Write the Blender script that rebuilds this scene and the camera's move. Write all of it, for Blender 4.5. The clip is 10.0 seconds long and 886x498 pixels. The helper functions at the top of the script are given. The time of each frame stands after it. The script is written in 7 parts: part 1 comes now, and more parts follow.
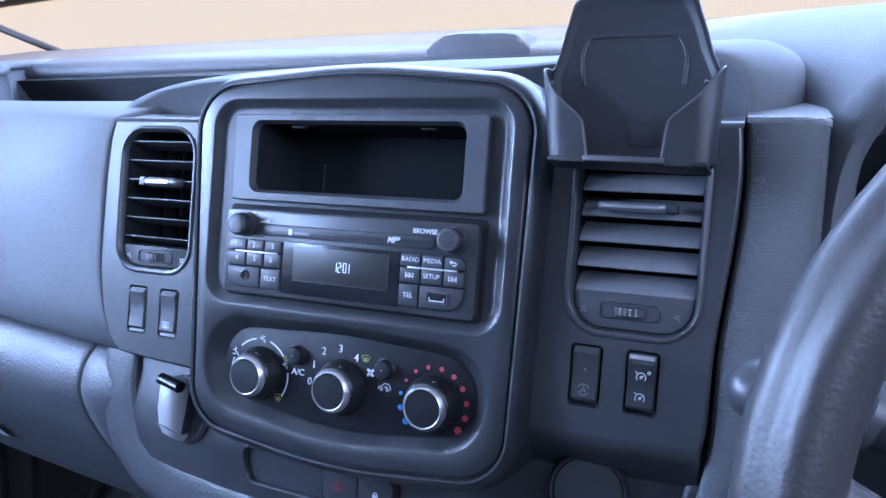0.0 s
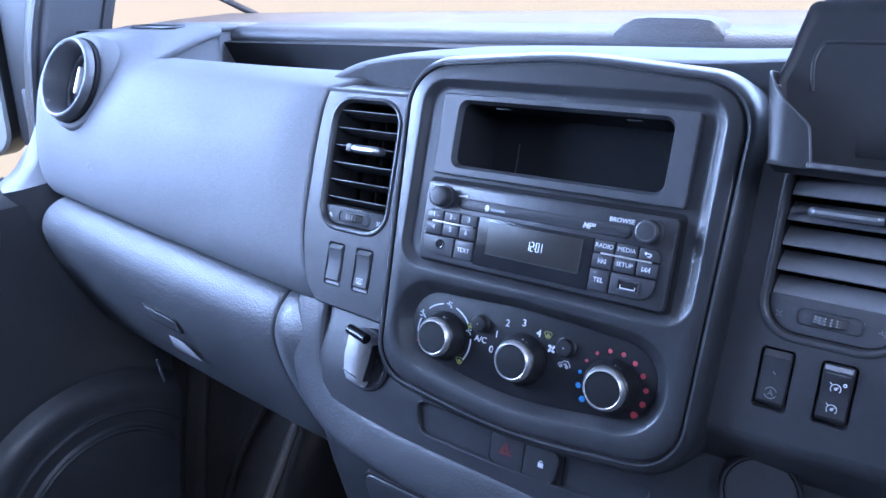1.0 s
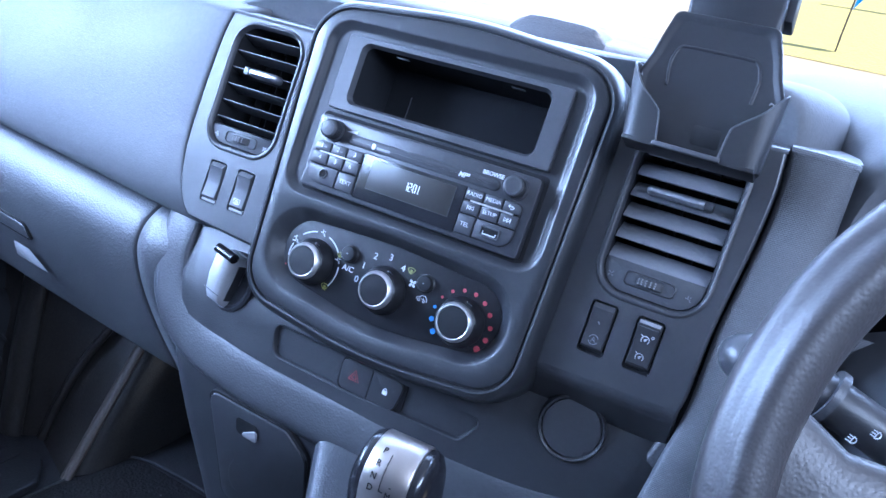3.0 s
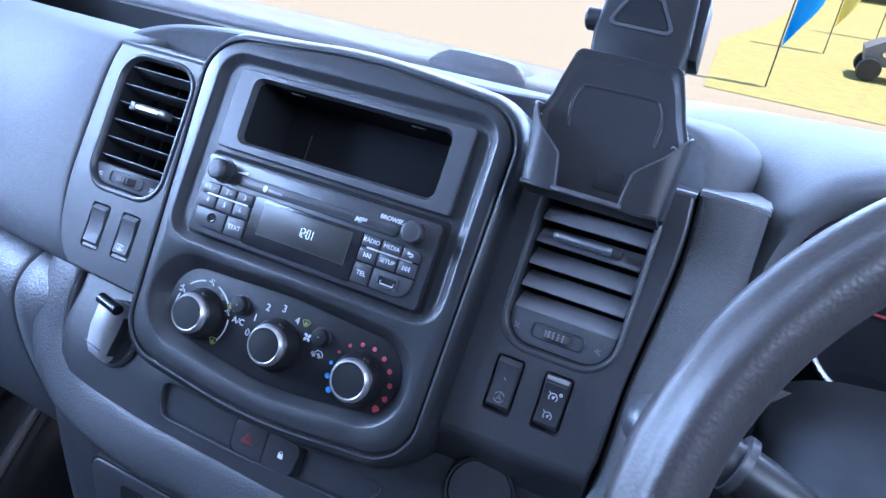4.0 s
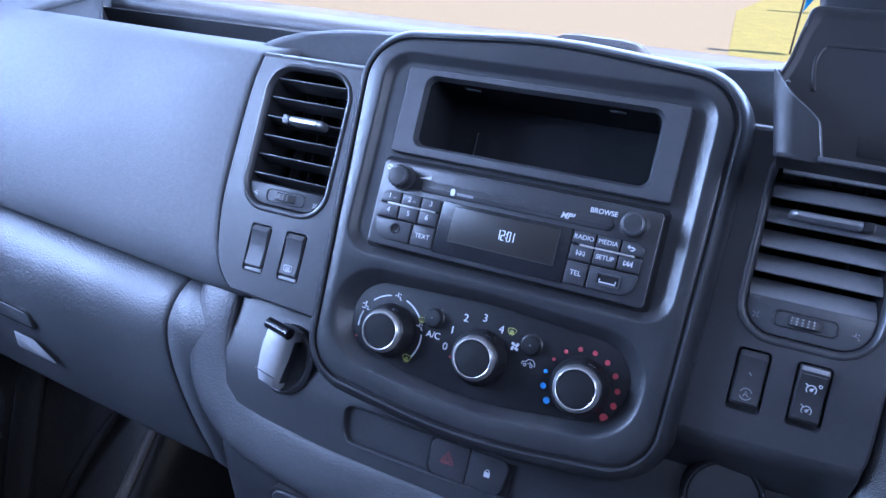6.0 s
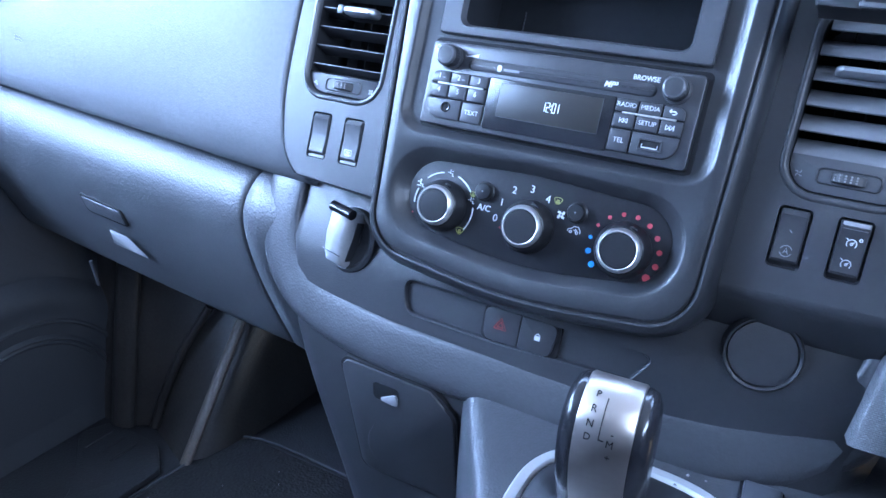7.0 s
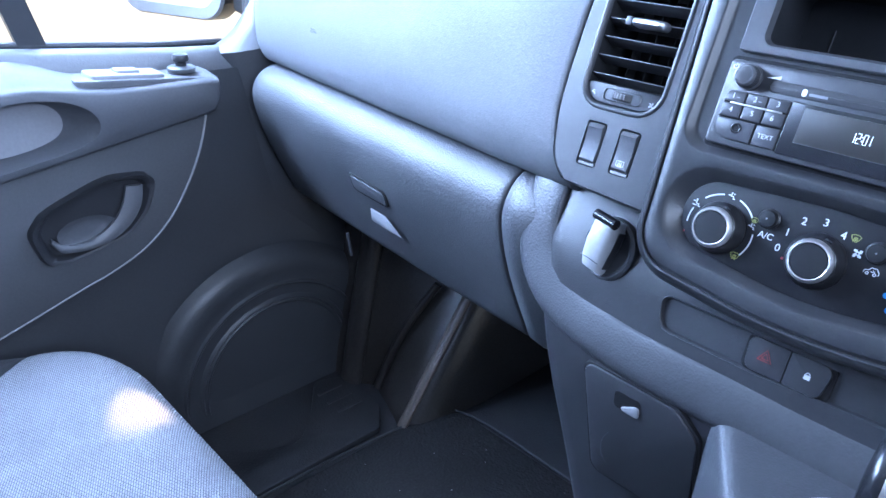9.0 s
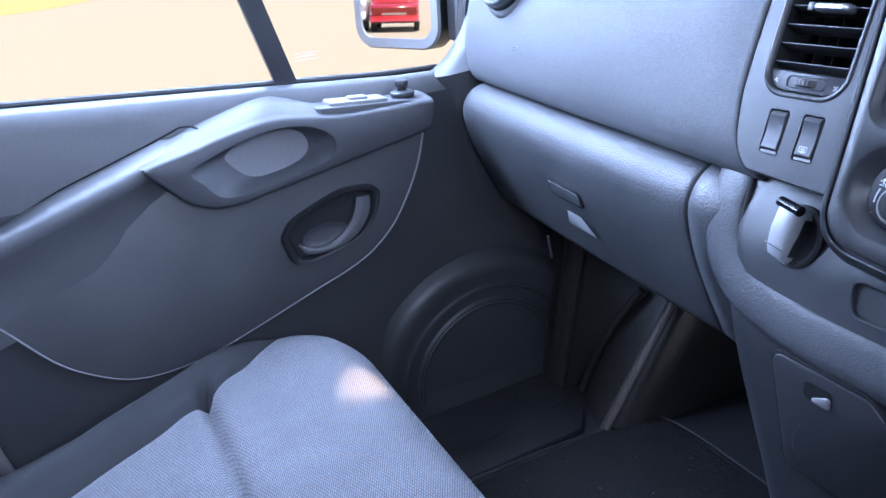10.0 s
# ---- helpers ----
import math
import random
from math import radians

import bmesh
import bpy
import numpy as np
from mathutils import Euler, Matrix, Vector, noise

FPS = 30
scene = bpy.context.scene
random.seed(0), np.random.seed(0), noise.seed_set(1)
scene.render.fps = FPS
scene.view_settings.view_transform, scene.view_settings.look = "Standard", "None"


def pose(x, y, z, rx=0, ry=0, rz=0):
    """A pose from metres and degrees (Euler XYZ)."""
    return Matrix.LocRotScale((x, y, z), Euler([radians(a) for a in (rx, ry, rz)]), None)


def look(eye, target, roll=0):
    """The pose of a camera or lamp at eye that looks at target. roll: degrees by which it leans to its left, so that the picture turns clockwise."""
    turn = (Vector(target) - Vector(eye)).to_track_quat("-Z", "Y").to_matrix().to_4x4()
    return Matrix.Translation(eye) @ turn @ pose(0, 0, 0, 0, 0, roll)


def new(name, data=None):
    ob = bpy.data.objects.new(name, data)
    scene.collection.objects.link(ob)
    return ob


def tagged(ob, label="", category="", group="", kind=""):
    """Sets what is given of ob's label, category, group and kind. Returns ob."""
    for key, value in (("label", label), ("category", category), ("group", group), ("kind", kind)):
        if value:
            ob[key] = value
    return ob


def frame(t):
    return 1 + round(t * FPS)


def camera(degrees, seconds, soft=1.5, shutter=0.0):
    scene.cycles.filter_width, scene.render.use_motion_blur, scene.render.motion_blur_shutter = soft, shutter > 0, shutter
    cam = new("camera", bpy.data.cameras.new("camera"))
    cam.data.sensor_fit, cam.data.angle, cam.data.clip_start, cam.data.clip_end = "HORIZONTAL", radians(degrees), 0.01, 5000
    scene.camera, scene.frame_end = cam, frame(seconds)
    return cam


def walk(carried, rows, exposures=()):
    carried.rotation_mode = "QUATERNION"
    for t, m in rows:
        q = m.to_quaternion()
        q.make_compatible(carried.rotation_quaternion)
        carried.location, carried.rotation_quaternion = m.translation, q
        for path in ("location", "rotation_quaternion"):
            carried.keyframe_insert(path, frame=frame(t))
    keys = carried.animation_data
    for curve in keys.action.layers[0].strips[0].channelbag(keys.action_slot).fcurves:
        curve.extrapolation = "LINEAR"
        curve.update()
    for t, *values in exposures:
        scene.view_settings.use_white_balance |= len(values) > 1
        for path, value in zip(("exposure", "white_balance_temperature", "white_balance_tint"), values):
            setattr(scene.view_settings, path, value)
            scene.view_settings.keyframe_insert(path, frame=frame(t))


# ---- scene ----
cam = camera(63.88, 10.0)
ROWS = [
    (0, pose(0.2387, -0.3657, 0.8189, 72.026, 3.003, 23.555)),
    (0.5, pose(0.2123, -0.3755, 0.8235, 70.839, 2.112, 30.66)),
    (1, pose(0.2124, -0.4027, 0.8348, 69.954, 1.214, 35.206)),
    (1.5, pose(0.194, -0.4168, 0.828, 68.917, -0.055, 37.388)),
    (2, pose(0.1696, -0.4472, 0.7876, 68.496, -3.251, 36.708)),
    (2.5, pose(0.2123, -0.4372, 0.7984, 68.795, -7.638, 32.534)),
    (3, pose(0.2322, -0.4474, 0.8087, 69.914, -11.063, 27.913)),
    (3.2, pose(0.2511, -0.4412, 0.8163, 70.862, -11.9, 26.584)),
    (4.3, pose(0.2365, -0.3823, 0.8152, 73.483, -11.468, 23.171)),
    (4.5, pose(0.2167, -0.3765, 0.8085, 73.782, -11.027, 22.947)),
    (5, pose(0.1962, -0.4085, 0.8053, 75.005, -10.25, 22.498)),
    (5.5, pose(0.182, -0.4169, 0.802, 74.806, -8.819, 22.763)),
    (6, pose(0.1275, -0.4161, 0.7876, 73.077, -6.619, 24.105)),
    (6.2, pose(0.1162, -0.4276, 0.7887, 71.954, -5.745, 24.73)),
    (7.3, pose(0.1692, -0.4414, 0.7536, 65.125, -3.261, 31.413)),
    (7.5, pose(0.1673, -0.4358, 0.749, 64.522, -3.327, 32.945)),
    (8, pose(0.1225, -0.4732, 0.781, 63.598, -2.779, 37.914)),
    (8.5, pose(0.1146, -0.4806, 0.7887, 63.787, -3.143, 41.894)),
    (9, pose(0.1212, -0.4791, 0.7859, 64.263, -2.715, 46.118)),
    (9.5, pose(0.115, -0.4807, 0.7846, 64.969, 0.74, 54.399)),
    (10, pose(0.1947, -0.4936, 0.7859, 66.286, 4.74, 62.286)),
]
walk(cam, ROWS, exposures=((0.0, 0.80, 5300, 19), (1.0, 0.96, 5300, 19), (1.5, 1.04, 5300, 19), (2.5, 1.38, 5250, 18), (3.1, 1.38, 5250, 15), (4.5, 0.82, 5300, 17), (6.0, 0.80, 5250, 21), (7.5, 1.90, 5200, 9), (8.0, 1.88, 5250, 10), (8.5, 1.72, 5300, 11), (9.5, 1.40, 5600, 16), (10.0, 1.04, 5700, 18)))

# ---- light: noon sun, blue sky, and unseen area lamps at the glass and driver's side ----
SUN_WAY = Vector((0.30, 0.05, 0.95)).normalized()
w = bpy.data.worlds.new("sky")
scene.world = w
w.use_nodes = True
nt = w.node_tree
sky = nt.nodes.new("ShaderNodeTexSky")
sky.sky_type = "NISHITA"
sky.sun_disc = False
sky.sun_elevation = math.asin(SUN_WAY.z)
sky.sun_rotation = math.atan2(SUN_WAY.x, SUN_WAY.y)
nt.links.new(sky.outputs[0], nt.nodes["Background"].inputs[0])
nt.nodes["Background"].inputs[1].default_value = 0.15
sun = new("sun", bpy.data.lights.new("sun", "SUN"))
sun.data.energy = 4.4
sun.data.angle = radians(0.5)
sun.data.color = (1.0, 0.84, 0.66)
sun.matrix_world = look((0, 0, 5), Vector((0, 0, 5)) - SUN_WAY)


def sky_lamp(name, eye, target, wide, high, watts, colour):
    la = bpy.data.lights.new(name, "AREA")
    la.shape, la.size, la.size_y, la.energy, la.color = "RECTANGLE", wide, high, watts, colour
    ob = new(name, la)
    ob.matrix_world = look(eye, target)
    return ob


# unseen area lamps standing in for sky light at the glass
sky_lamp("door_window_sky", (-1.02, -0.41, 1.02), (-0.1, -0.20, 0.66), 0.88, 0.32, 15.5, (0.56, 0.72, 1.0))
sky_lamp("windscreen_sky", (0.0, 0.50, 1.12), (0.0, 0.08, 0.66), 1.5, 0.40, 14.0, (0.56, 0.72, 1.0))
# fill lamp added on the driver's side, where no opening is seen
sky_lamp("driver_side_fill", (0.93, -0.50, 1.14), (-0.1, -0.2, 0.66), 0.8, 0.20, 8.0, (0.72, 0.83, 1.0))

# unseen spot lamp added outside; it makes the bright patch on the seat
patch_spot = new("seat_patch_spot", bpy.data.lights.new("seat_patch_spot", "SPOT"))
patch_spot.data.energy, patch_spot.data.color, patch_spot.data.shadow_soft_size = 1700.0, (1.0, 0.66, 0.34), 0.01
patch_spot.data.spot_size, patch_spot.data.spot_blend = radians(1.0), 0.05
patch_spot.matrix_world = look((-2.617, 1.206, 2.683), (-0.522, -0.272, 0.298))

# ---- materials ----


def node_mat(name):
    m = bpy.data.materials.new(name)
    m.use_nodes = True
    t = m.node_tree
    return m, t, t.nodes["Principled BSDF"]


def mat(name, colour, rough=0.5, metal=0.0, grain=0.0, size=0.0012, vary=0.12, coat=0.0, spec=0.5):
    """A moulded or painted surface: fine grain relief, slow stains, uneven gloss."""
    m, t, b = node_mat(name)
    co = t.nodes.new("ShaderNodeTexCoord")
    big = t.nodes.new("ShaderNodeTexNoise")
    big.inputs["Scale"].default_value, big.inputs["Detail"].default_value = 9.0, 6.0
    t.links.new(co.outputs["Object"], big.inputs["Vector"])
    small = t.nodes.new("ShaderNodeTexNoise")
    small.inputs["Scale"].default_value, small.inputs["Detail"].default_value = 260.0, 3.0
    t.links.new(co.outputs["Object"], small.inputs["Vector"])
    both = t.nodes.new("ShaderNodeMath")
    both.operation = "ADD"
    t.links.new(big.outputs[0], both.inputs[0])
    t.links.new(small.outputs[0], both.inputs[1])
    ramp = t.nodes.new("ShaderNodeValToRGB")
    ramp.color_ramp.elements[0].position, ramp.color_ramp.elements[1].position = 0.3, 0.7
    lo, hi = [c * (1 - vary) for c in colour], [min(1.0, c * (1 + vary)) for c in colour]
    ramp.color_ramp.elements[0].color, ramp.color_ramp.elements[1].color = (*lo, 1), (*hi, 1)
    half = t.nodes.new("ShaderNodeMath")
    half.operation = "MULTIPLY"
    half.inputs[1].default_value = 0.5
    t.links.new(both.outputs[0], half.inputs[0])
    t.links.new(half.outputs[0], ramp.inputs[0])
    t.links.new(ramp.outputs[0], b.inputs["Base Color"])
    rr = t.nodes.new("ShaderNodeMapRange")
    rr.inputs["From Min"].default_value, rr.inputs["From Max"].default_value = 0.3, 0.7
    rr.inputs["To Min"].default_value, rr.inputs["To Max"].default_value = max(0.02, rough * 0.88), min(1, rough * 1.1)
    t.links.new(big.outputs[0], rr.inputs[0])
    t.links.new(rr.outputs[0], b.inputs["Roughness"])
    b.inputs["Metallic"].default_value = metal
    b.inputs["Coat Weight"].default_value = coat
    b.inputs["Specular IOR Level"].default_value = spec
    if grain:
        vor = t.nodes.new("ShaderNodeTexVoronoi")
        vor.feature = "SMOOTH_F1"
        vor.inputs["Scale"].default_value = 1.0 / size
        t.links.new(co.outputs["Object"], vor.inputs["Vector"])
        bump = t.nodes.new("ShaderNodeBump")
        bump.inputs["Strength"].default_value, bump.inputs["Distance"].default_value = grain, size * 0.35
        t.links.new(vor.outputs["Distance"], bump.inputs["Height"])
        t.links.new(bump.outputs[0], b.inputs["Normal"])
    return m


def woven(name, dark, light, pitch, lift, rough=0.9, rot=0.0, axis="xy", sheen=0.0, stretch=0.55, wide=1.0):
    """Cloth or ribbed skin: staggered rows of small stitches."""
    m, t, b = node_mat(name)
    co = t.nodes.new("ShaderNodeTexCoord")
    mp = t.nodes.new("ShaderNodeMapping")
    mp.inputs["Rotation"].default_value = {"xy": (0, 0, rot), "xz": (radians(90), 0, rot), "yz": (0, radians(90), rot)}[axis]
    t.links.new(co.outputs["Object"], mp.inputs["Vector"])
    br = t.nodes.new("ShaderNodeTexBrick")
    br.inputs["Scale"].default_value = 1.0 / pitch
    br.inputs["Brick Width"].default_value, br.inputs["Row Height"].default_value = wide, stretch
    br.inputs["Mortar Size"].default_value, br.inputs["Mortar Smooth"].default_value = 0.14, 1.0
    br.inputs["Color1"].default_value, br.inputs["Color2"].default_value = (*light, 1), (*[c * 0.86 for c in light], 1)
    br.inputs["Mortar"].default_value = (*dark, 1)
    t.links.new(mp.outputs[0], br.inputs["Vector"])
    no = t.nodes.new("ShaderNodeTexNoise")
    no.inputs["Scale"].default_value, no.inputs["Detail"].default_value = 14.0, 5.0
    t.links.new(co.outputs["Object"], no.inputs["Vector"])
    mr = t.nodes.new("ShaderNodeMapRange")
    mr.inputs["To Min"].default_value, mr.inputs["To Max"].default_value = 0.8, 1.15
    t.links.new(no.outputs[0], mr.inputs[0])
    mx = t.nodes.new("ShaderNodeMix")
    mx.data_type, mx.blend_type = "RGBA", "MULTIPLY"
    mx.inputs["Factor"].default_value = 1.0
    t.links.new(br.outputs["Color"], mx.inputs["A"])
    t.links.new(mr.outputs[0], mx.inputs["B"])
    t.links.new(mx.outputs["Result"], b.inputs["Base Color"])
    b.inputs["Roughness"].default_value = rough
    b.inputs["Sheen Weight"].default_value = sheen
    bump = t.nodes.new("ShaderNodeBump")
    bump.invert = True
    bump.inputs["Strength"].default_value, bump.inputs["Distance"].default_value = lift, pitch * 0.3
    t.links.new(br.outputs["Fac"], bump.inputs["Height"])
    t.links.new(bump.outputs[0], b.inputs["Normal"])
    return m


def clear(name, tint=(1, 1, 1), rough=0.0):
    m, t, b = node_mat(name)
    b.inputs["Base Color"].default_value = (*tint, 1)
    b.inputs["Roughness"].default_value = rough
    b.inputs["Transmission Weight"].default_value = 1.0
    b.inputs["IOR"].default_value = 1.02
    return m


def glow(name, colour, power):
    m, t, b = node_mat(name)
    b.inputs["Base Color"].default_value = (*colour, 1)
    b.inputs["Emission Color"].default_value = (*colour, 1)
    b.inputs["Emission Strength"].default_value = power
    return m


PAD = mat("dash_skin", (0.094, 0.096, 0.102), 0.74, grain=0.25, size=0.0016, spec=0.28)
DASH = mat("dash_plastic", (0.048, 0.049, 0.053), 0.55, grain=0.7, size=0.0018)
BAND = mat("band_skin", (0.038, 0.039, 0.043), 0.44, grain=0.42, size=0.0017, spec=0.45)
# same plastic as BAND, darkened to hold the lower field's shade
LOWERSHADE = mat("shaded_console_skin", (0.021, 0.0215, 0.024), 0.42, grain=0.25, size=0.0012, spec=0.45)
BEZEL = mat("bezel_plastic", (0.018, 0.0185, 0.0205), 0.36, grain=0.10, size=0.0009, spec=0.5)
# tan of the sunlight is put into this colour; the dash is grey
SUNSHELF = mat("sunlit_shelf_skin", (0.078, 0.064, 0.052), 0.75, grain=0.25, size=0.0016, spec=0.3)
VENTSKIN = mat("vent_panel_plastic", (0.027, 0.0275, 0.030), 0.38, grain=0.12, size=0.001, spec=0.45)
# driver's slats: the stronger light on them is put into this paler colour
LITSLAT = mat("lit_slat_plastic", (0.135, 0.137, 0.145), 0.34)
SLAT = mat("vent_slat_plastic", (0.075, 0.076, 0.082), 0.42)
HOLDER = mat("holder_plastic", (0.011, 0.011, 0.0125), 0.48, grain=0.1, size=0.0008, spec=0.32)
WORN = mat("worn_brown_plastic", (0.078, 0.062, 0.050), 0.5, grain=0.2, size=0.002, vary=0.4)
TRIM = mat("trim_plastic", (0.040, 0.041, 0.045), 0.40, grain=0.15, size=0.001)
BLACK = mat("black_plastic", (0.023, 0.023, 0.025), 0.38, grain=0.1, size=0.0009)
PANEL = mat("panel_plastic", (0.011, 0.011, 0.0125), 0.42, grain=0.1, size=0.0009, spec=0.2)
DIAL = mat("dial_plastic", (0.010, 0.010, 0.011), 0.36, grain=0.08, size=0.0008, spec=0.32)
DEEP = mat("unlit_duct_plastic", (0.014, 0.014, 0.015), 0.8, spec=0.1)
LINING = mat("pocket_lining", (0.013, 0.0135, 0.0150), 0.75, spec=0.06)
# rubber darkened further: the shade inside the top tray is in this colour
SHADETRAY = mat("shaded_tray_rubber", (0.014, 0.014, 0.015), 0.8, grain=0.2, size=0.0015, spec=0.2)
RADIO = mat("radio_plastic", (0.024, 0.0245, 0.027), 0.36, grain=0.08, size=0.0007)
KEY = mat("radio_button_plastic", (0.028, 0.0285, 0.032), 0.34)
GLOSS = mat("gloss_black", (0.010, 0.010, 0.012), 0.20, vary=0.05)
SCREEN = mat("display_glass", (0.016, 0.014, 0.012), 0.34, vary=0.08)
CHROME = mat("chrome", (0.82, 0.82, 0.84), 0.16, metal=1.0, vary=0.03)
SATIN = mat("satin_metal", (0.66, 0.64, 0.62), 0.36, metal=0.9, vary=0.05)
RINGMETAL = mat("dial_ring_metal", (0.50, 0.49, 0.48), 0.34, metal=0.9, vary=0.05)
TAB = mat("vent_tab_metal", (0.40, 0.41, 0.43), 0.42, metal=0.9, vary=0.05)
SILVER = mat("silver_paint", (0.70, 0.69, 0.68), 0.36, metal=0.8, vary=0.05)
RUBBER = mat("soft_black_rubber", (0.022, 0.022, 0.024), 0.6, grain=0.3, size=0.0012)
WHEELSKIN = mat("wheel_leather", (0.032, 0.029, 0.029), 0.42, grain=0.22, size=0.0016, vary=0.2)
LEATHER = mat("gaiter_leather", (0.016, 0.016, 0.018), 0.62, grain=0.15, size=0.0012, spec=0.25)
DOORLOW = mat("lower_door_plastic", (0.036, 0.037, 0.040), 0.42, grain=0.3, size=0.0016, spec=0.4)
GEARBAND = mat("gear_band_metal", (0.34, 0.305, 0.28), 0.32, metal=1.0, vary=0.05)
DOORSKIN = mat("door_skin", (0.074, 0.075, 0.080), 0.50, grain=0.3, size=0.0016)
GREYSKIN = mat("door_pocket_grey", (0.165, 0.162, 0.168), 0.6, grain=0.2, size=0.0015)
ARMCAP = mat("armrest_plastic", (0.062, 0.063, 0.068), 0.52, grain=0.2, size=0.0014, spec=0.35)
FINGER = mat("pale_grey_plastic", (0.24, 0.24, 0.25), 0.5, grain=0.1, size=0.0012)
WHITE = mat("white_print", (0.50, 0.51, 0.54), 0.5, vary=0.04)
DIM = mat("dim_white_print", (0.17, 0.175, 0.19), 0.5, vary=0.1)
RED = mat("red_print", (0.29, 0.032, 0.042), 0.5, vary=0.08)
DIMRED = mat("dark_red_print", (0.22, 0.03, 0.03), 0.4, vary=0.08)
BLUE = mat("blue_print", (0.025, 0.17, 0.42), 0.5, vary=0.08)
YELLOW = mat("yellow_green_print", (0.26, 0.27, 0.07), 0.5, vary=0.08)
GREEN = mat("green_print", (0.09, 0.27, 0.16), 0.5, vary=0.05)
CLOCK = glow("clock_segments", (0.80, 0.88, 0.95), 0.22)
CARPET = mat("floor_carpet", (0.016, 0.015, 0.015), 0.95, grain=1.0, size=0.004, vary=0.35, spec=0.1)
VINYL = mat("floor_vinyl", (0.022, 0.022, 0.024), 0.6, grain=0.5, size=0.003, vary=0.25, spec=0.3)
ARCH = mat("footwell_plastic", (0.026, 0.023, 0.021), 0.32, grain=0.2, size=0.003, vary=0.5, spec=0.5)
CLOTH = woven("seat_cloth", (0.026, 0.026, 0.031), (0.185, 0.186, 0.200), 0.0042, 1.0, rot=radians(28))
SIDECLOTH = woven("seat_side_cloth", (0.008, 0.008, 0.009), (0.014, 0.014, 0.016), 0.0015, 0.3, rot=0.5)
RIBBED = woven("ribbed_skin", (0.046, 0.047, 0.051), (0.104, 0.106, 0.113), 0.0019, 0.7, rough=0.5, axis="xz", stretch=0.62, wide=1.1)
ETCH = mat("etched_print", (0.62, 0.50, 0.42), 0.8, vary=0.03)
GLASS = clear("window_glass", (0.97, 0.99, 0.98))
MIRROR = mat("mirror_silver", (0.9, 0.9, 0.9), 0.01, metal=1.0, vary=0.0)
LINER = mat("roof_lining", (0.62, 0.60, 0.58), 0.9, grain=0.3, size=0.003)
BODY = mat("van_inner_panel", (0.10, 0.10, 0.105), 0.6)

# ---- building helpers ----
TILT = radians(18)
# the console's own frame: u across, v up its face, n out of it
K = Matrix(((1, 0, 0, 0), (0, math.sin(TILT), -math.cos(TILT), 0), (0, math.cos(TILT), math.sin(TILT), 0.67), (0, 0, 0, 1)))


def part(name, bm, material, parent=None, label="", smooth=38.0, at=None, kind=""):
    """Link a bmesh as one mesh object, under a thing or a part."""
    if at is not None:
        bm.transform(at)
    bmesh.ops.recalc_face_normals(bm, faces=bm.faces[:])
    me = bpy.data.meshes.new(name)
    bm.to_mesh(me)
    bm.free()
    me.polygons.foreach_set("use_smooth", [smooth > 0] * len(me.polygons))
    if smooth > 0:
        me.set_sharp_from_angle(angle=radians(smooth))
    me.materials.append(material)
    ob = new(name, me)
    ob.parent = parent
    return tagged(ob, label=label, kind=kind)


def thing(name, label, category, group="", kind=""):
    return tagged(new(name), label=label, category=category, group=group, kind=kind)


def rounded(pts, seg=6):
    """A closed outline from corners (x, y, radius)."""
    out = []
    n = len(pts)
    for i in range(n):
        p, a, b = Vector(pts[i][:2]), Vector(pts[i - 1][:2]), Vector(pts[(i + 1) % n][:2])
        da, db = (a - p).normalized(), (b - p).normalized()
        ang = da.angle(db)
        r = max(pts[i][2], 1e-5)
        cut = r / math.tan(ang / 2)
        mid = (da + db).normalized() * (r / math.sin(ang / 2))
        c = p + mid
        s, e = p + da * cut - c, p + db * cut - c
        turn = math.atan2(s.x * e.y - s.y * e.x, s.dot(e))
        for k in range(seg + 1):
            th = turn * k / seg
            out.append((c.x + s.x * math.cos(th) - s.y * math.sin(th), c.y + s.x * math.sin(th) + s.y * math.cos(th)))
    return out


def rrect(x0, y0, x1, y1, r, seg=6):
    return rounded([(x0, y0, r), (x1, y0, r), (x1, y1, r), (x0, y1, r)], seg)


def ring_of(bm, outline, n):
    return [bm.verts.new((x, y, n)) for x, y in outline]


def bridge(bm, a, b):
    k = len(a)
    for i in range(k):
        bm.faces.new((a[i], a[(i + 1) % k], b[(i + 1) % k], b[i]))


def stack(bm, rings, cap_first=True, cap_last=True):
    """Skin closed outlines (outline, n) of equal length into one body."""
    made = [ring_of(bm, o, n) for o, n in rings]
    for a, b in zip(made, made[1:]):
        bridge(bm, a, b)
    if cap_first:
        bm.faces.new(made[0][::-1])
    if cap_last:
        bm.faces.new(made[-1])
    return made


def holed(bm, outer, holes):
    """Fill the flat between vertex loops."""
    edges = []
    for loop in (outer, *holes):
        for i in range(len(loop)):
            a, b = loop[i], loop[(i + 1) % len(loop)]
            edges.append(bm.edges.get((a, b)) or bm.edges.new((a, b)))
    bmesh.ops.triangle_fill(bm, use_beauty=True, use_dissolve=False, edges=edges)


def soft_slab(outline_at, n0, n1, r=0.0008):
    """A slab with rounded front edges; outline_at(inset) gives the outline."""
    bm = bmesh.new()
    stack(bm, [(outline_at(0), n0), (outline_at(0), n1 - r), (outline_at(r * 0.3), n1 - r * 0.3), (outline_at(r), n1)])
    return bm


def rslab(x0, y0, x1, y1, rad, n0, n1, r=0.0008, seg=5):
    return soft_slab(lambda d: rrect(x0 + d, y0 + d, x1 - d, y1 - d, max(rad - d, 0.0003), seg), n0, n1, r)


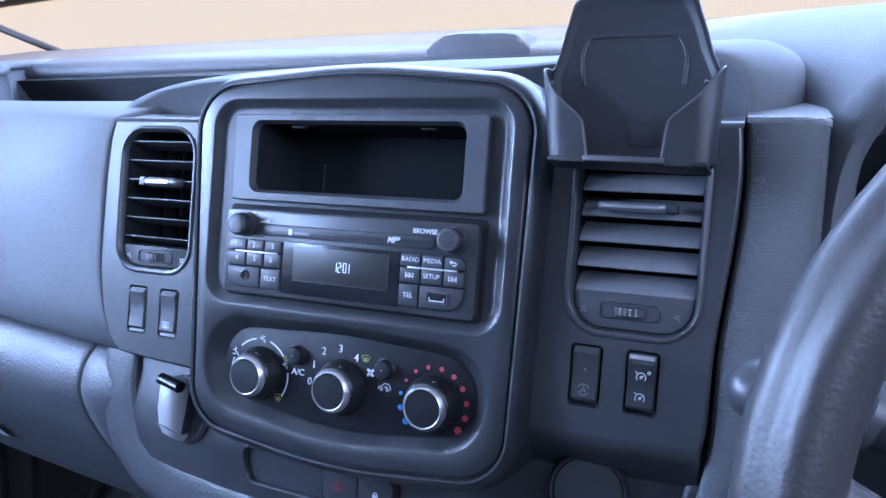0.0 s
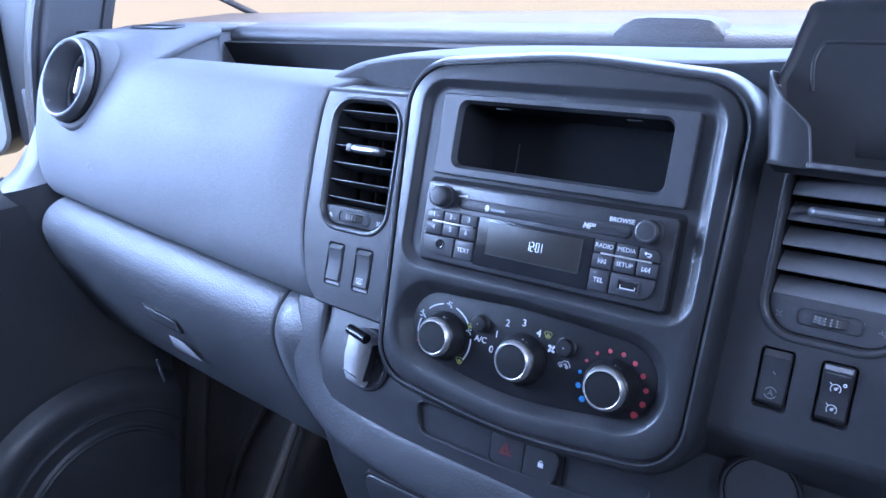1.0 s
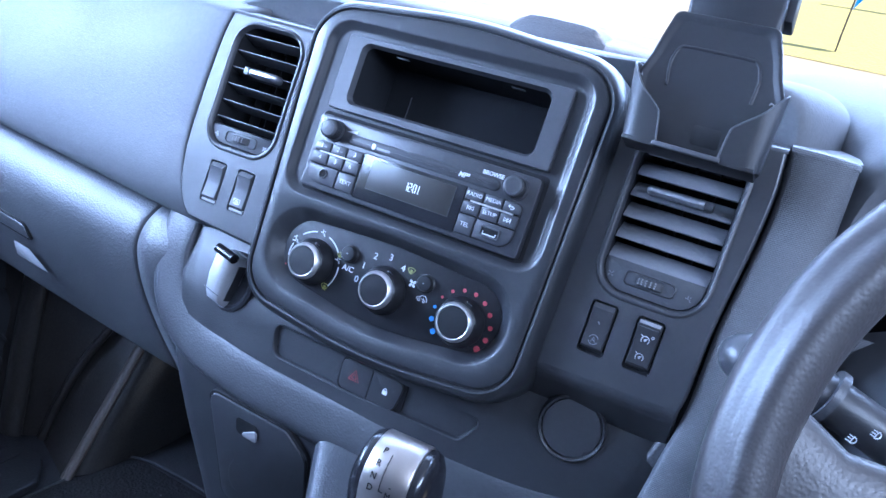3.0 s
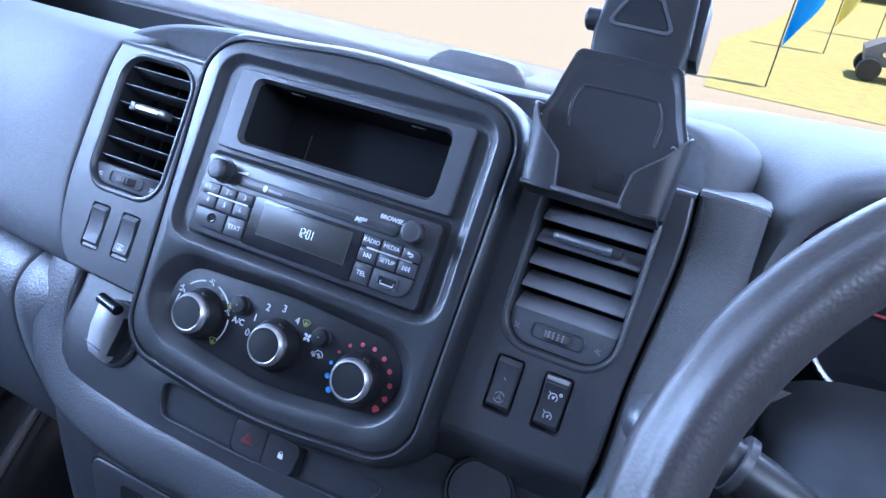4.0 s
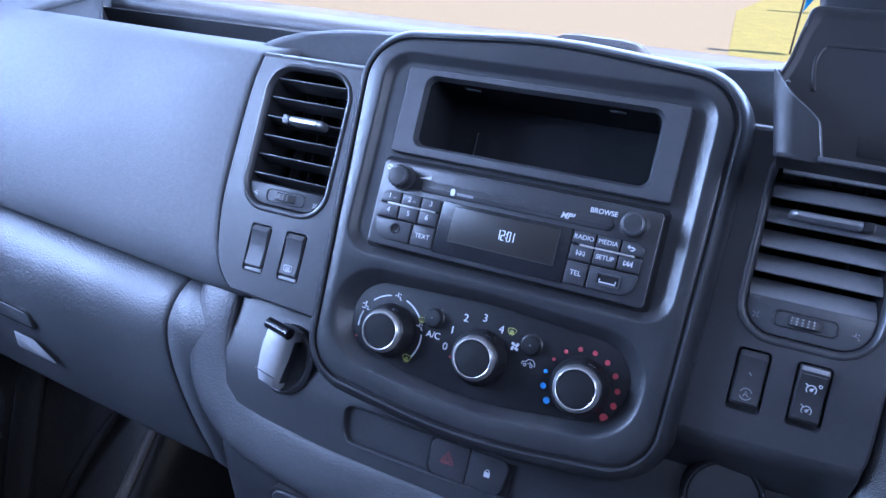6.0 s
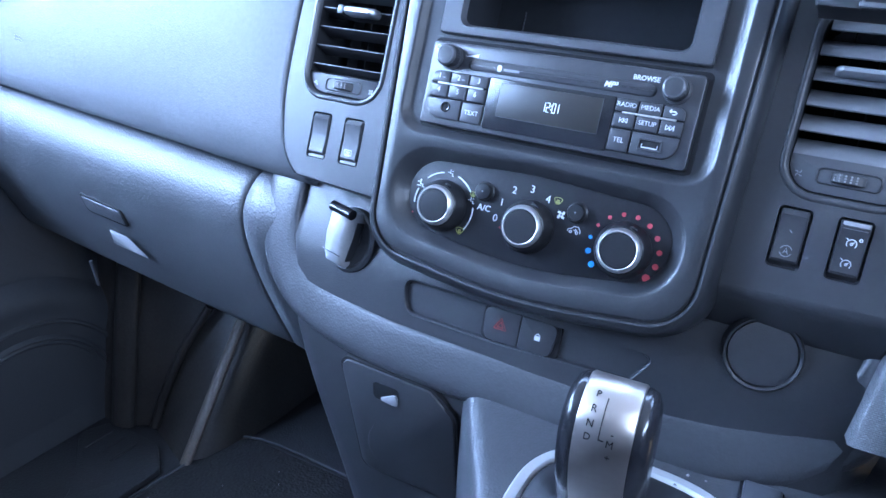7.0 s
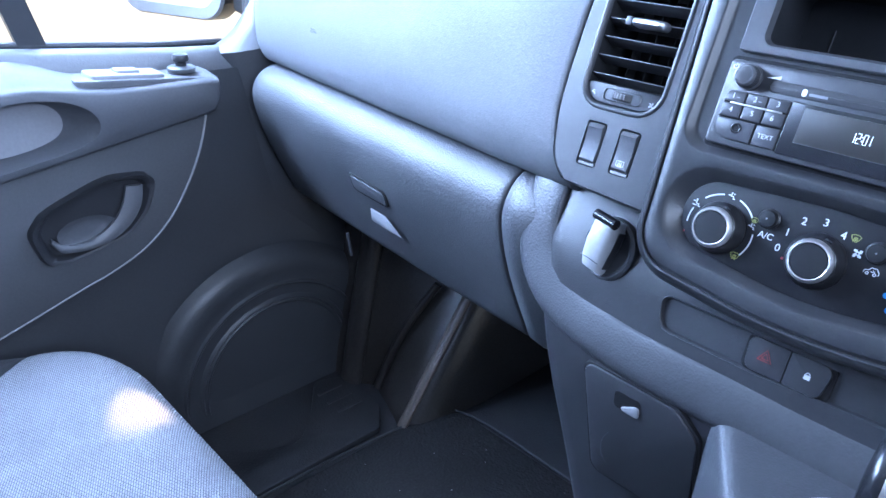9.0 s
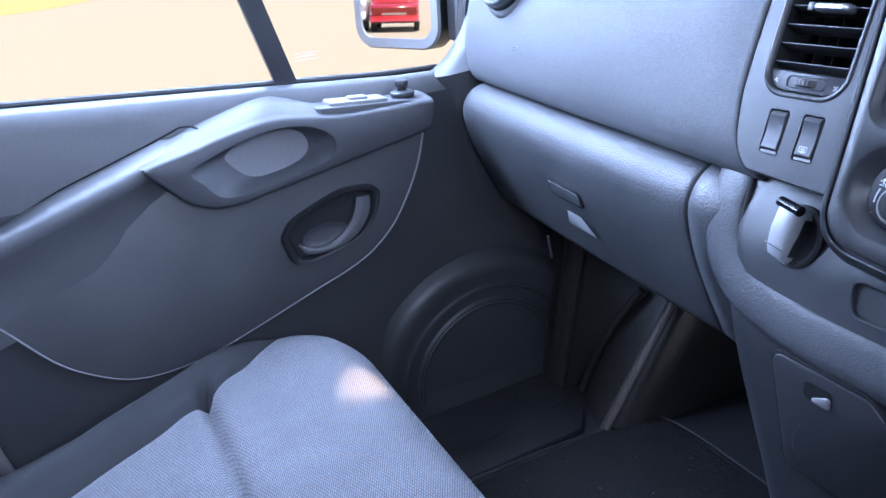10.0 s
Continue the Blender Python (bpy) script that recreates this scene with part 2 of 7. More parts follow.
def lathe(bm, prof, seg=32, cap=True):
    """Turn (radius, height) about z."""
    rows = []
    for r, h in prof:
        rows.append([bm.verts.new((r * math.cos(2 * math.pi * i / seg), r * math.sin(2 * math.pi * i / seg), h)) for i in range(seg)])
    for a, b in zip(rows, rows[1:]):
        bridge(bm, a, b)
    if cap:
        bm.faces.new(rows[0][::-1])
        bm.faces.new(rows[-1])
    return bm


def box(size, at=(0, 0, 0), bevel=0.0, seg=2):
    bm = bmesh.new()
    bmesh.ops.create_cube(bm, size=1)
    bm.transform(Matrix.Translation(at) @ Matrix.Diagonal((*size, 1)))
    if bevel:
        bmesh.ops.bevel(bm, geom=bm.edges[:], offset=bevel, segments=seg, profile=0.5, affect="EDGES")
    return bm


def smooth_line(pts, per=6, closed=False):
    """Catmull-Rom through the points."""
    pts = [Vector(p) for p in pts]
    n = len(pts)
    out = []
    for i in range(n if closed else n - 1):
        p0, p1, p2, p3 = ((pts[(i + k) % n] if closed else pts[min(max(i + k, 0), n - 1)]) for k in (-1, 0, 1, 2))
        for s in range(per):
            t = s / per
            out.append(0.5 * (2 * p1 + (p2 - p0) * t + (2 * p0 - 5 * p1 + 4 * p2 - p3) * t * t + (3 * p1 - p0 - 3 * p2 + p3) * t ** 3))
    if not closed:
        out.append(pts[-1])
    return out


def sheet(bm, rows, close_rows=False):
    """A grid skin from rows of points; close_rows joins each row's ends."""
    made = [[bm.verts.new(p) for p in row] for row in rows]
    for a, b in zip(made, made[1:]):
        k = len(a)
        for i in range(k if close_rows else k - 1):
            bm.faces.new((a[i], a[(i + 1) % k], b[(i + 1) % k], b[i]))
    return made


def loft_solid(rows):
    """Closed sections skinned and capped."""
    bm = bmesh.new()
    made = sheet(bm, rows, True)
    bm.faces.new(made[0][::-1])
    bm.faces.new(made[-1])
    return bm


def sweep(path, section, up=Vector((0, 0, 1)), closed=False, scale=None):
    """Carry a closed section (a, b) along a path; a goes sideways, b towards up."""
    bm = bmesh.new()
    rows = []
    n = len(path)
    for i, p in enumerate(path):
        a, b = (path[i - 1], path[(i + 1) % n]) if closed else (path[max(i - 1, 0)], path[min(i + 1, n - 1)])
        t = (Vector(b) - Vector(a)).normalized()
        side = t.cross(up).normalized()
        above = side.cross(t)
        s = scale(i / max(n - 1, 1)) if scale else 1.0
        rows.append([Vector(p) + side * x * s + above * y * s for x, y in section])
    made = [[bm.verts.new(q) for q in row] for row in rows]
    pairs = list(zip(made, made[1:])) + ([(made[-1], made[0])] if closed else [])
    for a, b in pairs:
        bridge(bm, a, b)
    if not closed:
        bm.faces.new(made[0][::-1])
        bm.faces.new(made[-1])
    return bm


def carved(bm, cutter):
    """The first mesh with the second cut out of it."""
    obs = []
    for b in (bm, cutter):
        bmesh.ops.recalc_face_normals(b, faces=b.faces[:])
        me = bpy.data.meshes.new("blank")
        b.to_mesh(me)
        b.free()
        ob = bpy.data.objects.new("blank", me)
        bpy.context.scene.collection.objects.link(ob)
        obs.append(ob)
    mod = obs[0].modifiers.new("cut", "BOOLEAN")
    mod.operation, mod.solver, mod.object = "DIFFERENCE", "EXACT", obs[1]
    bpy.context.view_layer.update()
    out = bmesh.new()
    out.from_mesh(obs[0].evaluated_get(bpy.context.evaluated_depsgraph_get()).to_mesh())
    for ob in obs:
        me = ob.data
        bpy.data.objects.remove(ob)
        bpy.data.meshes.remove(me)
    return out


def disc(r, seg=12):
    return [(r * math.cos(2 * math.pi * i / seg), r * math.sin(2 * math.pi * i / seg)) for i in range(seg)]


def words(text, size, lean=0.0, thick=0.0002, bold=0.0):
    """Lettering in the built-in font, centred, in the xy plane."""
    cu = bpy.data.curves.new("lettering", "FONT")
    cu.body, cu.size, cu.align_x, cu.align_y, cu.extrude, cu.shear, cu.offset = text, size, "CENTER", "CENTER", thick, lean, bold
    cu.resolution_u = 3
    ob = bpy.data.objects.new("lettering", cu)
    me = bpy.data.meshes.new_from_object(ob)
    bm = bmesh.new()
    bm.from_mesh(me)
    bpy.data.objects.remove(ob)
    bpy.data.meshes.remove(me)
    return bm


def strokes(lines, width, thick=0.0003):
    """Flat pen strokes in the xy plane; each line is a list of points."""
    bm = bmesh.new()
    for line in lines:
        pts = [Vector((p[0], p[1])) for p in line]
        left, right = [], []
        for i, p in enumerate(pts):
            d = (pts[min(i + 1, len(pts) - 1)] - pts[max(i - 1, 0)]).normalized()
            o = Vector((-d.y, d.x)) * width / 2
            left.append(p + o)
            right.append(p - o)
        vs = [[bm.verts.new((*q, h)) for q in row] for row in (left, right) for h in (0, thick)]
        for i in range(len(pts) - 1):
            bm.faces.new((vs[1][i], vs[1][i + 1], vs[3][i + 1], vs[3][i]))
            bm.faces.new((vs[0][i], vs[0][i + 1], vs[1][i + 1], vs[1][i]))
            bm.faces.new((vs[2][i], vs[3][i], vs[3][i + 1], vs[2][i + 1]))
    return bm


def arc(cx, cy, r, a0, a1, k=10):
    return [(cx + r * math.cos(radians(a0 + (a1 - a0) * i / k)), cy + r * math.sin(radians(a0 + (a1 - a0) * i / k))) for i in range(k + 1)]


def on_face(u, v, n, turn=0.0):
    """A spot on the console's face."""
    return K @ Matrix.Translation((u, v, n)) @ Matrix.Rotation(radians(turn), 4, "Z")


def shift(bm, x, y, z=0.0):
    bm.transform(Matrix.Translation((x, y, z)))
    return bm


def icon(kind, s):
    """Small switch symbols drawn with strokes, about s across."""
    h = s / 2
    if kind == "screen_heat":
        return [[(-h, h * .5), (-h * .4, h * .75), (h * .4, h * .75), (h, h * .5), (h * .6, -h * .4), (-h * .6, -h * .4), (-h, h * .5)],
                [(-h * .35, -h * .8), (-h * .25, h * .3)], [(0, -h * .8), (0, h * .35)], [(h * .35, -h * .8), (h * .25, h * .3)]]
    if kind == "rear_heat":
        return [[(-h, h * .6), (h, h * .6), (h, -h * .6), (-h, -h * .6), (-h, h * .6)],
                [(-h * .4, -h * .9), (-h * .4, h * .3)], [(0, -h * .9), (0, h * .3)], [(h * .4, -h * .9), (h * .4, h * .3)]]
    if kind == "gauge":
        return [arc(0, 0, h, -40, 220, 14), [(0, 0), (h * .5, h * .5)], arc(0, 0, h * .25, 0, 360, 8), [(-h * .8, h * .8), (-h * 1.3, h * 1.2)]]
    if kind == "stop_start":
        return [arc(0, 0, h, 20, 160, 10), arc(0, 0, h, 200, 340, 10), [(-h * .4, -h * .5), (0, h * .6), (h * .4, -h * .5)], [(-h * .25, -h * .1), (h * .25, -h * .1)]]
    if kind == "fan":
        return [[(h * .18 * math.cos(a), h * .18 * math.sin(a)), (h * .62 * math.cos(a + .12), h * .62 * math.sin(a + .12)), (h * .95 * math.cos(a + .45), h * .95 * math.sin(a + .45))] for a in (0.55, 2.12, 3.69, 5.26)]
    if kind == "car":
        return [[(-h, -h * .3), (-h * .9, h * .1), (-h * .4, h * .2), (-h * .1, h * .6), (h * .6, h * .6), (h, h * .1), (h, -h * .3)], arc(-h * .5, -h * .3, h * .2, 0, 360, 8),
                arc(h * .5, -h * .3, h * .2, 0, 360, 8), [(-h * .1, 0), (h * .5, 0), (h * .2, h * .25)]]
    if kind == "seated":
        return [[(-h * .3, h * .9), (-h * .3, 0), (h * .3, 0), (h * .3, -h * .5), (h * .7, -h * .5)], [(-h, h * .2), (-h * .5, h * .2)], [(h * .1, h * .6), (h * .5, h * .6)]]
    if kind == "face_feet":
        return [[(-h * .2, h * .8), (-h * .2, 0), (h * .4, 0), (h * .4, -h * .6), (h, -h * .6)], [(-h, h * .5), (-h * .4, h * .5)], [(-h, -h * .4), (0, -h * .4)], arc(-h * .2, h * .9, h * .15, 0, 360, 6)]
    if kind == "back":
        return [[(-h, h * .3), (h * .5, h * .3), (h * .9, 0), (h * .5, -h * .5), (-h * .2, -h * .5)], [(-h * .5, h * .75), (-h, h * .3), (-h * .5, -h * .1)]]
    if kind == "next":
        return [[(-h, -h * .6), (-h * .1, 0), (-h, h * .6), (-h, -h * .6)], [(0, -h * .6), (h * .8, 0), (0, h * .6), (0, -h * .6)], [(h, -h * .7), (h, h * .7)]]
    if kind == "prev":
        return [[(-x, y) for x, y in line] for line in icon("next", s)]
    if kind == "power":
        return [arc(0, 0, h * .8, 120, 420, 12), [(0, 0), (0, h)]]
    if kind == "warning":
        return [[(-h, -h * .7), (h, -h * .7), (0, h), (-h, -h * .7)], [(-h * .5, -h * .42), (h * .5, -h * .42), (0, h * .45), (-h * .5, -h * .42)]]
    if kind == "lamp":
        return [[(-h, h * .6), (-h * .2, h * .6)], [(-h, 0), (-h * .2, 0)], [(-h, -h * .6), (-h * .2, -h * .6)], arc(0, 0, h * .8, -90, 90, 8) + [(0, h * .8), (0, -h * .8)]]
    return [[(-h, 0), (h, 0)]]

# ---- centre console: bezel, storage pocket, radio, heater panel ----


def console_outline(d, seg=14):
    """The console's face at the groove inside its rim; d insets it."""
    r = max(0.031 - d, 0.01)
    return rounded([(-0.1290 + d, 0.1170 - d, r), (-0.1190 + d, -0.1180 + d, r), (-0.0015, -0.1318 + d, 0.42),
                    (0.1147 - d, -0.1180 + d, r), (0.1198 - d, 0.1155 - d, r), (-0.0015, 0.1268 - d, 0.42)], seg)


def lip_outline(d, seg=6):
    return rrect(-0.1150 + d, -0.0335 + d, 0.1087 - d, 0.1108 - d, 0.019 - d * 0.6, seg)


def recess_outline(d, seg=6):
    r0, r1 = 0.032 - d * 0.6, 0.030 - d * 0.6
    return rounded([(-0.1120 + d * 1.45, -0.0405 - d, r1), (-0.1100 + d * 1.45, -0.1050 + d * 0.9, r0), (-0.002, -0.1168 + d * 0.75, 0.26),
                    (0.1025 - d, -0.1050 + d * 0.9, r0), (0.1040 - d, -0.0405 - d, r1), (-0.002, -0.0368 - d * 0.85, 0.26)], seg)


console = thing("centre_console", "charcoal plastic centre console with a rounded bezel", "console")
bm = bmesh.new()
shell = stack(bm, [(console_outline(-0.0135), -0.085), (console_outline(-0.0112), -0.045), (console_outline(-0.0102), -0.024), (console_outline(-0.0088), -0.0150), (console_outline(-0.0064), -0.0088),
                   (console_outline(-0.0040), -0.0056), (console_outline(-0.0018), -0.0043), (console_outline(-0.0004), -0.0046)], cap_first=False, cap_last=False)
part("rim", bm, BEZEL, console, "softly rounded rim", at=K)
bm = bmesh.new()
stack(bm, [(console_outline(-0.0005), -0.0047), (console_outline(-0.0003), -0.0075), (console_outline(0.0011), -0.0075), (console_outline(0.0013), -0.0050)], False, False)
part("groove", bm, BLACK, console, at=K)
bm = bmesh.new()
rows = stack(bm, [(console_outline(0.0012), -0.0053), (console_outline(0.0018), -0.0044), (console_outline(0.0030), -0.0038)], False, False)
lip = stack(bm, [(lip_outline(0), -0.0036), (lip_outline(0.0010), -0.0036), (lip_outline(0.0020), -0.0042), (lip_outline(0.0060), -0.0074), (lip_outline(0.0074), -0.0081), (lip_outline(0.0090), -0.0082)], False, False)
pocket_hole = ring_of(bm, rrect(-0.0900, 0.0440, 0.0880, 0.0960, 0.003), -0.0082)
holed(bm, lip[-1], [pocket_hole])
rec = stack(bm, [(recess_outline(0), -0.0036), (recess_outline(0.0012), -0.0042), (recess_outline(0.0036), -0.0066), (recess_outline(0.0068), -0.0100), (recess_outline(0.0084), -0.0115), (recess_outline(0.0092), -0.0126)], False, False)
holed(bm, rows[-1], [lip[0], rec[0]])
part("bezel", bm, BEZEL, console, at=K, smooth=50)

# open storage pocket over the radio
pocket = thing("storage_pocket", "open black plastic storage pocket above the radio", "storage pocket")
bm = bmesh.new()
a = stack(bm, [(rrect(-0.0945, 0.0400, 0.0925, 0.0990, 0.0022), -0.010), (rrect(-0.0945, 0.0400, 0.0925, 0.0990, 0.0022), -0.0030), (rrect(-0.0937, 0.0408, 0.0917, 0.0982, 0.0018), -0.0022)], False, False)
b = stack(bm, [(rrect(-0.0805, 0.0455, 0.0785, 0.0950, 0.0075), -0.0022), (rrect(-0.0795, 0.0465, 0.0775, 0.0940, 0.0068), -0.0045), (rrect(-0.0785, 0.0478, 0.0765, 0.0930, 0.0062), -0.0075)], False, False)
holed(bm, a[-1], [b[0]])
part("frame", bm, TRIM, pocket, at=K)
bm = bmesh.new()
stack(bm, [(rrect(-0.0785, 0.0478, 0.0765, 0.0930, 0.0062), -0.0075), (rrect(-0.0780, 0.0482, 0.0760, 0.0926, 0.006), -0.035), (rrect(-0.0775, 0.0486, 0.0755, 0.0922, 0.006), -0.058)], False, True)
part("liner", bm, LINING, pocket, "black moulded liner", at=K)
for x in (-0.0500, 0.0480):
    part("clip_slot", rslab(x - 0.005, 0.0915, x + 0.005, 0.0922, 0.0002, -0.016, -0.0125, 0.0001), TRIM, pocket, at=K)
part("mould_line", rslab(-0.0562, 0.0500, -0.0555, 0.0720, 0.0002, -0.0578, -0.0570, 0.0001), TRIM, pocket, at=K)

# ---- radio ----
radio = thing("car_radio", "dark grey car radio with a small display showing the time", "radio")
part("faceplate", rslab(-0.0955, -0.0240, 0.0915, 0.0338, 0.003, -0.0085, -0.0010, 0.001), RADIO, radio, at=K)
part("gap", rslab(-0.0985, -0.0268, 0.0945, 0.0372, 0.004, -0.0088, -0.0078, 0.0003), DEEP, radio, "dark joint round the radio", at=K)
bm = bmesh.new()
stack(bm, [(rrect(-0.0655, 0.0165, 0.0640, 0.0245, 0.0038), -0.0010), (rrect(-0.0650, 0.0170, 0.0635, 0.0240, 0.0034), -0.0004), (rrect(-0.0640, 0.0180, 0.0625, 0.0230, 0.0026), -0.0002)], False, True)
part("slot_cover", bm, RADIO, radio, at=K)


def key(name, outline_at, n1, legend=None, turn=0.0):
    ob = part(name, soft_slab(outline_at, -0.003, n1, 0.0006), KEY, radio, at=K)
    if legend is not None:
        part("legend", legend, WHITE, ob, at=K, smooth=0)
    return ob


def kslab(x0, y0, x1, y1, rad=0.0006, bl=0.0, br=0.0, tl=0.0, tr=0.0):
    g = 0.00060

    def at(d):
        return rounded([(x0 + g + d, y0 + g + d, max((bl or rad) - d, 0.0003)), (x1 - g - d, y0 + g + d, max((br or rad) - d, 0.0003)),
                        (x1 - g - d, y1 - g - d, max((tr or rad) - d, 0.0003)), (x0 + g + d, y1 - g - d, max((tl or rad) - d, 0.0003))], 5)
    return at


NF = 0.0008
# dark seat behind each key group
part("key_well", soft_slab(kslab(-0.0920, -0.0203, -0.0468, 0.0140, bl=0.0105, tl=0.005), -0.003, -0.0009, 0.0002), DEEP, radio, at=K)
part("key_well", soft_slab(kslab(0.0408, -0.0203, 0.0855, 0.0140, br=0.0105, tr=0.005), -0.002, -0.0007, 0.0002), DEEP, radio, at=K)
lx = (-0.0916, -0.0764, -0.0618, -0.0472)
rx = (0.0412, 0.0558, 0.0708, 0.0852)
vy = (0.0136, 0.0049, -0.0052, -0.0199)
for i, s in enumerate(("1", "2", "3")):
    leg = shift(words(s, 0.0050), (lx[i] + lx[i + 1]) / 2 - (0.001 if i < 2 else 0), 0.0096, NF)
    k = key("button", kslab(lx[i], vy[1], lx[i + 1], vy[0], tl=0.0045 if i == 0 else 0.0), NF, leg)
    if i < 2:
        part("legend", shift(strokes([[(-0.0012, 0), (0.0012, 0)]], 0.0007, 0.0001), (lx[i] + lx[i + 1]) / 2 + 0.0024, 0.0088, NF), DIM, k, at=K)
for i, s in enumerate(("4", "5", "6")):
    leg = shift(words(s, 0.0050), (lx[i] + lx[i + 1]) / 2 - (0.001 if i == 2 else 0), 0.0002, NF)
    k = key("button", kslab(lx[i], vy[2], lx[i + 1], vy[1]), NF, leg)
part("jack_plate", soft_slab(kslab(lx[0], vy[3], -0.0640, vy[2], bl=0.0098), -0.003, NF, 0.0006), KEY, radio, at=K)
part("jack_socket", lathe(bmesh.new(), [(0.0036, 0), (0.0036, 0.0012), (0.0030, 0.0015), (0.0022, 0.0012), (0.0020, -0.001)], 20), GLOSS, radio, "small round headphone socket", at=on_face(-0.0760, -0.0112, 0.0))
part("jack_hole", lathe(bmesh.new(), [(0.0021, 0), (0.0021, 0.0009)], 16), DEEP, radio, at=on_face(-0.0760, -0.0112, 0.0))
key("button", kslab(-0.0638, vy[3], lx[3], vy[2]), NF, shift(words("TEXT", 0.0044), -0.0555, -0.0125, NF))
for i, s in enumerate(("RADIO", "MEDIA")):
    key("button", kslab(rx[i], vy[1], rx[i + 1], vy[0]), NF, shift(words(s, 0.0040), (rx[i] + rx[i + 1]) / 2, 0.0096, NF))
key("button", kslab(rx[2], vy[1], rx[3], vy[0], tr=0.0045), NF, shift(strokes(icon("back", 0.0046), 0.0007, 0.0001), 0.0772, 0.0092, NF))
key("button", kslab(rx[0], vy[2], rx[1], vy[1]), NF, shift(strokes(icon("prev", 0.0048), 0.0006, 0.0001), 0.0485, 0.0000, NF))
key("button", kslab(rx[1], vy[2], rx[2], vy[1]), NF, shift(words("SETUP", 0.0040), 0.0633, 0.0002, NF))
key("button", kslab(rx[2], vy[2], rx[3], vy[1]), NF, shift(strokes(icon("next", 0.0048), 0.0006, 0.0001), 0.0772, 0.0000, NF))
key("button", kslab(rx[0], vy[3], 0.0553, vy[2]), NF, shift(words("TEL", 0.0044), 0.0482, -0.0125, NF))
part("usb_plate", soft_slab(kslab(0.0555, vy[3], rx[3], vy[2], br=0.0098), -0.003, NF, 0.0006), KEY, radio, at=K)
bm = bmesh.new()
a = stack(bm, [(rrect(0.0605, -0.0160, 0.0755, -0.0085, 0.0008), 0.0006), (rrect(0.0607, -0.0158, 0.0753, -0.0087, 0.0008), 0.0018)], False, False)
b = stack(bm, [(rrect(0.0616, -0.0149, 0.0744, -0.0096, 0.0005), 0.0018), (rrect(0.0616, -0.0149, 0.0744, -0.0096, 0.0005), 0.0008)], False, True)
holed(bm, a[-1], [b[0]])
part("usb_socket", bm, TRIM, radio, "metal socket rim", at=K)
part("usb_tongue", rslab(0.0617, -0.0148, 0.0743, -0.0097, 0.0003, 0.0006, 0.0012, 0.0001), DEEP, radio, at=K)
part("usb_contact", strokes([[(0.0632, -0.0122), (0.0632, -0.0142), (0.0728, -0.0142), (0.0728, -0.0122)]], 0.0007, 0.0004), WHITE, radio, "pale edge of the socket tongue", at=on_face(0, 0, 0.0013))
for x0, x1 in ((-0.0858, -0.0505), (0.0465, 0.0800)):
    part("accent_bar", rslab(x0, 0.0042, x1, 0.0054, 0.0005, 0.0, 0.0012, 0.0004), SATIN, radio, at=K)
part("display", rslab(-0.0466, -0.0206, 0.0408, 0.0138, 0.0006, -0.003, 0.0001, 0.0003), GLOSS, radio, "glossy black display", at=K)
part("screen", rslab(-0.0378, -0.0114, 0.0334, 0.0112, 0.0002, 0.0, 0.0005, 0.0001), SCREEN, radio, at=K)
part("screen_edge", strokes([[(0.0334, 0.0112), (0.0334, -0.0114)], [(-0.0378, -0.0114), (0.0334, -0.0114)]], 0.0004, 0.0002), TRIM, radio, at=on_face(0, 0, 0.0005))
# seven-segment time
SEG = {"0": "abcdef", "1": "bc", "2": "abged"}
W2, H2 = 0.0010, 0.0030
LINES = {"a": ((-W2, H2), (W2, H2)), "b": ((W2, H2), (W2, 0)), "c": ((W2, 0), (W2, -H2)), "d": ((-W2, -H2), (W2, -H2)), "e": ((-W2, -H2), (-W2, 0)), "f": ((-W2, 0), (-W2, H2)), "g": ((-W2, 0), (W2, 0))}
bm = bmesh.new()
for ch, x in (("1", -0.0050), ("2", -0.0018), ("0", 0.0022), ("1", 0.0045)):
    for s in SEG[ch]:
        sub = strokes([LINES[s]], 0.00036, 0.0002)
        shift(sub, x, 0)
        me = bpy.data.meshes.new("digit")
        sub.to_mesh(me)
        sub.free()
        bm.from_mesh(me)
        bpy.data.meshes.remove(me)
for y in (0.0012, -0.0012):
    q = [bm.verts.new((0.0003 + dx, y + dy, 0.0002)) for dx, dy in ((-.0003, -.0003), (.0003, -.0003), (.0003, .0003), (-.0003, .0003))]
    bm.faces.new(q)
part("clock_digits", bm, CLOCK, radio, "lit white time 12:01", at=on_face(0, 0, 0.0006), smooth=0)
for x in (-0.0795, 0.0758):
    k = part("knob", lathe(bmesh.new(), [(0.0088, -0.001), (0.0088, 0.0002), (0.0074, 0.0006), (0.0070, 0.0085), (0.0064, 0.0098), (0.0050, 0.0102), (0.0005, 0.0098)], 32), RADIO, radio, "round ribbed knob", at=on_face(x, 0.0232, 0.0))
    part("rim", lathe(bmesh.new(), [(0.0071, 0.0078), (0.0073, 0.0086), (0.0066, 0.0100), (0.0056, 0.0104), (0.0052, 0.0101)], 32, cap=False), TRIM, k, at=on_face(x, 0.0232, 0.0))
    bm = bmesh.new()
    for i in range(28):
        a = 2 * math.pi * i / 28
        sub = box((0.0005, 0.0009, 0.0070), (0.00725, 0, 0.0045))
        sub.transform(Matrix.Rotation(a, 4, "Z"))
        me = bpy.data.meshes.new("rib")
        sub.to_mesh(me)
        sub.free()
        bm.from_mesh(me)
        bpy.data.meshes.remove(me)
    part("ribs", bm, RADIO, k, at=on_face(x, 0.0232, 0.0), smooth=0)
part("legend", strokes(icon("power", 0.0040), 0.0006, 0.0002), WHITE, radio, at=on_face(-0.0912, 0.0290, -0.0009))
bm = bmesh.new()
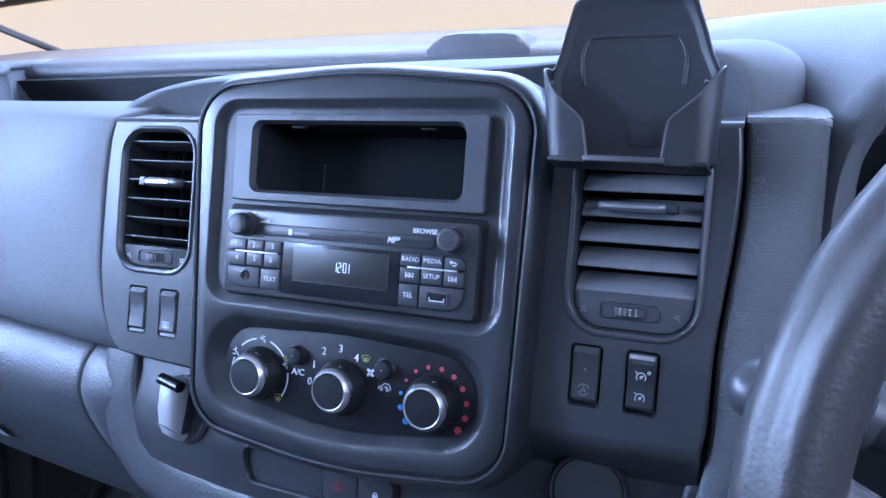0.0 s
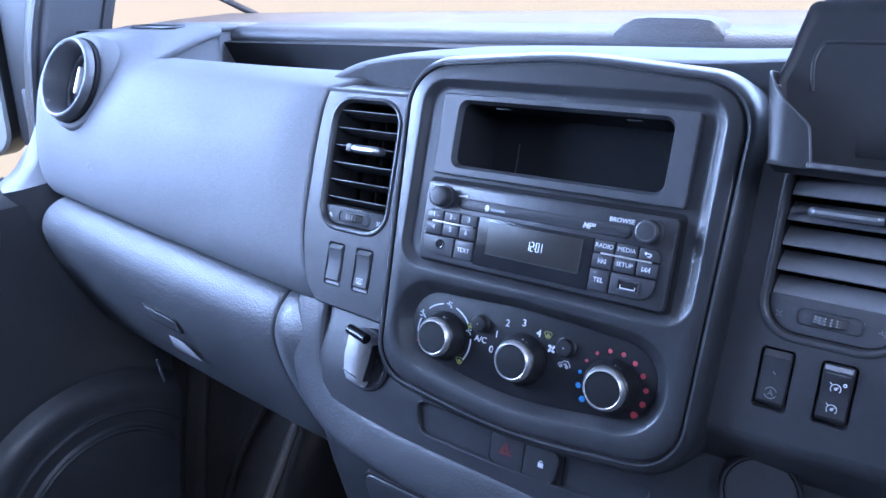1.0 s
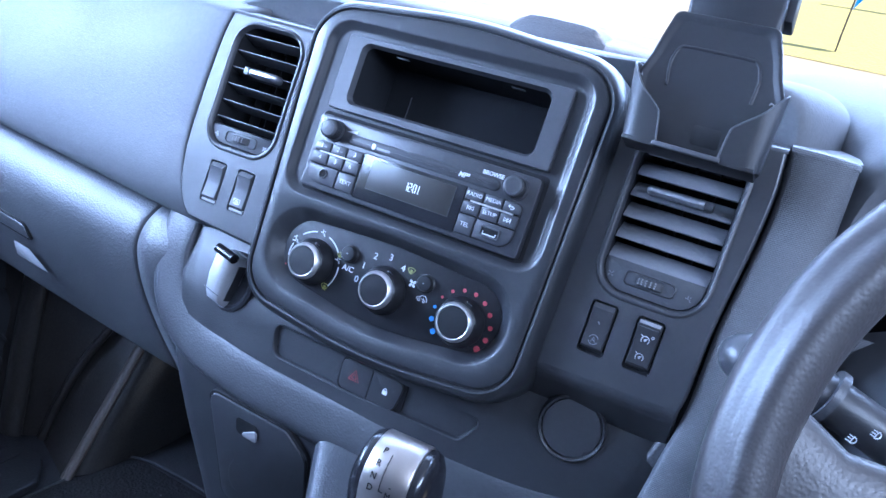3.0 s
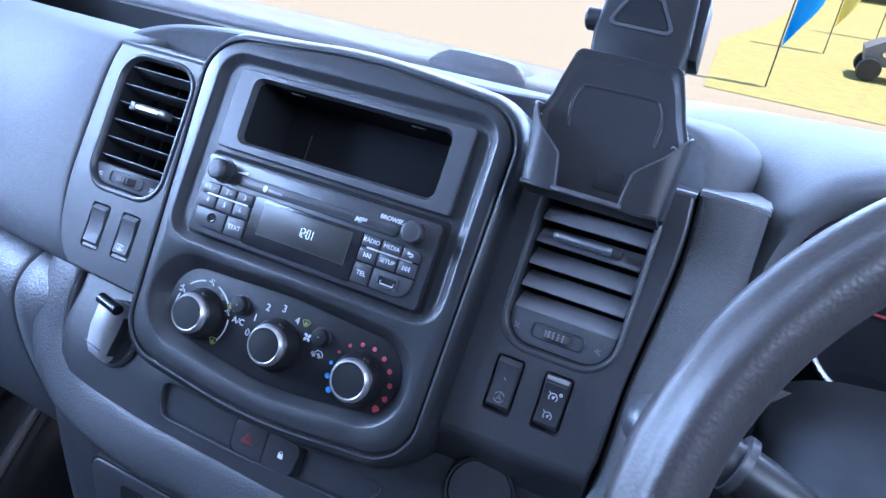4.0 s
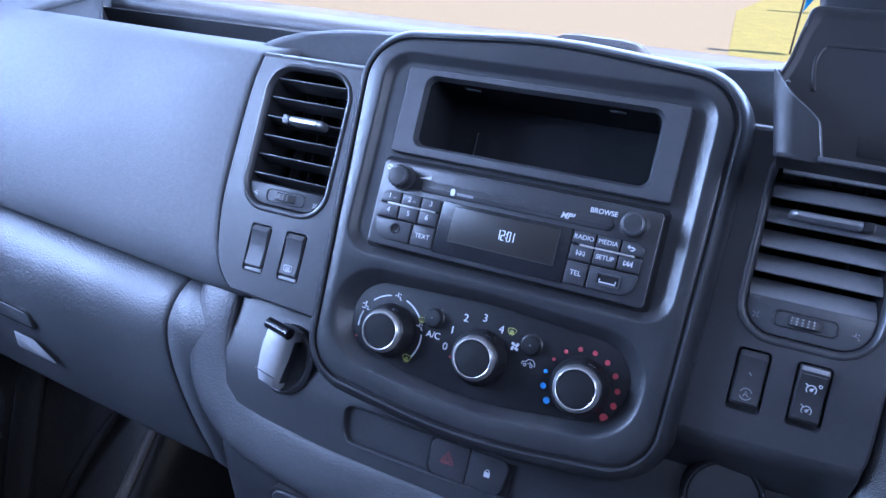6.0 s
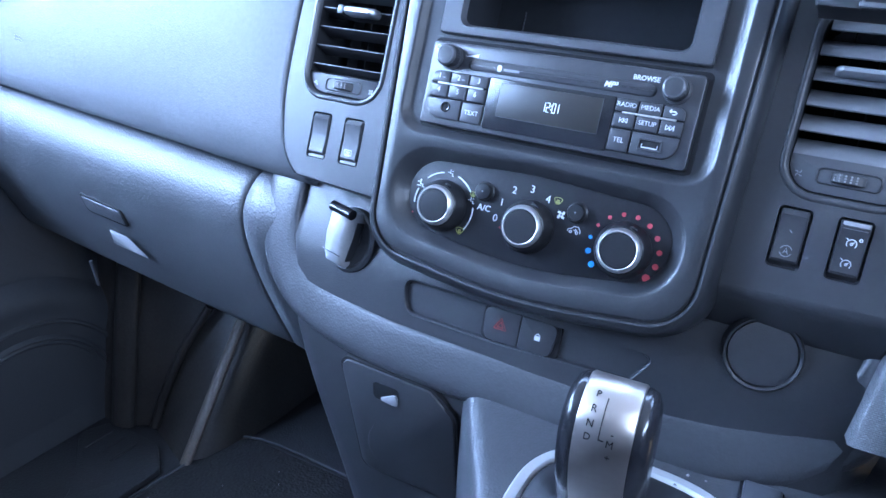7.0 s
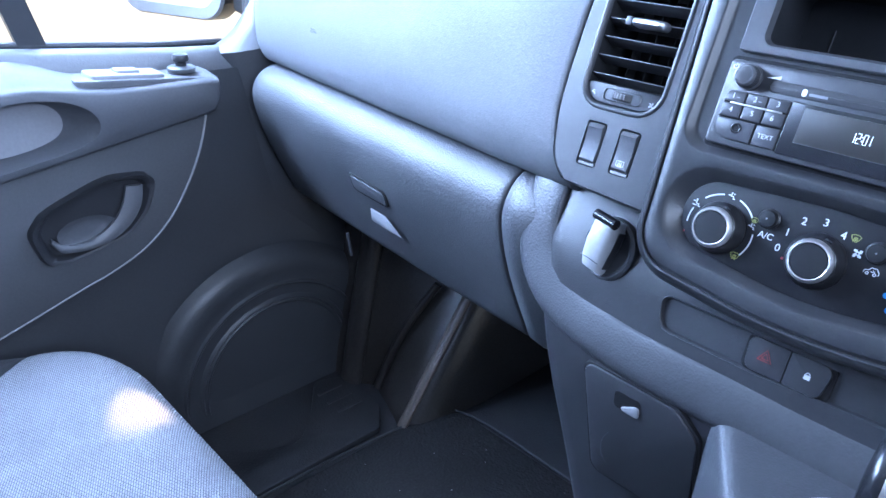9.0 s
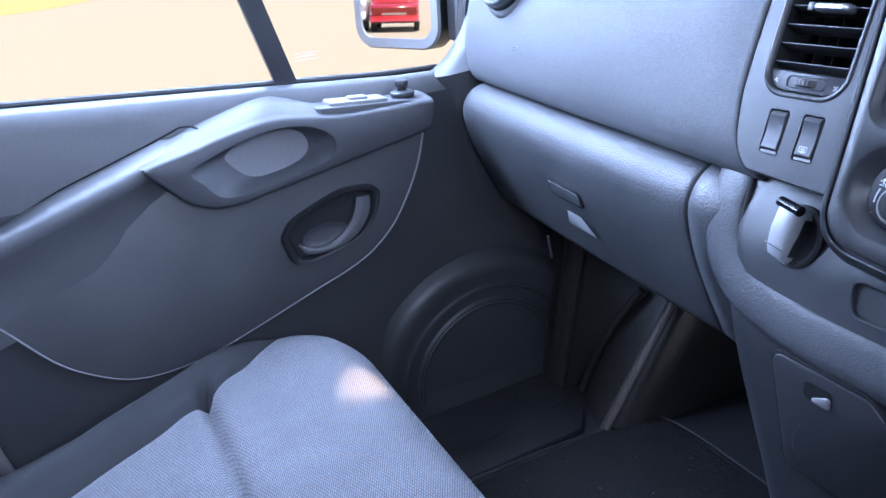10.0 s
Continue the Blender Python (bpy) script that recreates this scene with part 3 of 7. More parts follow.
bm.faces.new([bm.verts.new(p) for p in ((-0.0052, -0.0009, 0), (0.0040, -0.0009, 0), (0.0040, 0.0016, 0))])
part("legend", bm, WHITE, radio, at=on_face(-0.0632, 0.0262, -0.0006), smooth=0)
bm = soft_slab(lambda d: rrect(-0.0016 + d, -0.0023 + d, 0.0016 - d, 0.0023 - d, 0.0014, 4), 0, 0.0002, 0.0001)
part("logo_badge", bm, WHITE, radio, at=on_face(-0.0420, 0.0203, -0.0003))
part("legend", strokes([[(-0.0058, 0.0), (0.0058, 0.0)]], 0.0017, 0.0002), DIM, radio, at=on_face(-0.0330, 0.0197, -0.0002))
part("legend", words("MP³", 0.0052, lean=0.25, bold=0.00012), WHITE, radio, at=on_face(0.0352, 0.0205, -0.0001), smooth=0)
part("legend", words("BROWSE", 0.0042, bold=0.00008), WHITE, radio, at=on_face(0.0563, 0.0273, -0.0008), smooth=0)

# ---- heater panel ----
NP = -0.0120
heater = thing("heater_panel", "black heater control panel with three round dials", "heater controls")
part("panel", soft_slab(lambda d: recess_outline(0.0091 + d), -0.018, NP, 0.0006), PANEL, heater, at=K)
KX, KV = (-0.0680, -0.0015, 0.0650), -0.0797
for x in KX:
    DM = on_face(x, KV, NP) @ Matrix.Diagonal((0.95, 0.95, 1, 1))
    k = part("dial", lathe(bmesh.new(), [(0.0196, 0), (0.0194, 0.0030), (0.0180, 0.0050), (0.0166, 0.0110), (0.0156, 0.0122), (0.0140, 0.0130), (0.001, 0.0135)], 48), DIAL, heater, "round black dial", at=DM)
    bm = bmesh.new()
    lathe(bm, [(0.0152, 0.0112), (0.0152, 0.0126), (0.0146, 0.0140), (0.0132, 0.0162), (0.0127, 0.0166), (0.0123, 0.0164), (0.0122, 0.0150)], 48, cap=False)
    part("ring", bm, RINGMETAL, k, "satin chrome ring", at=DM)
    part("cap", lathe(bmesh.new(), [(0.0122, 0.0130), (0.0121, 0.0156), (0.0115, 0.0164), (0.006, 0.0166), (0.0005, 0.0167)], 40), DIAL, k, at=DM)
    part("pointer", box((0.0052, 0.0036, 0.0016), (0, 0.0164, 0.0102), 0.0007), GLOSS, k, at=DM @ Matrix.Rotation(radians(-20), 4, "Z"))
for x, v in ((-0.0378, -0.0630), (0.0301, -0.0630)):
    k = part("push_button", lathe(bmesh.new(), [(0.0072, -0.001), (0.0072, 0.0004), (0.0062, 0.0010), (0.0060, 0.0042), (0.0054, 0.0052), (0.0015, 0.0056), (0.0004, 0.0056)], 28), DIAL, heater, at=on_face(x, v, NP))
    part("indicator", lathe(bmesh.new(), [(0.0006, 0), (0.0006, 0.0003)], 10), DIM, k, at=on_face(x, v, NP + 0.0056))
for s, x, v in (("0", -0.0263, -0.0795), ("1", -0.0238, -0.0677), ("2", -0.0165, -0.0577), ("3", -0.0037, -0.0545), ("4", 0.0085, -0.0588)):
    part("legend", words(s, 0.0072), WHITE, heater, at=on_face(x, v, NP + 0.0002), smooth=0)
part("legend", words("A/C", 0.0062), WHITE, heater, at=on_face(-0.0362, -0.0745, NP + 0.0002), smooth=0)
part("legend", strokes(icon("screen_heat", 0.0060), 0.0004), YELLOW, heater, at=on_face(0.0155, -0.0582, NP + 0.0001))
part("legend", strokes(icon("fan", 0.0064), 0.0016), WHITE, heater, at=on_face(0.0196, -0.0668, NP + 0.0001))
part("legend", strokes(icon("car", 0.0086), 0.0004), WHITE, heater, at=on_face(0.0305, -0.0748, NP + 0.0001))
# airflow arc with its symbols
part("legend", strokes([arc(KX[0], KV, 0.0238, 100, 134), arc(KX[0], KV, 0.0238, 36, 72), arc(KX[0], KV, 0.0238, -34, 8), arc(KX[0], KV, 0.0238, 160, 186)], 0.0009), WHITE, heater, at=on_face(0, 0, NP + 0.0001))
part("legend", strokes(icon("seated", 0.0062), 0.0006), WHITE, heater, at=on_face(-0.0665, -0.0560, NP + 0.0001))
part("legend", strokes(icon("face_feet", 0.0062), 0.0006), WHITE, heater, at=on_face(-0.0890, -0.0680, NP + 0.0001))
part("legend", strokes(icon("seated", 0.0058), 0.0006), WHITE, heater, at=on_face(-0.0465, -0.0718, NP + 0.0001))
part("legend", strokes(icon("screen_heat", 0.0050), 0.0004), YELLOW, heater, at=on_face(-0.0465, -0.0670, NP + 0.0001))
part("legend", strokes(icon("screen_heat", 0.0064), 0.0004), YELLOW, heater, at=on_face(-0.0510, -0.0945, NP + 0.0001))
part("legend", lathe(bmesh.new(), [(0.0007, 0), (0.0007, 0.0003)], 10), RED, heater, at=on_face(-0.0915, -0.0895, NP))
part("legend", lathe(bmesh.new(), [(0.0009, 0), (0.0009, 0.0003)], 10), RED, heater, at=on_face(-0.0212, -0.0850, NP))
# temperature dots, small in the middle and growing to both ends
for i in range(12):
    a = radians(218 - i * 23.2)
    r = (0.0021, 0.0019, 0.0013, 0.0011, 0.0013, 0.0015, 0.0016, 0.0017, 0.0018, 0.0018, 0.0020, 0.0025)[i]
    part("dot", lathe(bmesh.new(), [(r, 0), (r, 0.0003)], 16), BLUE if i < 3 else RED, heater, at=on_face(KX[2] + 0.0228 * math.cos(a), KV + 0.0228 * math.sin(a), NP))

# ---- side panels with air vents and rocker switches ----
NS = -0.0200
UC = -0.0015


def vent_unit(side):
    """Panel, air vent and two switch seats on one side of the console; side -1 passenger, 1 driver."""
    def U(u):
        return UC + side * u

    def sl(outline):
        return [(U(x), y) for x, y in outline]

    panel = thing("vent_panel", "dark grey plastic panel carrying an air vent beside the console", "dashboard panel", group="vent panels")
    top, bot = 0.0955, (-0.0835 if side < 0 else -0.0815)
    low_v = -0.0212 if side < 0 else -0.0262
    bm = bmesh.new()
    # flat field between console rim and rolled outer edge, with openings
    line = ([(0.2085, bot, 0), (0.2190, -0.0740, 0), (0.2264, -0.0600, 0), (0.2326, -0.0310, 0), (0.2339, -0.0077, 0), (0.2336, 0.020, 0), (0.2327, 0.0506, 0), (0.2304, 0.0790, 0), (0.2265, top, 0)] if side < 0 else
            [(0.2235, bot, 0), (0.2252, -0.070, 0), (0.2258, -0.030, 0), (0.2282, 0.0, 0), (0.2318, 0.0376, 0), (0.2330, 0.070, 0), (0.2312, top, 0)])
    edge = smooth_line(line, 5)
    field = sl([(0.112, bot - 0.004)] + [(p.x - 0.0012, p.y) for p in edge] + [(0.112, top)])
    fv = ring_of(bm, field, NS)
    vent_o = stack(bm, [(sl(rrect(0.1415, low_v, 0.2195, 0.0930, 0.023, 6)), NS), (sl(rrect(0.1424, low_v + 0.0009, 0.2186, 0.0921, 0.022, 6)), NS + 0.0010), (sl(rrect(0.1440, low_v + 0.0024, 0.2174, 0.0908, 0.0205, 6)), NS + 0.0013), (sl(rrect(0.1456, low_v + 0.0040, 0.2162, 0.0896, 0.019, 6)), NS + 0.0004), (sl(rrect(0.1470, low_v + 0.0052, 0.2150, 0.0885, 0.0175, 6)), NS - 0.0040)], False, False)
    seats = []
    for cu in ((0.1580, 0.1900) if side > 0 else (0.1608, 0.1922)):
        seats.append(stack(bm, [(sl(rrect(cu - 0.0094, -0.0680, cu + 0.0094, -0.0310, 0.0026, 4)), NS), (sl(rrect(cu - 0.0086, -0.0672, cu + 0.0086, -0.0318, 0.0022, 4)), NS - 0.0030), (sl(rrect(cu - 0.0086, -0.0672, cu + 0.0086, -0.0318, 0.0022, 4)), NS - 0.0080)], False, True))
    holed(bm, fv, [vent_o[0], seats[0][0], seats[1][0]])
    part("panel_face", bm, VENTSKIN, panel, at=K, smooth=45)
    # rolled outer edge and top
    bm = bmesh.new()
    if side < 0:
        sheet(bm, [[(U(x), v_ - o, NS + h) for x, v_ in ((0.112, bot - 0.004), (0.160, bot - 0.0022), (edge[0].x - 0.0012, bot))] for o, h in ((0.0, 0.0), (0.0012, -0.0006), (0.0020, -0.0025), (0.0022, -0.03))])
        roll = [(0.0, 0.0), (0.0012, -0.0005), (0.0020, -0.0022), (0.0022, -0.030)]
    else:
        # the driver's panel folds softly back into the field below
        ku = K.inverted()
        fold = []
        for dy, dz in ((0.0, 0.0), (-0.0008, -0.0035), (0.0006, -0.0080), (0.0042, -0.0140), (0.0090, -0.0210), (0.0138, -0.0285), (0.0184, -0.0360), (0.0225, -0.042)):
            row = []
            for i in range(9):
                x = 0.112 + (edge[0].x - 0.0012 - 0.112) * i / 8
                p = ku @ (K @ Vector((U(x), bot - 0.004 * (1 - i / 8), NS)) + Vector((0, dy, dz)))
                row.append(p)
            fold.append(row)
        sheet(bm, fold)
        sheet(bm, [[r[-1], r[-1] + Vector((0.0012, 0, -0.001)), r[-1] + Vector((0.0018, 0, -0.004)), r[-1] + Vector((0.002, 0, -0.03))] for r in fold])
        roll = [(0.0, 0.0), (0.0012, -0.0005), (0.0020, -0.0022), (0.0022, -0.030)]
    sheet(bm, [[(U(p.x - 0.0012 + o), p.y, NS + h) for o, h in roll] for p in edge])
    sheet(bm, [[(U(x), top + o, NS + h) for x in (0.110, 0.140, 0.180, 0.205, 0.218, 0.2245 if side < 0 else 0.2300, 0.2282 if side < 0 else 0.2325)] for o, h in ((0.0, 0.0), (0.0022, -0.0008), (0.0040, -0.0030), (0.0050, -0.0075), (0.0054, -0.0135))])
    part("panel_edge", bm, VENTSKIN, panel, at=K, smooth=60)
    if side < 0:
        part("edge_gap", sweep([Vector((U(p.x + 0.0026), p.y, NS - 0.0065)) for p in edge[1:]], disc(0.0026, 8), up=Vector((0, 0, 1))), DEEP, panel, "dark gap beside the panel", at=K)
    bm = bmesh.new()
    ky = [K @ Vector((U(x), top + 0.0054, NS - 0.0135)) for x in (0.110, 0.2282 if side < 0 else 0.2325)]
    sheet(bm, [[ky[0], ky[1]], [ky[0] + Vector((0, 0.02, 0.0005)), ky[1] + Vector((0, 0.02, 0.0005))], [ky[0] + Vector((0, 0.08, -0.008)), ky[1] + Vector((0, 0.08, -0.008))]])
    part("panel_top", bm, VENTSKIN, panel)

    vent = thing("air_vent", "black slatted dashboard air vent with a bright adjuster tab", "air vent", group="dashboard vents")
    bm = bmesh.new()
    stack(bm, [(sl(rrect(0.1470, low_v + 0.0052, 0.2150, 0.0885, 0.0175, 6)), NS - 0.004), (sl(rrect(0.1472, low_v + 0.0054, 0.2148, 0.0883, 0.0175, 6)), NS - 0.060)], False, True)
    part("duct", bm, DEEP, vent, at=K)
    part("control_plate", soft_slab(lambda d: sl(rounded([(0.1480 + d, low_v + 0.0058 + d, 0.0165), (0.2140 - d, low_v + 0.0058 + d, 0.0165), (0.2148 - d, 0.0005 - d, 0.0008), (0.1472 + d, 0.0005 - d, 0.0008)], 6)), NS - 0.02, NS - 0.0030, 0.0006), TRIM, vent, at=K)
    for i in range(6):
        v = 0.0790 - i * 0.01485
        x0, x1 = (0.1500, 0.2120) if i == 0 else (0.1476, 0.2144)
        sec = [(0.0012, -0.0155), (0.0016, -0.0080), (0.0010, -0.0015), (0.0, 0.0), (-0.0010, -0.0015), (-0.0014, -0.0080), (-0.0010, -0.0155)]
        if side > 0:
            sec = [(a * 1.5 - (b + 0.008) * 0.64, b) for a, b in sec]
        else:
            sec = [(a * 0.75 + (b + 0.008) * 0.32, b) for a, b in sec]
        part("slat", loft_solid([[(U(x), v + a, NS - 0.0040 + b) for a, b in sec] for x in (x0, x1)]), BLACK if side < 0 else LITSLAT, vent, at=K)
        # paler strips painted for light caught on the slats' front edges
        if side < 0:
            part("slat_highlight", box((x1 - x0 - 0.001, 0.0011, 0.0012), (U((x0 + x1) / 2), v + 0.0022, NS - 0.0042), 0.0004, 1), SLAT, vent, at=K)
    for i in range(3):
        x = 0.1640 + i * 0.0170
        part("vane", box((0.0010, 0.0800, 0.014), (U(x), 0.040, NS - 0.034), 0.0003, 1), DEEP, vent, at=K)
    tv = 0.0500
    tab = bmesh.new()
    wid, hi = (0.0150, 0.0034) if side < 0 else (0.0195, 0.0026)
    cx = 0.1745 if side < 0 else 0.1775
    stack(tab, [(sl(rrect(cx - wid, tv - hi, cx + wid, tv + hi, hi * 0.9, 5)), NS - 0.006), (sl(rrect(cx - wid, tv - hi, cx + wid, tv + hi, hi * 0.9, 5)), NS + 0.0010), (sl(rrect(cx - wid + 0.0012, tv - hi * 0.8, cx + wid - 0.0012, tv + hi * 0.8, hi * 0.7, 5)), NS + 0.0042), (sl(rrect(cx - wid + 0.004, tv - hi * 0.35, cx + wid - 0.004, tv + hi * 0.35, hi * 0.3, 5)), NS + 0.0066)])
    part("adjuster_tab", tab, TAB, vent, "bright metal tab", at=K)
    part("tab_cap", rslab(min(U(cx + wid - 0.001), U(cx + wid + 0.005)), tv - hi, max(U(cx + wid - 0.001), U(cx + wid + 0.005)), tv + hi, 0.001, NS - 0.006, NS + 0.004), BLACK, vent, at=K)
    wx, wv = 0.1800, (-0.0078 if side < 0 else -0.0100)
    bm = bmesh.new()
    a = stack(bm, [(sl(rrect(wx - 0.0175, wv - 0.0050, wx + 0.0175, wv + 0.0050, 0.0035)), NS - 0.0028), (sl(rrect(wx - 0.0168, wv - 0.0043, wx + 0.0168, wv + 0.0043, 0.003)), NS - 0.0022), (sl(rrect(wx - 0.0150, wv - 0.0036, wx + 0.0150, wv + 0.0036, 0.002)), NS - 0.006)], False, True)
    part("wheel_slot", bm, BLACK, vent, at=K)
    wheel = part("thumb_wheel", lathe(bmesh.new(), [(0.0100, -0.0030), (0.0108, -0.0024), (0.0108, 0.0024), (0.0100, 0.0030)], 40), RUBBER, vent, at=K @ Matrix.Translation((U(wx), wv, NS - 0.0090)) @ Matrix.Rotation(radians(90), 4, "X"))
    for r in (-1, 0, 1):
        for q in range(-2, 3):
            a = radians(q * 16 - 10)
            part("stud", box((0.0012, 0.0012, 0.0008), bevel=0.0003, seg=1), GREYSKIN, wheel, at=K @ Matrix.Translation((U(wx) + 0.0109 * math.sin(a), wv + r * 0.0016, NS - 0.0090 + 0.0109 * math.cos(a))))
    for q, kind_ in ((-0.0265, "seated"), (0.0265, "fan")):
        part("legend", strokes(icon(kind_, 0.0050), 0.0006), WHITE if side < 0 else DIM, vent, at=on_face(U(wx) + q * (1 if side < 0 else -1), wv - 0.001, NS - 0.0028))

    # rocker switches
    for j, cu in enumerate((0.1922, 0.1608) if side < 0 else (0.1580, 0.1900)):
        lab = {(-1, 0): "blank dark grey rocker switch in the dash", (-1, 1): "dark grey rear window heater switch", (1, 0): "black rocker switch with a stop-start symbol", (1, 1): "black rocker switch with two speed-dial symbols"}[(side, j)]
        sw = thing("rocker_switch", lab, "switch", group="dashboard switches")
        tip = 0.0012 if (side, j) != (1, 1) else 0.0035
        bm = bmesh.new()
        sec = [(-0.0640, -0.006), (-0.0640, 0.0005), (-0.0625, 0.0016), (-0.050, 0.0005), (-0.040, 0.0010 + tip * 0.5), (-0.0360, 0.0014 + tip), (-0.0326, -0.0012 + tip), (-0.0322, -0.006)]
        bm = loft_solid([[(U(cu + x), v * s + (1 - s) * -0.048, NS + h - e) for v, h in sec] for x, s, e in ((-0.0078, 0.98, 0.0014), (-0.0070, 1, 0.0002), (0.0070, 1, 0.0002), (0.0078, 0.98, 0.0014))])
        rk = part("rocker", bm, TRIM if side < 0 else BLACK, sw, at=K)
        if side < 0:
            part("edge_strip", rslab(U(cu) - 0.0076, -0.0672, U(cu) + 0.0076, -0.0648, 0.0004, NS - 0.006, NS - 0.0005, 0.0003), GREYSKIN, sw, at=K)
        if (side, j) == (-1, 1):
            part("legend", strokes(icon("rear_heat", 0.0066), 0.0006), WHITE, rk, at=on_face(U(cu), -0.0580, NS + 0.0015))
        if (side, j) == (1, 0):
            part("legend", strokes(icon("stop_start", 0.0066), 0.0005), DIM, rk, at=on_face(U(cu), -0.0575, NS + 0.0016))
            part("indicator", strokes([[(-0.0008, 0.0008), (0.0008, -0.0008)]], 0.0006), DIM, rk, at=on_face(U(cu), -0.0455, NS + 0.0016))
        if (side, j) == (1, 1):
            part("legend", strokes(icon("gauge", 0.0052) + [arc(0.0042, 0.0030, 0.0008, 0, 360, 8)], 0.0005), WHITE, rk, at=on_face(U(cu), -0.0455, NS + 0.0026))
            part("legend", strokes(icon("gauge", 0.0052), 0.0004), WHITE, rk, at=on_face(U(cu), -0.0575, NS + 0.0018))
            part("pale_edge", rslab(U(cu) - 0.0070, -0.0375, U(cu) + 0.0070, -0.0330, 0.0004, NS, NS + 0.0042, 0.0006), GREYSKIN, rk, at=K)
    return panel


vent_unit(-1)
vent_unit(1)

# ---- dashboard body, passenger side ----
dash = thing("dashboard", "grey moulded van dashboard with a long open top tray", "dashboard")


def pad_dy(x):
    s = max(0.0, (-0.262 - x) / 0.56)
    return 0.060 * s ** 1.25


PAD_PROFILE = smooth_line([(0.060, 0.566, 0), (0.036, 0.564, 0), (0.0235, 0.574, 0), (0.0165, 0.600, 0), (0.0190, 0.640, 0), (0.0330, 0.685, 0), (0.0560, 0.722, 0), (0.0830, 0.747, 0), (0.1080, 0.7545, 0), (0.1400, 0.7550, 0)], 5)


# the same section where it meets the vent panel, flush with that panel's face
PAD_MEET = smooth_line([(0.060, 0.566, 0), (0.034, 0.562, 0), (0.014, 0.571, 0), (0.0045, 0.600, 0), (0.0130, 0.640, 0), (0.0278, 0.688, 0), (0.0390, 0.723, 0), (0.0490, 0.749, 0), (0.0640, 0.7590, 0), (0.1400, 0.7600, 0)], 5)
# and round the vent at the passenger end
PAD_SWELL = smooth_line([(0.060, 0.566, 0), (0.036, 0.564, 0), (0.0235, 0.574, 0), (0.0170, 0.600, 0), (0.0190, 0.640, 0), (0.0285, 0.685, 0), (0.0420, 0.726, 0), (0.0620, 0.760, 0), (0.0880, 0.781, 0), (0.1350, 0.790, 0)], 5)
PAD_END = ((0.560, -0.2080), (0.586, -0.2155), (0.604, -0.2300), (0.634, -0.2365), (0.656, -0.2380), (0.682, -0.2378), (0.711, -0.2370), (0.738, -0.2350), (0.757, -0.2310), (0.80, -0.2300))


def pad_end(z):
    return float(np.interp(z, [p[0] for p in PAD_END], [p[1] for p in PAD_END]))


def pad_section(x, shrink=0.0):
    pts = []
    meet = min(1.0, max(0.0, (x + 0.46) / 0.20))
    meet = meet * meet * (3 - 2 * meet)
    for p, q, q_end in zip(PAD_PROFILE, PAD_MEET, PAD_SWELL):
        p = p.lerp(q, meet)
        y, z = p.x + pad_dy(x), p.y
        # the passenger end rolls over to carry the round vent
        s_ = min(1.0, max(0.0, (-0.630 - x) / 0.085))
        s_ = s_ * s_ * (3 - 2 * s_)
        y += (q_end.x - p.x) * s_
        z += (q_end.y - p.y) * s_ + 0.004 * (1 - meet) * (1 - s_) * (z - 0.566) / 0.19
        c = Vector((0.11 + pad_dy(x), 0.66))
        y, z = c.x + (y - c.x) * (1 - shrink), c.y + (z - c.y) * (1 - shrink)
        fade = min(1.0, max(0.0, (x + 0.42) / 0.16))
        pts.append(Vector((x + (pad_end(z) + 0.2605) * fade, y, z)))
    return pts + [Vector((x, 0.24, pts[-1].z - 0.02)), Vector((x, 0.24, 0.60))]


rows = [pad_section(-0.2606, 0.03), pad_section(-0.2612, 0.010), pad_section(-0.2626), *[pad_section(-0.2660 - 0.0285 * i) for i in range(21)], pad_section(-0.852, 0.02), pad_section(-0.866, 0.08), pad_section(-0.874, 0.20)]
RVM = Matrix.Translation((-0.7212, 0.0735, 0.7408)) @ Matrix.Rotation(radians(66.4), 4, "X")
cutter = lathe(bmesh.new(), [(0.0525, -0.090), (0.0525, 0.030)], 56)
cutter.transform(RVM)
part("airbag_pad", carved(loft_solid(rows), cutter), PAD, dash, "smooth grey passenger airbag cover", smooth=60)
part("pad_mark", strokes([[(-0.006, 0.002), (0.004, 0.0015)], [(-0.006, -0.001), (0.001, -0.002)], [(0.002, -0.001), (0.006, -0.003)]], 0.0022, 0.0004), TRIM, dash, "faint embossed mark", at=Matrix.Translation((-0.6570, 0.0515, 0.637)) @ Matrix.Rotation(radians(82), 4, "X"))

# glovebox
gb = thing("glovebox", "closed grey glovebox under the passenger dashboard", "glovebox")
GB_PROFILE = smooth_line([(0.090, 0.566, 0), (0.045, 0.562, 0), (0.022, 0.552, 0), (0.0095, 0.535, 0), (0.0075, 0.515, 0), (0.0150, 0.484, 0), (0.0270, 0.452, 0), (0.0440, 0.415, 0), (0.0620, 0.380, 0), (0.0790, 0.352, 0), (0.110, 0.345, 0)], 5)


def gb_section(x, shrink=0.0, dz=0.0):
    o = 0.046 * (max(0.0, -0.285 - x) / 0.535) ** 1.2
    c = Vector((0.11 + o, 0.45))
    pts = [Vector((x, c.x + (p.x + o - c.x) * (1 - shrink), c.y + (p.y - c.y) * (1 - shrink) + dz)) for p in GB_PROFILE]
    return pts + [Vector((x, 0.22, 0.36)), Vector((x, 0.22, 0.56))]


part("lid", loft_solid([gb_section(-0.2865, 0.05), gb_section(-0.2885, 0.012), gb_section(-0.2920), *[gb_section(-0.300 - 0.0255 * i) for i in range(21)], gb_section(-0.826, 0.012), gb_section(-0.832, 0.06)]), DASH, gb, smooth=60)
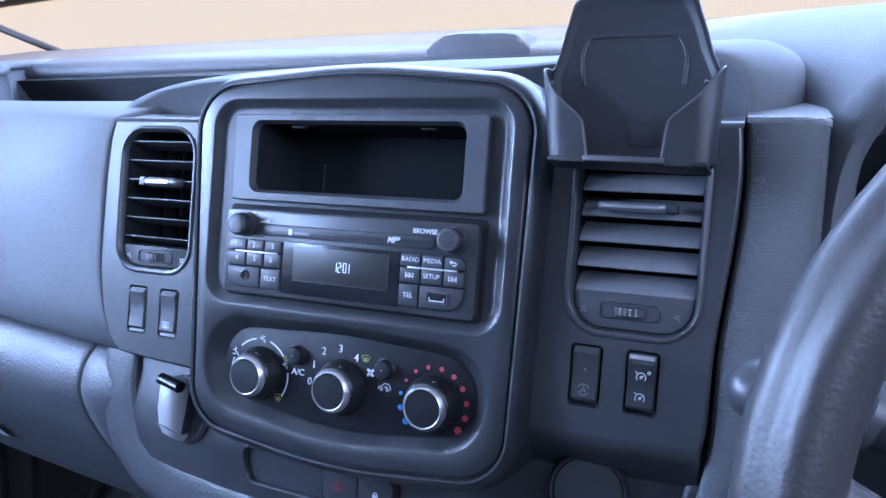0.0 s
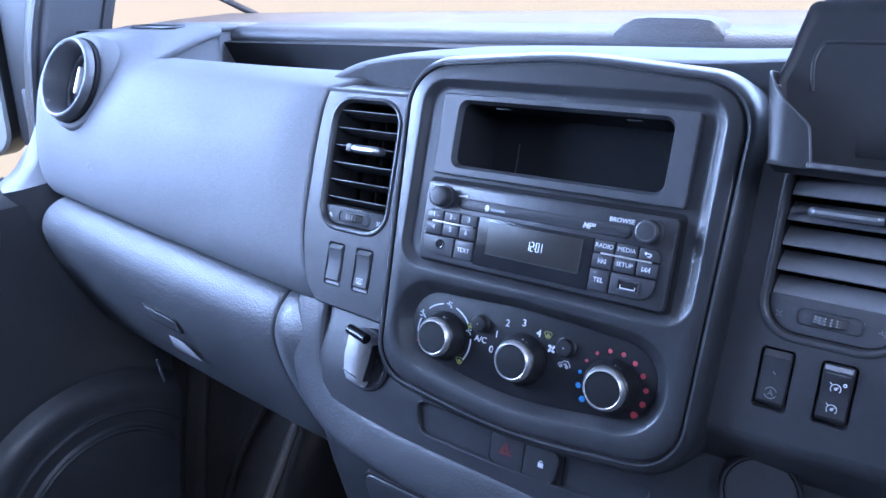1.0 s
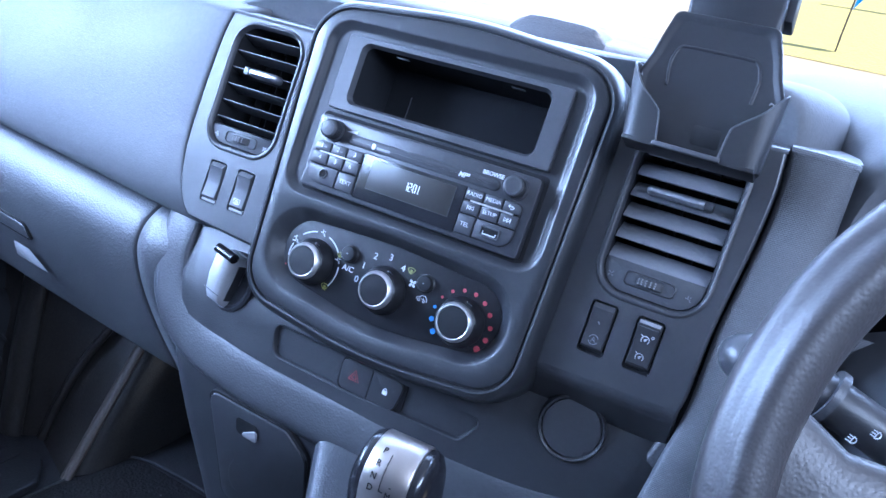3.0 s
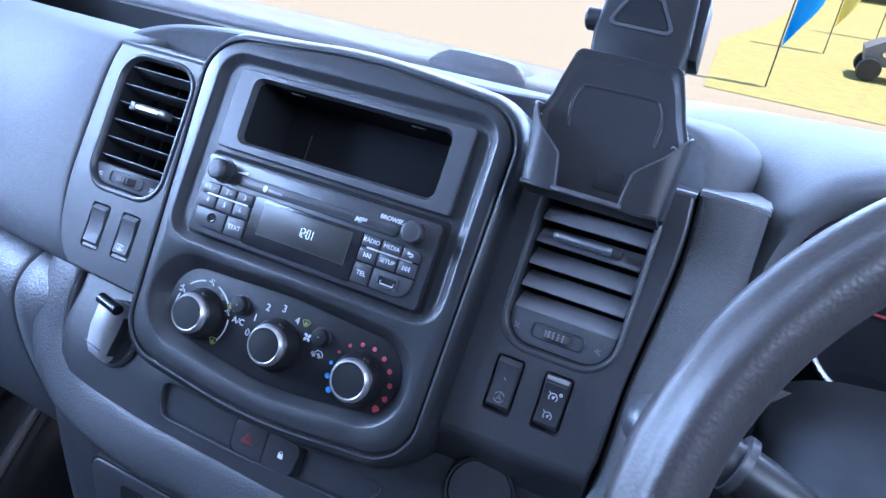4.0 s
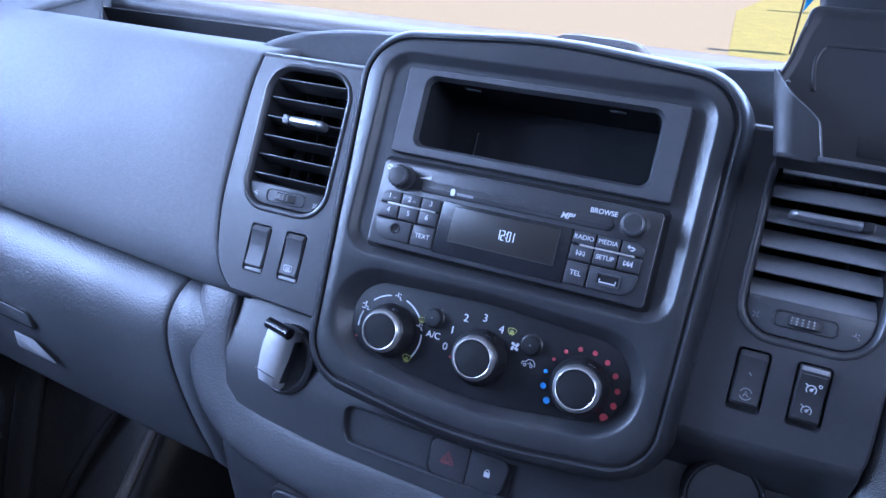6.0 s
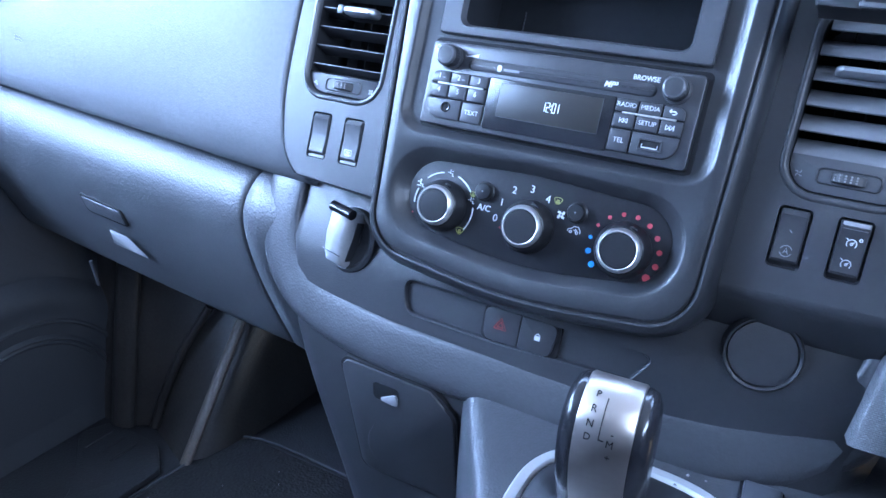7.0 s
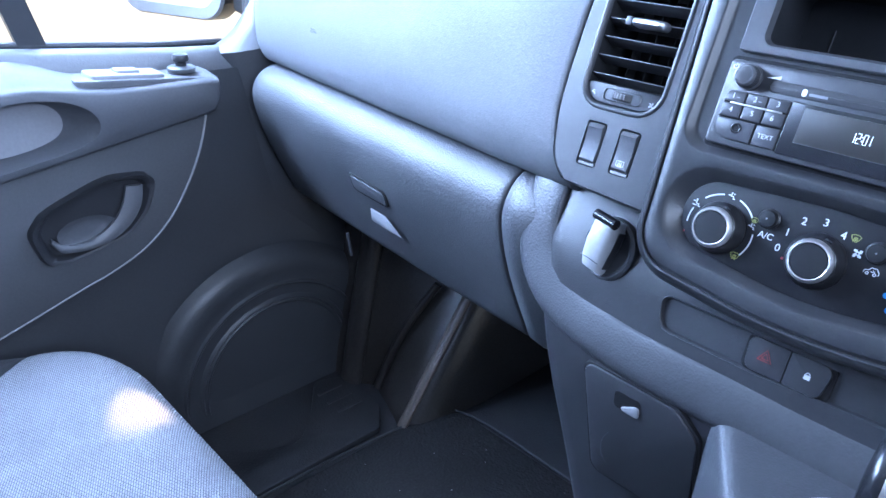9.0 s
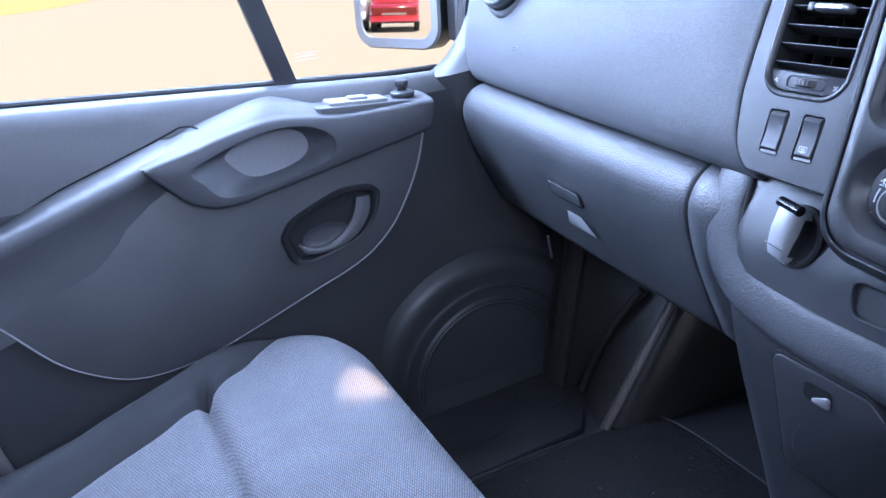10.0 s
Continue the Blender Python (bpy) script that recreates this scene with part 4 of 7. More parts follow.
# latch flap and finger recess
m_latch = Matrix.Translation((-0.5285, 0.0385, 0.4650)) @ Matrix.Rotation(radians(-5), 4, "Z") @ Matrix.Rotation(radians(108), 4, "X")
part("latch_gap", soft_slab(lambda d: rounded([(-0.0388 + d, -0.0126 + d, 0.009), (0.0388 - d, -0.0126 + d, 0.003), (0.0388 - d, 0.0106 - d, 0.007), (-0.0388 + d, 0.0126 - d, 0.003)], 4), -0.01, 0.0014, 0.0004), DEEP, gb, at=m_latch)
part("latch", soft_slab(lambda d: rounded([(-0.036 + d, -0.010 + d, 0.008), (0.036 - d, -0.010 + d, 0.002), (0.036 - d, 0.008 - d, 0.006), (-0.036 + d, 0.010 - d, 0.002)], 4), -0.01, 0.0022, 0.0010), DASH, gb, "small latch flap", at=m_latch)
m_rec = Matrix.Translation((-0.5165, 0.0540, 0.4260)) @ Matrix.Rotation(radians(-5), 4, "Z") @ Matrix.Rotation(radians(113), 4, "X")
bm = bmesh.new()
stack(bm, [(rounded([(-0.030, -0.016, 0.003), (0.036, -0.016, 0.002), (0.014, 0.014, 0.003), (-0.018, 0.014, 0.003)], 3), 0.0035), (rounded([(-0.027, -0.014, 0.003), (0.033, -0.014, 0.002), (0.012, 0.012, 0.003), (-0.016, 0.012, 0.003)], 3), 0.0046)])
part("finger_plate", bm, FINGER, gb, "pale grey finger recess", at=m_rec @ Matrix.Diagonal((1.04, 0.9, 1, 1)))

# console-side end panel next to the glovebox
bm = loft_solid([[Vector((x, p.x - 0.003 + dy, p.y + 0.0015)) for p in GB_PROFILE] + [Vector((x, 0.22, 0.36)), Vector((x, 0.22, 0.57))] for x, dy in ((-0.2845, 0.004), (-0.2820, 0.0), (-0.262, -0.004), (-0.240, 0.0))])
part("end_panel", bm, DASH, dash, smooth=60)

# open tray along the top, shade-dark ledge and sun-tinted shelf below the windscreen
bm = bmesh.new()
xs = [-0.90 + 0.09 * i for i in range(14)]
sheet(bm, [[(x, 0.125 + pad_dy(x), 0.752), (x, 0.150 + pad_dy(x), 0.735), (x, 0.165 + pad_dy(x), 0.690), (x, 0.33 + pad_dy(x) * 0.3, 0.685), (x, 0.340, 0.720), (x, 0.342 - 0.06 * x * x, 0.768), (x, 0.43, 0.776)] for x in xs])
part("top_tray", bm, SHADETRAY, dash, "long open tray, dark colour for its shade", smooth=50)


def bow(x):
    return -0.30 * (x / 1.0) ** 2 * 0.35


# lip takes a darker plastic colour for the shade on it
bm = bmesh.new()
led = smooth_line([(0.352, 0.766, 0), (0.349, 0.774, 0), (0.352, 0.783, 0), (0.362, 0.789, 0), (0.378, 0.7895, 0)], 4)
xs = [-0.92 + 0.08 * i for i in range(24)]
sheet(bm, [[(x, p.x + 0.03 + bow(x), p.y) for p in led] + [(x, 0.44 + bow(x), 0.7925)] for x in xs])
part("shelf_lip", bm, DASH, dash, "rounded front edge of the shelf, darker for its shade", smooth=60)
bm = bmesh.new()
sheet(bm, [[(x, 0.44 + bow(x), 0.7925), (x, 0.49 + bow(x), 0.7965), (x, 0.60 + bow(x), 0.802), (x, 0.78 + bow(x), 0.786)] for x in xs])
part("windscreen_shelf", bm, SUNSHELF, dash, "shelf below the windscreen, sun's warm tone in its colour", smooth=60)
# made-up mound on the shelf's front edge, standing in for a dark shadow
mound = [(-0.1080, 0.7875), (-0.1000, 0.7955), (-0.0860, 0.8025), (-0.0700, 0.8040), (-0.0200, 0.8030), (-0.0050, 0.8010), (0.0050, 0.7945), (0.0110, 0.7860)]
part("shelf_shadow_mound", loft_solid([[Vector((-0.048 + (x + 0.048) * f, y + bow(x), 0.780 + (z - 0.780) * g)) for x, z in mound] + [Vector((0.010 * f, y, 0.776)), Vector((-0.105 * f, y, 0.776))] for y, f, g in ((0.3795, 1.0, 0.55), (0.3815, 0.99, 0.92), (0.390, 0.97, 1.0), (0.420, 0.96, 1.0), (0.450, 0.90, 0.85), (0.470, 0.80, 0.5))]), DASH, dash, "low grey mound standing in for a shadow on the shelf", smooth=60)

# top of the passenger corner: rises from the pad and ends in an undercut edge beside the tray
CORNER = ((0.128, -0.650, 0.740), (0.146, -0.634, 0.7565), (0.160, -0.624, 0.7640), (0.180, -0.618, 0.7730), (0.205, -0.616, 0.7815), (0.230, -0.616, 0.7880), (0.250, -0.620, 0.7915), (0.262, -0.634, 0.7925), (0.275, -0.665, 0.7930), (0.300, -0.690, 0.7930), (0.420, -0.700, 0.7930))
rows = []
for y, xr, z in CORNER:
    row = []
    for k_ in range(13):
        x = -0.862 + (xr - 0.006 + 0.862) * k_ / 12
        f = min(1.0, max(0.0, (-0.64 - x) / 0.085))
        f = f * f * (3 - 2 * f)
        row.append((x, y + 0.054 * f * min(1.0, max(0.0, (0.262 - y) / 0.134)), z + max(0.0, 0.7895 - z) * f))
    x, _, zz = row[-1]
    _, y0, z0 = row[0]
    rows.append([(-0.876, y0, 0.60), (-0.876, y0, z0 - 0.016), (-0.874, y0, z0 - 0.008), (-0.869, y0, z0 - 0.002)] + row + [(xr - 0.0015, y, zz - 0.0015), (xr, y, zz - 0.0045), (xr - 0.002, y, zz - 0.009), (xr - 0.006, y, zz - 0.0105), (xr - 0.007, y, 0.69)])
bm = bmesh.new()
sheet(bm, rows)
part("corner_top", bm, PAD, dash, "raised corner beside the tray", smooth=60)
gr = part("speaker_grille", rslab(-0.055, -0.018, 0.055, 0.018, 0.016, 0, 0.0025, 0.0015), TRIM, dash, at=Matrix.Translation((-0.77, 0.255, 0.7915)))
for i in range(12):
    part("grille_slot", box((0.0030, 0.024, 0.0012), (0, 0, 0), 0.0004, 1), DEEP, gr, at=Matrix.Translation((-0.816 + i * 0.0084, 0.255, 0.7942)))

# round vent
rv = thing("round_air_vent", "round dash end vent with a deep tubular collar", "air vent", group="dashboard vents")
bm = bmesh.new()
lathe(bm, [(0.0540, -0.080), (0.0535, -0.012), (0.0530, -0.0035), (0.0515, -0.0008), (0.0495, 0.0), (0.0475, -0.0010), (0.0462, -0.0040), (0.0440, -0.025), (0.0415, -0.055), (0.0410, -0.075)], 56, cap=False)
part("collar", bm, SLAT, rv, at=RVM)
part("gasket", lathe(bmesh.new(), [(0.0538, -0.0110), (0.0560, -0.0125), (0.0560, -0.0190), (0.0538, -0.0200)], 56, cap=False), DEEP, rv, "dark groove round the collar", at=RVM)
part("boss", lathe(bmesh.new(), [(0.0545, -0.0170), (0.0600, -0.0180), (0.0630, -0.0215), (0.0650, -0.0300), (0.0680, -0.060)], 56, cap=False), PAD, rv, "flared grey housing round the vent", at=RVM, smooth=70)
FLAP = RVM @ Matrix.Translation((-0.001, 0, -0.0250)) @ Matrix.Rotation(radians(-10), 4, "Y")
part("flap_disc", lathe(bmesh.new(), [(0.0400, -0.012), (0.0400, -0.003), (0.0385, -0.0010), (0.0350, 0.0), (0.0340, -0.0050), (0.020, -0.010), (0.001, -0.011)], 40), BLACK, rv, at=FLAP)
part("flap_ring", sweep([Vector((0.0375 * math.cos(a), 0.0375 * math.sin(a), 0.0)) for a in [2 * math.pi * i / 40 for i in range(40)]], disc(0.0020, 6), closed=True), TRIM, rv, at=FLAP)
part("tab", box((0.0055, 0.036, 0.012), (-0.001, 0.002, 0.0), 0.0022, 2), SATIN, rv, "bright tab", at=FLAP)

# rounded hood behind the console
hood = thing("console_hood", "rounded grey hood behind the centre console", "dashboard hood")


HOOD_TOP = smooth_line([(-0.306, 0.742, 0), (-0.296, 0.758, 0), (-0.270, 0.769, 0), (-0.235, 0.7765, 0), (-0.180, 0.7820, 0), (-0.080, 0.7850, 0), (0.080, 0.7865, 0), (0.165, 0.7915, 0), (0.212, 0.7945, 0), (0.240, 0.7925, 0), (0.257, 0.7845, 0), (0.265, 0.771, 0), (0.268, 0.742, 0)], 5)


def hood_ring(y, left, right, drop=0.0):
    """The arch at depth y, drawn in by left and right at its ends and lowered by drop."""
    pts = []
    for p in HOOD_TOP:
        f = (p.x + 0.306) / 0.574
        pts.append(Vector((p.x + left * (1 - f) - right * f, y, p.y - drop)))
    return pts + [Vector((pts[-1].x, y, 0.70)), Vector((pts[0].x, y, 0.70))]


part("hood_shell", loft_solid([hood_ring(0.1010, 0.034, 0.0400, 0.0085), hood_ring(0.0965, 0.030, 0.0365, 0.0045), hood_ring(0.0960, 0.027, 0.0335, 0.0020), hood_ring(0.0985, 0.024, 0.0300, 0.0004), hood_ring(0.105, 0.020, 0.0245, 0.0),
                               hood_ring(0.122, 0.010, 0.0130, -0.0005), hood_ring(0.145, 0.003, 0.0040, -0.0005), hood_ring(0.175, 0.0, 0.0, 0.0), hood_ring(0.235, 0.004, 0.002, 0.002), hood_ring(0.300, 0.030, 0.020, 0.013), hood_ring(0.330, 0.060, 0.045, 0.030)]), PAD, hood, smooth=60)
part("hood_front", loft_solid([hood_ring(0.1080, 0.030, 0.0370, 0.0070), hood_ring(0.1040, 0.031, 0.0375, 0.0075)]), DASH, hood, "flat recessed front of the hood", smooth=40)

# ---- lower console ----
low = thing("lower_console", "grained grey lower console under the radio unit", "console")
# section at each height: left x, front y, lower right x
LV = [(0.640, -0.236, 0.048, 0.262), (0.585, -0.240, 0.027, 0.262), (0.550, -0.242, 0.0105, 0.258), (0.525, -0.242, -0.0042, 0.252), (0.505, -0.238, -0.0095, 0.246), (0.485, -0.232, -0.0140, 0.240), (0.465, -0.230, -0.0180, 0.236),
      (0.450, -0.228, -0.0200, 0.234), (0.420, -0.222, -0.0178, 0.234), (0.380, -0.212, -0.0138, 0.232), (0.340, -0.200, -0.0098, 0.23), (0.300, -0.188, -0.0058, 0.23), (0.250, -0.175, 0.0, 0.23), (0.10, -0.15, 0.02, 0.23), (-0.02, -0.15, 0.04, 0.23)]


def low_ring(z, xl, yf, xr):
    end = 0.05 if z > 0.57 else 0.022
    pts = [Vector((xl + 0.016, 0.20, z)), Vector((xl, 0.16, z)), Vector((xl, 0.06, z))]
    for k in range(1, 8):
        a = math.pi / 2 * k / 8
        pts.append(Vector((xl + 0.032 * (1 - math.cos(a)), 0.055 - (0.055 - yf - 0.004) * math.sin(a), z)))
    for k in range(13):
        x = xl + 0.036 + (xr - end - xl - 0.036) * k / 12
        pts.append(Vector((x, yf + 0.06 * max(0, x - 0.06) ** 1.25 + 0.004 - 0.004 * (k / 6 if k < 6 else 1), z)))
    pts += [Vector((xr, yf + (0.05 if z > 0.57 else 0.03), z)), Vector((xr + 0.01, 0.20, z))]
    return pts


TRM = Matrix.Translation((0.0, -0.0090, 0.5063)) @ Matrix.Rotation(radians(75), 4, "X")


def tray_o(e):
    return rounded([(-0.102 - e, 0.013 + e, 0.006 + max(e, 0)), (-0.097 - e, -0.013 - e, 0.010 + max(e, 0)), (-0.02, -0.014 - e, 0.03), (0.083 + e, -0.010 - e, 0.006 + max(e, 0)), (0.098 + 1.3 * e, 0.011 + e, 0.004 + max(e, 0))], 5)


cutter = bmesh.new()
stack(cutter, [(tray_o(0.0), -0.0060), (tray_o(0.0), 0.03)], True, True)
cutter.transform(TRM)
part("body", carved(loft_solid([low_ring(*r) for r in LV]), cutter), LOWERSHADE, low, smooth=60)
# thick grained band that frames the field under the console
band = smooth_line([(-0.2400, 0.0360, 0.592), (-0.2412, 0.0215, 0.568), (-0.2405, 0.0125, 0.549), (-0.2388, 0.0058, 0.531), (-0.2315, -0.0020, 0.506), (-0.2130, -0.0085, 0.4865), (-0.184, -0.0135, 0.4725), (-0.130, -0.0180, 0.4645), (-0.070, -0.0195, 0.4625), (0.0, -0.0200, 0.4625),
                    (0.060, -0.0200, 0.4625), (0.105, -0.0190, 0.4635), (0.146, -0.0165, 0.4675), (0.178, -0.0120, 0.4765), (0.204, -0.0050, 0.4935), (0.223, 0.0035, 0.5175), (0.2345, 0.0120, 0.546), (0.2405, 0.020, 0.579), (0.2415, 0.026, 0.600)], 6)
sec = [(-0.0200, -0.010), (-0.0198, -0.0014), (-0.0190, 0.0006), (-0.0160, 0.0016), (-0.0080, 0.0021), (0.002, 0.0020), (0.010, 0.0011), (0.0165, -0.0008), (0.0215, -0.0042), (0.0246, -0.0100), (0.0257, -0.0210), (0.0, -0.0210)]
part("band", sweep(band, sec, up=Vector((0, -0.94, 0.34))), BAND, low, "thick grained border", smooth=70)
# tray with two switches below the heater panel
bm = bmesh.new()
a = stack(bm, [(tray_o(0.0016), -0.0014), (tray_o(0.0010), -0.0002), (tray_o(0.0004), -0.0003), (tray_o(-0.0002), -0.0010), (tray_o(-0.0010), -0.0042)], False, True)
part("shallow_tray", bm, LOWERSHADE, low, "shallow recessed tray", at=TRM, smooth=40)
hz = thing("hazard_switch_pair", "black hazard light and door lock push switches", "switch")
for x0, x1, kind_, m_ in ((-0.0295, -0.0002, "warning", DIMRED), (0.0002, 0.0295, "lock", WHITE)):
    def so(d, x0=x0, x1=x1, k_=kind_):
        tl, tr = (0.006, 0.001) if k_ == "warning" else (0.001, 0.006)
        ins = 0.004
        return rounded([(x0 + d + (ins * .5 if k_ == "warning" else 0), -0.0125 + d, tl), (x1 - d - (ins if k_ == "lock" else 0), -0.0125 + d, tr), (x1 - d, 0.0125 - d, tr), (x0 + d, 0.0125 - d, tl)], 4)
    b = part("switch_key", soft_slab(so, -0.006, 0.0014, 0.0008), RADIO, hz, at=TRM)
    if kind_ == "warning":
        part("legend", strokes(icon("warning", 0.0100), 0.0007), m_, b, at=TRM @ Matrix.Translation((-0.015, 0.001, 0.0015)))
    else:
        part("legend", box((0.0042, 0.0034, 0.0003), (0.0145, -0.0005, 0.0016)), m_, b, at=TRM, smooth=0)
        part("legend", strokes([arc(0.0145, 0.0014, 0.0014, 0, 180, 8)], 0.0006), m_, b, at=TRM @ Matrix.Translation((0, 0, 0.0015)))
bm = rslab(-0.0310, -0.0140, 0.0310, 0.0140, 0.006, -0.006, -0.0012, 0.0006)
part("switch_seat", bm, DEEP, hz, at=TRM)

# fuse flap with finger notch
flap = thing("fuse_cover", "dark plastic fuse cover set in the lower console", "cover panel")
FM = Matrix.Translation((-0.100, -0.0150, 0.381)) @ Matrix.Rotation(radians(96), 4, "X")


def flap_o(d):
    return rounded([(-0.052 + d, 0.058 - d, 0.010), (-0.034 + d, -0.058 + d, 0.012), (0.062 - d, -0.056 + d, 0.006), (0.058 - d, 0.036 - d, 0.014), (0.036 - d, 0.056 - d, 0.010)], 5)


part("gap", soft_slab(lambda d: flap_o(d - 0.0022), -0.015, 0.0014, 0.0006), DEEP, flap, at=FM)
part("flap", soft_slab(flap_o, -0.006, 0.0032, 0.0012), RADIO, flap, at=FM)
# the notch's shaded recess is drawn as a near-black plate on the flap
bm = bmesh.new()
stack(bm, [(rrect(-0.018, 0.029, 0.007, 0.046, 0.004, 4), 0.0036), (rrect(-0.018, 0.029, 0.007, 0.046, 0.004, 4), 0.0040)])
part("notch_shade", bm, DEEP, flap, at=FM)
part("notch_lip", soft_slab(lambda d: rounded([(-0.0150 + d, 0.0295 + d * 0.5, 0.002), (0.0065 - d, 0.0285 + d, 0.003), (0.0065 - d, 0.0420 - d, 0.003)], 4), 0.0036, 0.0056, 0.0008), GREYSKIN, flap, "pale triangular finger lip", at=FM)
part("scratch", strokes([smooth_line([(-0.020, -0.004, 0), (-0.026, -0.018, 0), (-0.025, -0.034, 0), (-0.018, -0.042, 0)], 4)], 0.0005, 0.0002), SLAT, flap, "pale curved scratch", at=FM @ Matrix.Translation((0, 0, 0.0032)))
for x in (-0.143, -0.074):
    part("rivet", lathe(bmesh.new(), [(0.0035, 0), (0.0030, 0.0012), (0.0008, 0.0016)], 14), LOWERSHADE, low, at=Matrix.Translation((x, -0.0145, 0.4475)) @ Matrix.Rotation(radians(90), 4, "X"))

# hinged hook on the console's flank
hook = thing("bag_hook", "grey folding bag hook with a black hinge", "hook")
HM = Matrix.Translation((-0.1640, 0.0060, 0.536)) @ Matrix.Rotation(radians(-8), 4, "Z") @ Matrix.Rotation(radians(72), 4, "X") @ Matrix.Rotation(radians(-6), 4, "Z")
part("base", lathe(bmesh.new(), [(0.0275, -0.004), (0.0270, 0.0020), (0.0245, 0.0036), (0.0215, 0.0022), (0.0200, -0.001)], 40), LOWERSHADE, hook, "round dark base", at=HM @ Matrix.Translation((0.002, -0.003, 0)))
bm = loft_solid([[Vector((x * wd, y, h * q)) for x, q in ((-1, 0.0), (-1, 0.8), (-0.7, 1.0), (0.7, 1.0), (1, 0.8), (1, 0.0))] for y, wd, h in ((0.0225, 0.0098, 0.017), (0.0180, 0.0110, 0.0215), (0.0, 0.0114, 0.0205), (-0.0150, 0.0108, 0.0170), (-0.0230, 0.0098, 0.0125), (-0.0255, 0.0088, 0.0060))])
part("lever", bm, FINGER, hook, "smooth pale grey lever", at=HM, smooth=50)
part("hinge", loft_solid([[Vector((x, 0.0215 + 0.0045 * math.cos(a), 0.0185 + 0.0050 * math.sin(a))) for a in [2 * math.pi * i / 14 for i in range(14)]] for x in (-0.0112, 0.0112)]), GLOSS, hook, at=HM)
# dark plate laid on the lever's right side for the shade there
part("side_shade", box((0.0010, 0.034, 0.0095), (0.0110, -0.002, 0.0050), 0.0004, 1), RADIO, hook, at=HM)
part("step_line", box((0.0200, 0.0007, 0.0010), (0, -0.0145, 0.0175), 0.0002, 1), TRIM, hook, at=HM)

# cup holder lid
cup = thing("cup_holder_lid", "round dark plastic lid in the console", "lid")
CM = Matrix.Translation((0.1590, 0.0040, 0.5380)) @ Matrix.Rotation(radians(10), 4, "Z") @ Matrix.Rotation(radians(74), 4, "X")
part("rim", lathe(bmesh.new(), [(0.0245, -0.012), (0.0245, 0.0030), (0.0232, 0.0050), (0.0216, 0.0040), (0.0210, -0.002)], 48), LOWERSHADE, cup, at=CM)
part("disc", lathe(bmesh.new(), [(0.0209, -0.004), (0.0206, 0.0026), (0.012, 0.0032), (0.0005, 0.0033)], 48), TRIM, cup, at=CM)

# gear plateau
PM = Matrix.Translation((0.1115, -0.0935, 0.4395)) @ Matrix.Rotation(radians(4), 4, "X")
bm = bmesh.new()
prof = smooth_line([(-0.020, 0.31, 0), (-0.0215, 0.40, 0), (-0.020, 0.434, 0), (-0.012, 0.4430, 0), (0.004, 0.4450, 0)], 5)
sheet(bm, [[(p.x + sx, y, p.y + dz) for p in prof] + [(0.15, y, 0.4455 + dz), (0.20, y, 0.452 + dz), (0.245, y, 0.455 + dz), (0.260, y, 0.446 + dz), (0.262, y, 0.20)] for y, dz, sx in ((0.03, 0.012, -0.022), (-0.015, 0.008, -0.017), (-0.030, 0.004, -0.008), (-0.060, 0.000, 0.010), (-0.10, -0.003, 0.034), (-0.15, -0.008, 0.062), (-0.22, -0.016, 0.09), (-0.30, -0.03, 0.10))])
part("gear_plateau", bm, BAND, low, "grained top around the gear lever", smooth=60)
gear = thing("gear_selector", "automatic gear selector with a satin metal face", "gear lever")
ring_path = [Vector((0.0695 * math.copysign(abs(math.cos(a)) ** 0.75, math.cos(a)), 0.0590 * math.copysign(abs(math.sin(a)) ** 0.75, math.sin(a)), 0.004)) for a in [2 * math.pi * i / 64 for i in range(64)]]
part("surround", sweep(ring_path, [(-0.0048, -0.004), (0.0048, -0.004), (0.0048, 0.0015), (0.003, 0.0038), (-0.003, 0.0038), (-0.0048, 0.0015)], closed=True), SILVER, gear, "satin silver ring", at=PM)
bm = bmesh.new()
rows = []
for f, z, wob in ((1.0, 0.004, 0), (0.93, 0.0105, 0.0008), (0.80, 0.0135, 0.0022), (0.62, 0.018, 0.0035), (0.42, 0.030, 0.003), (0.30, 0.046, 0.0015), (0.25, 0.060, 0)):
    rows.append([Vector((p.x * f * 0.94 - (1 - f) * 0.009, p.y * f * 0.94 - (1 - f) * 0.047, z + wob * math.sin(9 * math.atan2(p.y, p.x)))) for p in ring_path])
sheet(bm, rows, True)
part("gaiter", bm, LEATHER, gear, "creased black leather gaiter", at=PM, smooth=70)
GM = Matrix.Translation((0.1040, -0.142, 0.4995)) @ Matrix.Rotation(radians(4), 4, "Z") @ Matrix.Rotation(radians(14), 4, "X") @ Matrix.Diagonal((0.82, 0.88, 0.88, 1))
side_prof = smooth_line([(-0.012, 0.0, 0), (-0.015, 0.015, 0), (-0.022, 0.040, 0), (-0.0245, 0.066, 0), (-0.019, 0.088, 0), (-0.004, 0.098, 0), (0.014, 0.095, 0), (0.024, 0.080, 0), (0.024, 0.055, 0), (0.018, 0.025, 0), (0.013, 0.0, 0)], 4)


def gear_rows(xs):
    c = Vector((0.0, 0.055))
    return [[Vector((x, (c + (Vector((p.x, p.y)) - c) * s).x, (c + (Vector((p.x, p.y)) - c) * s).y)) for p in side_prof] for x, s in xs]


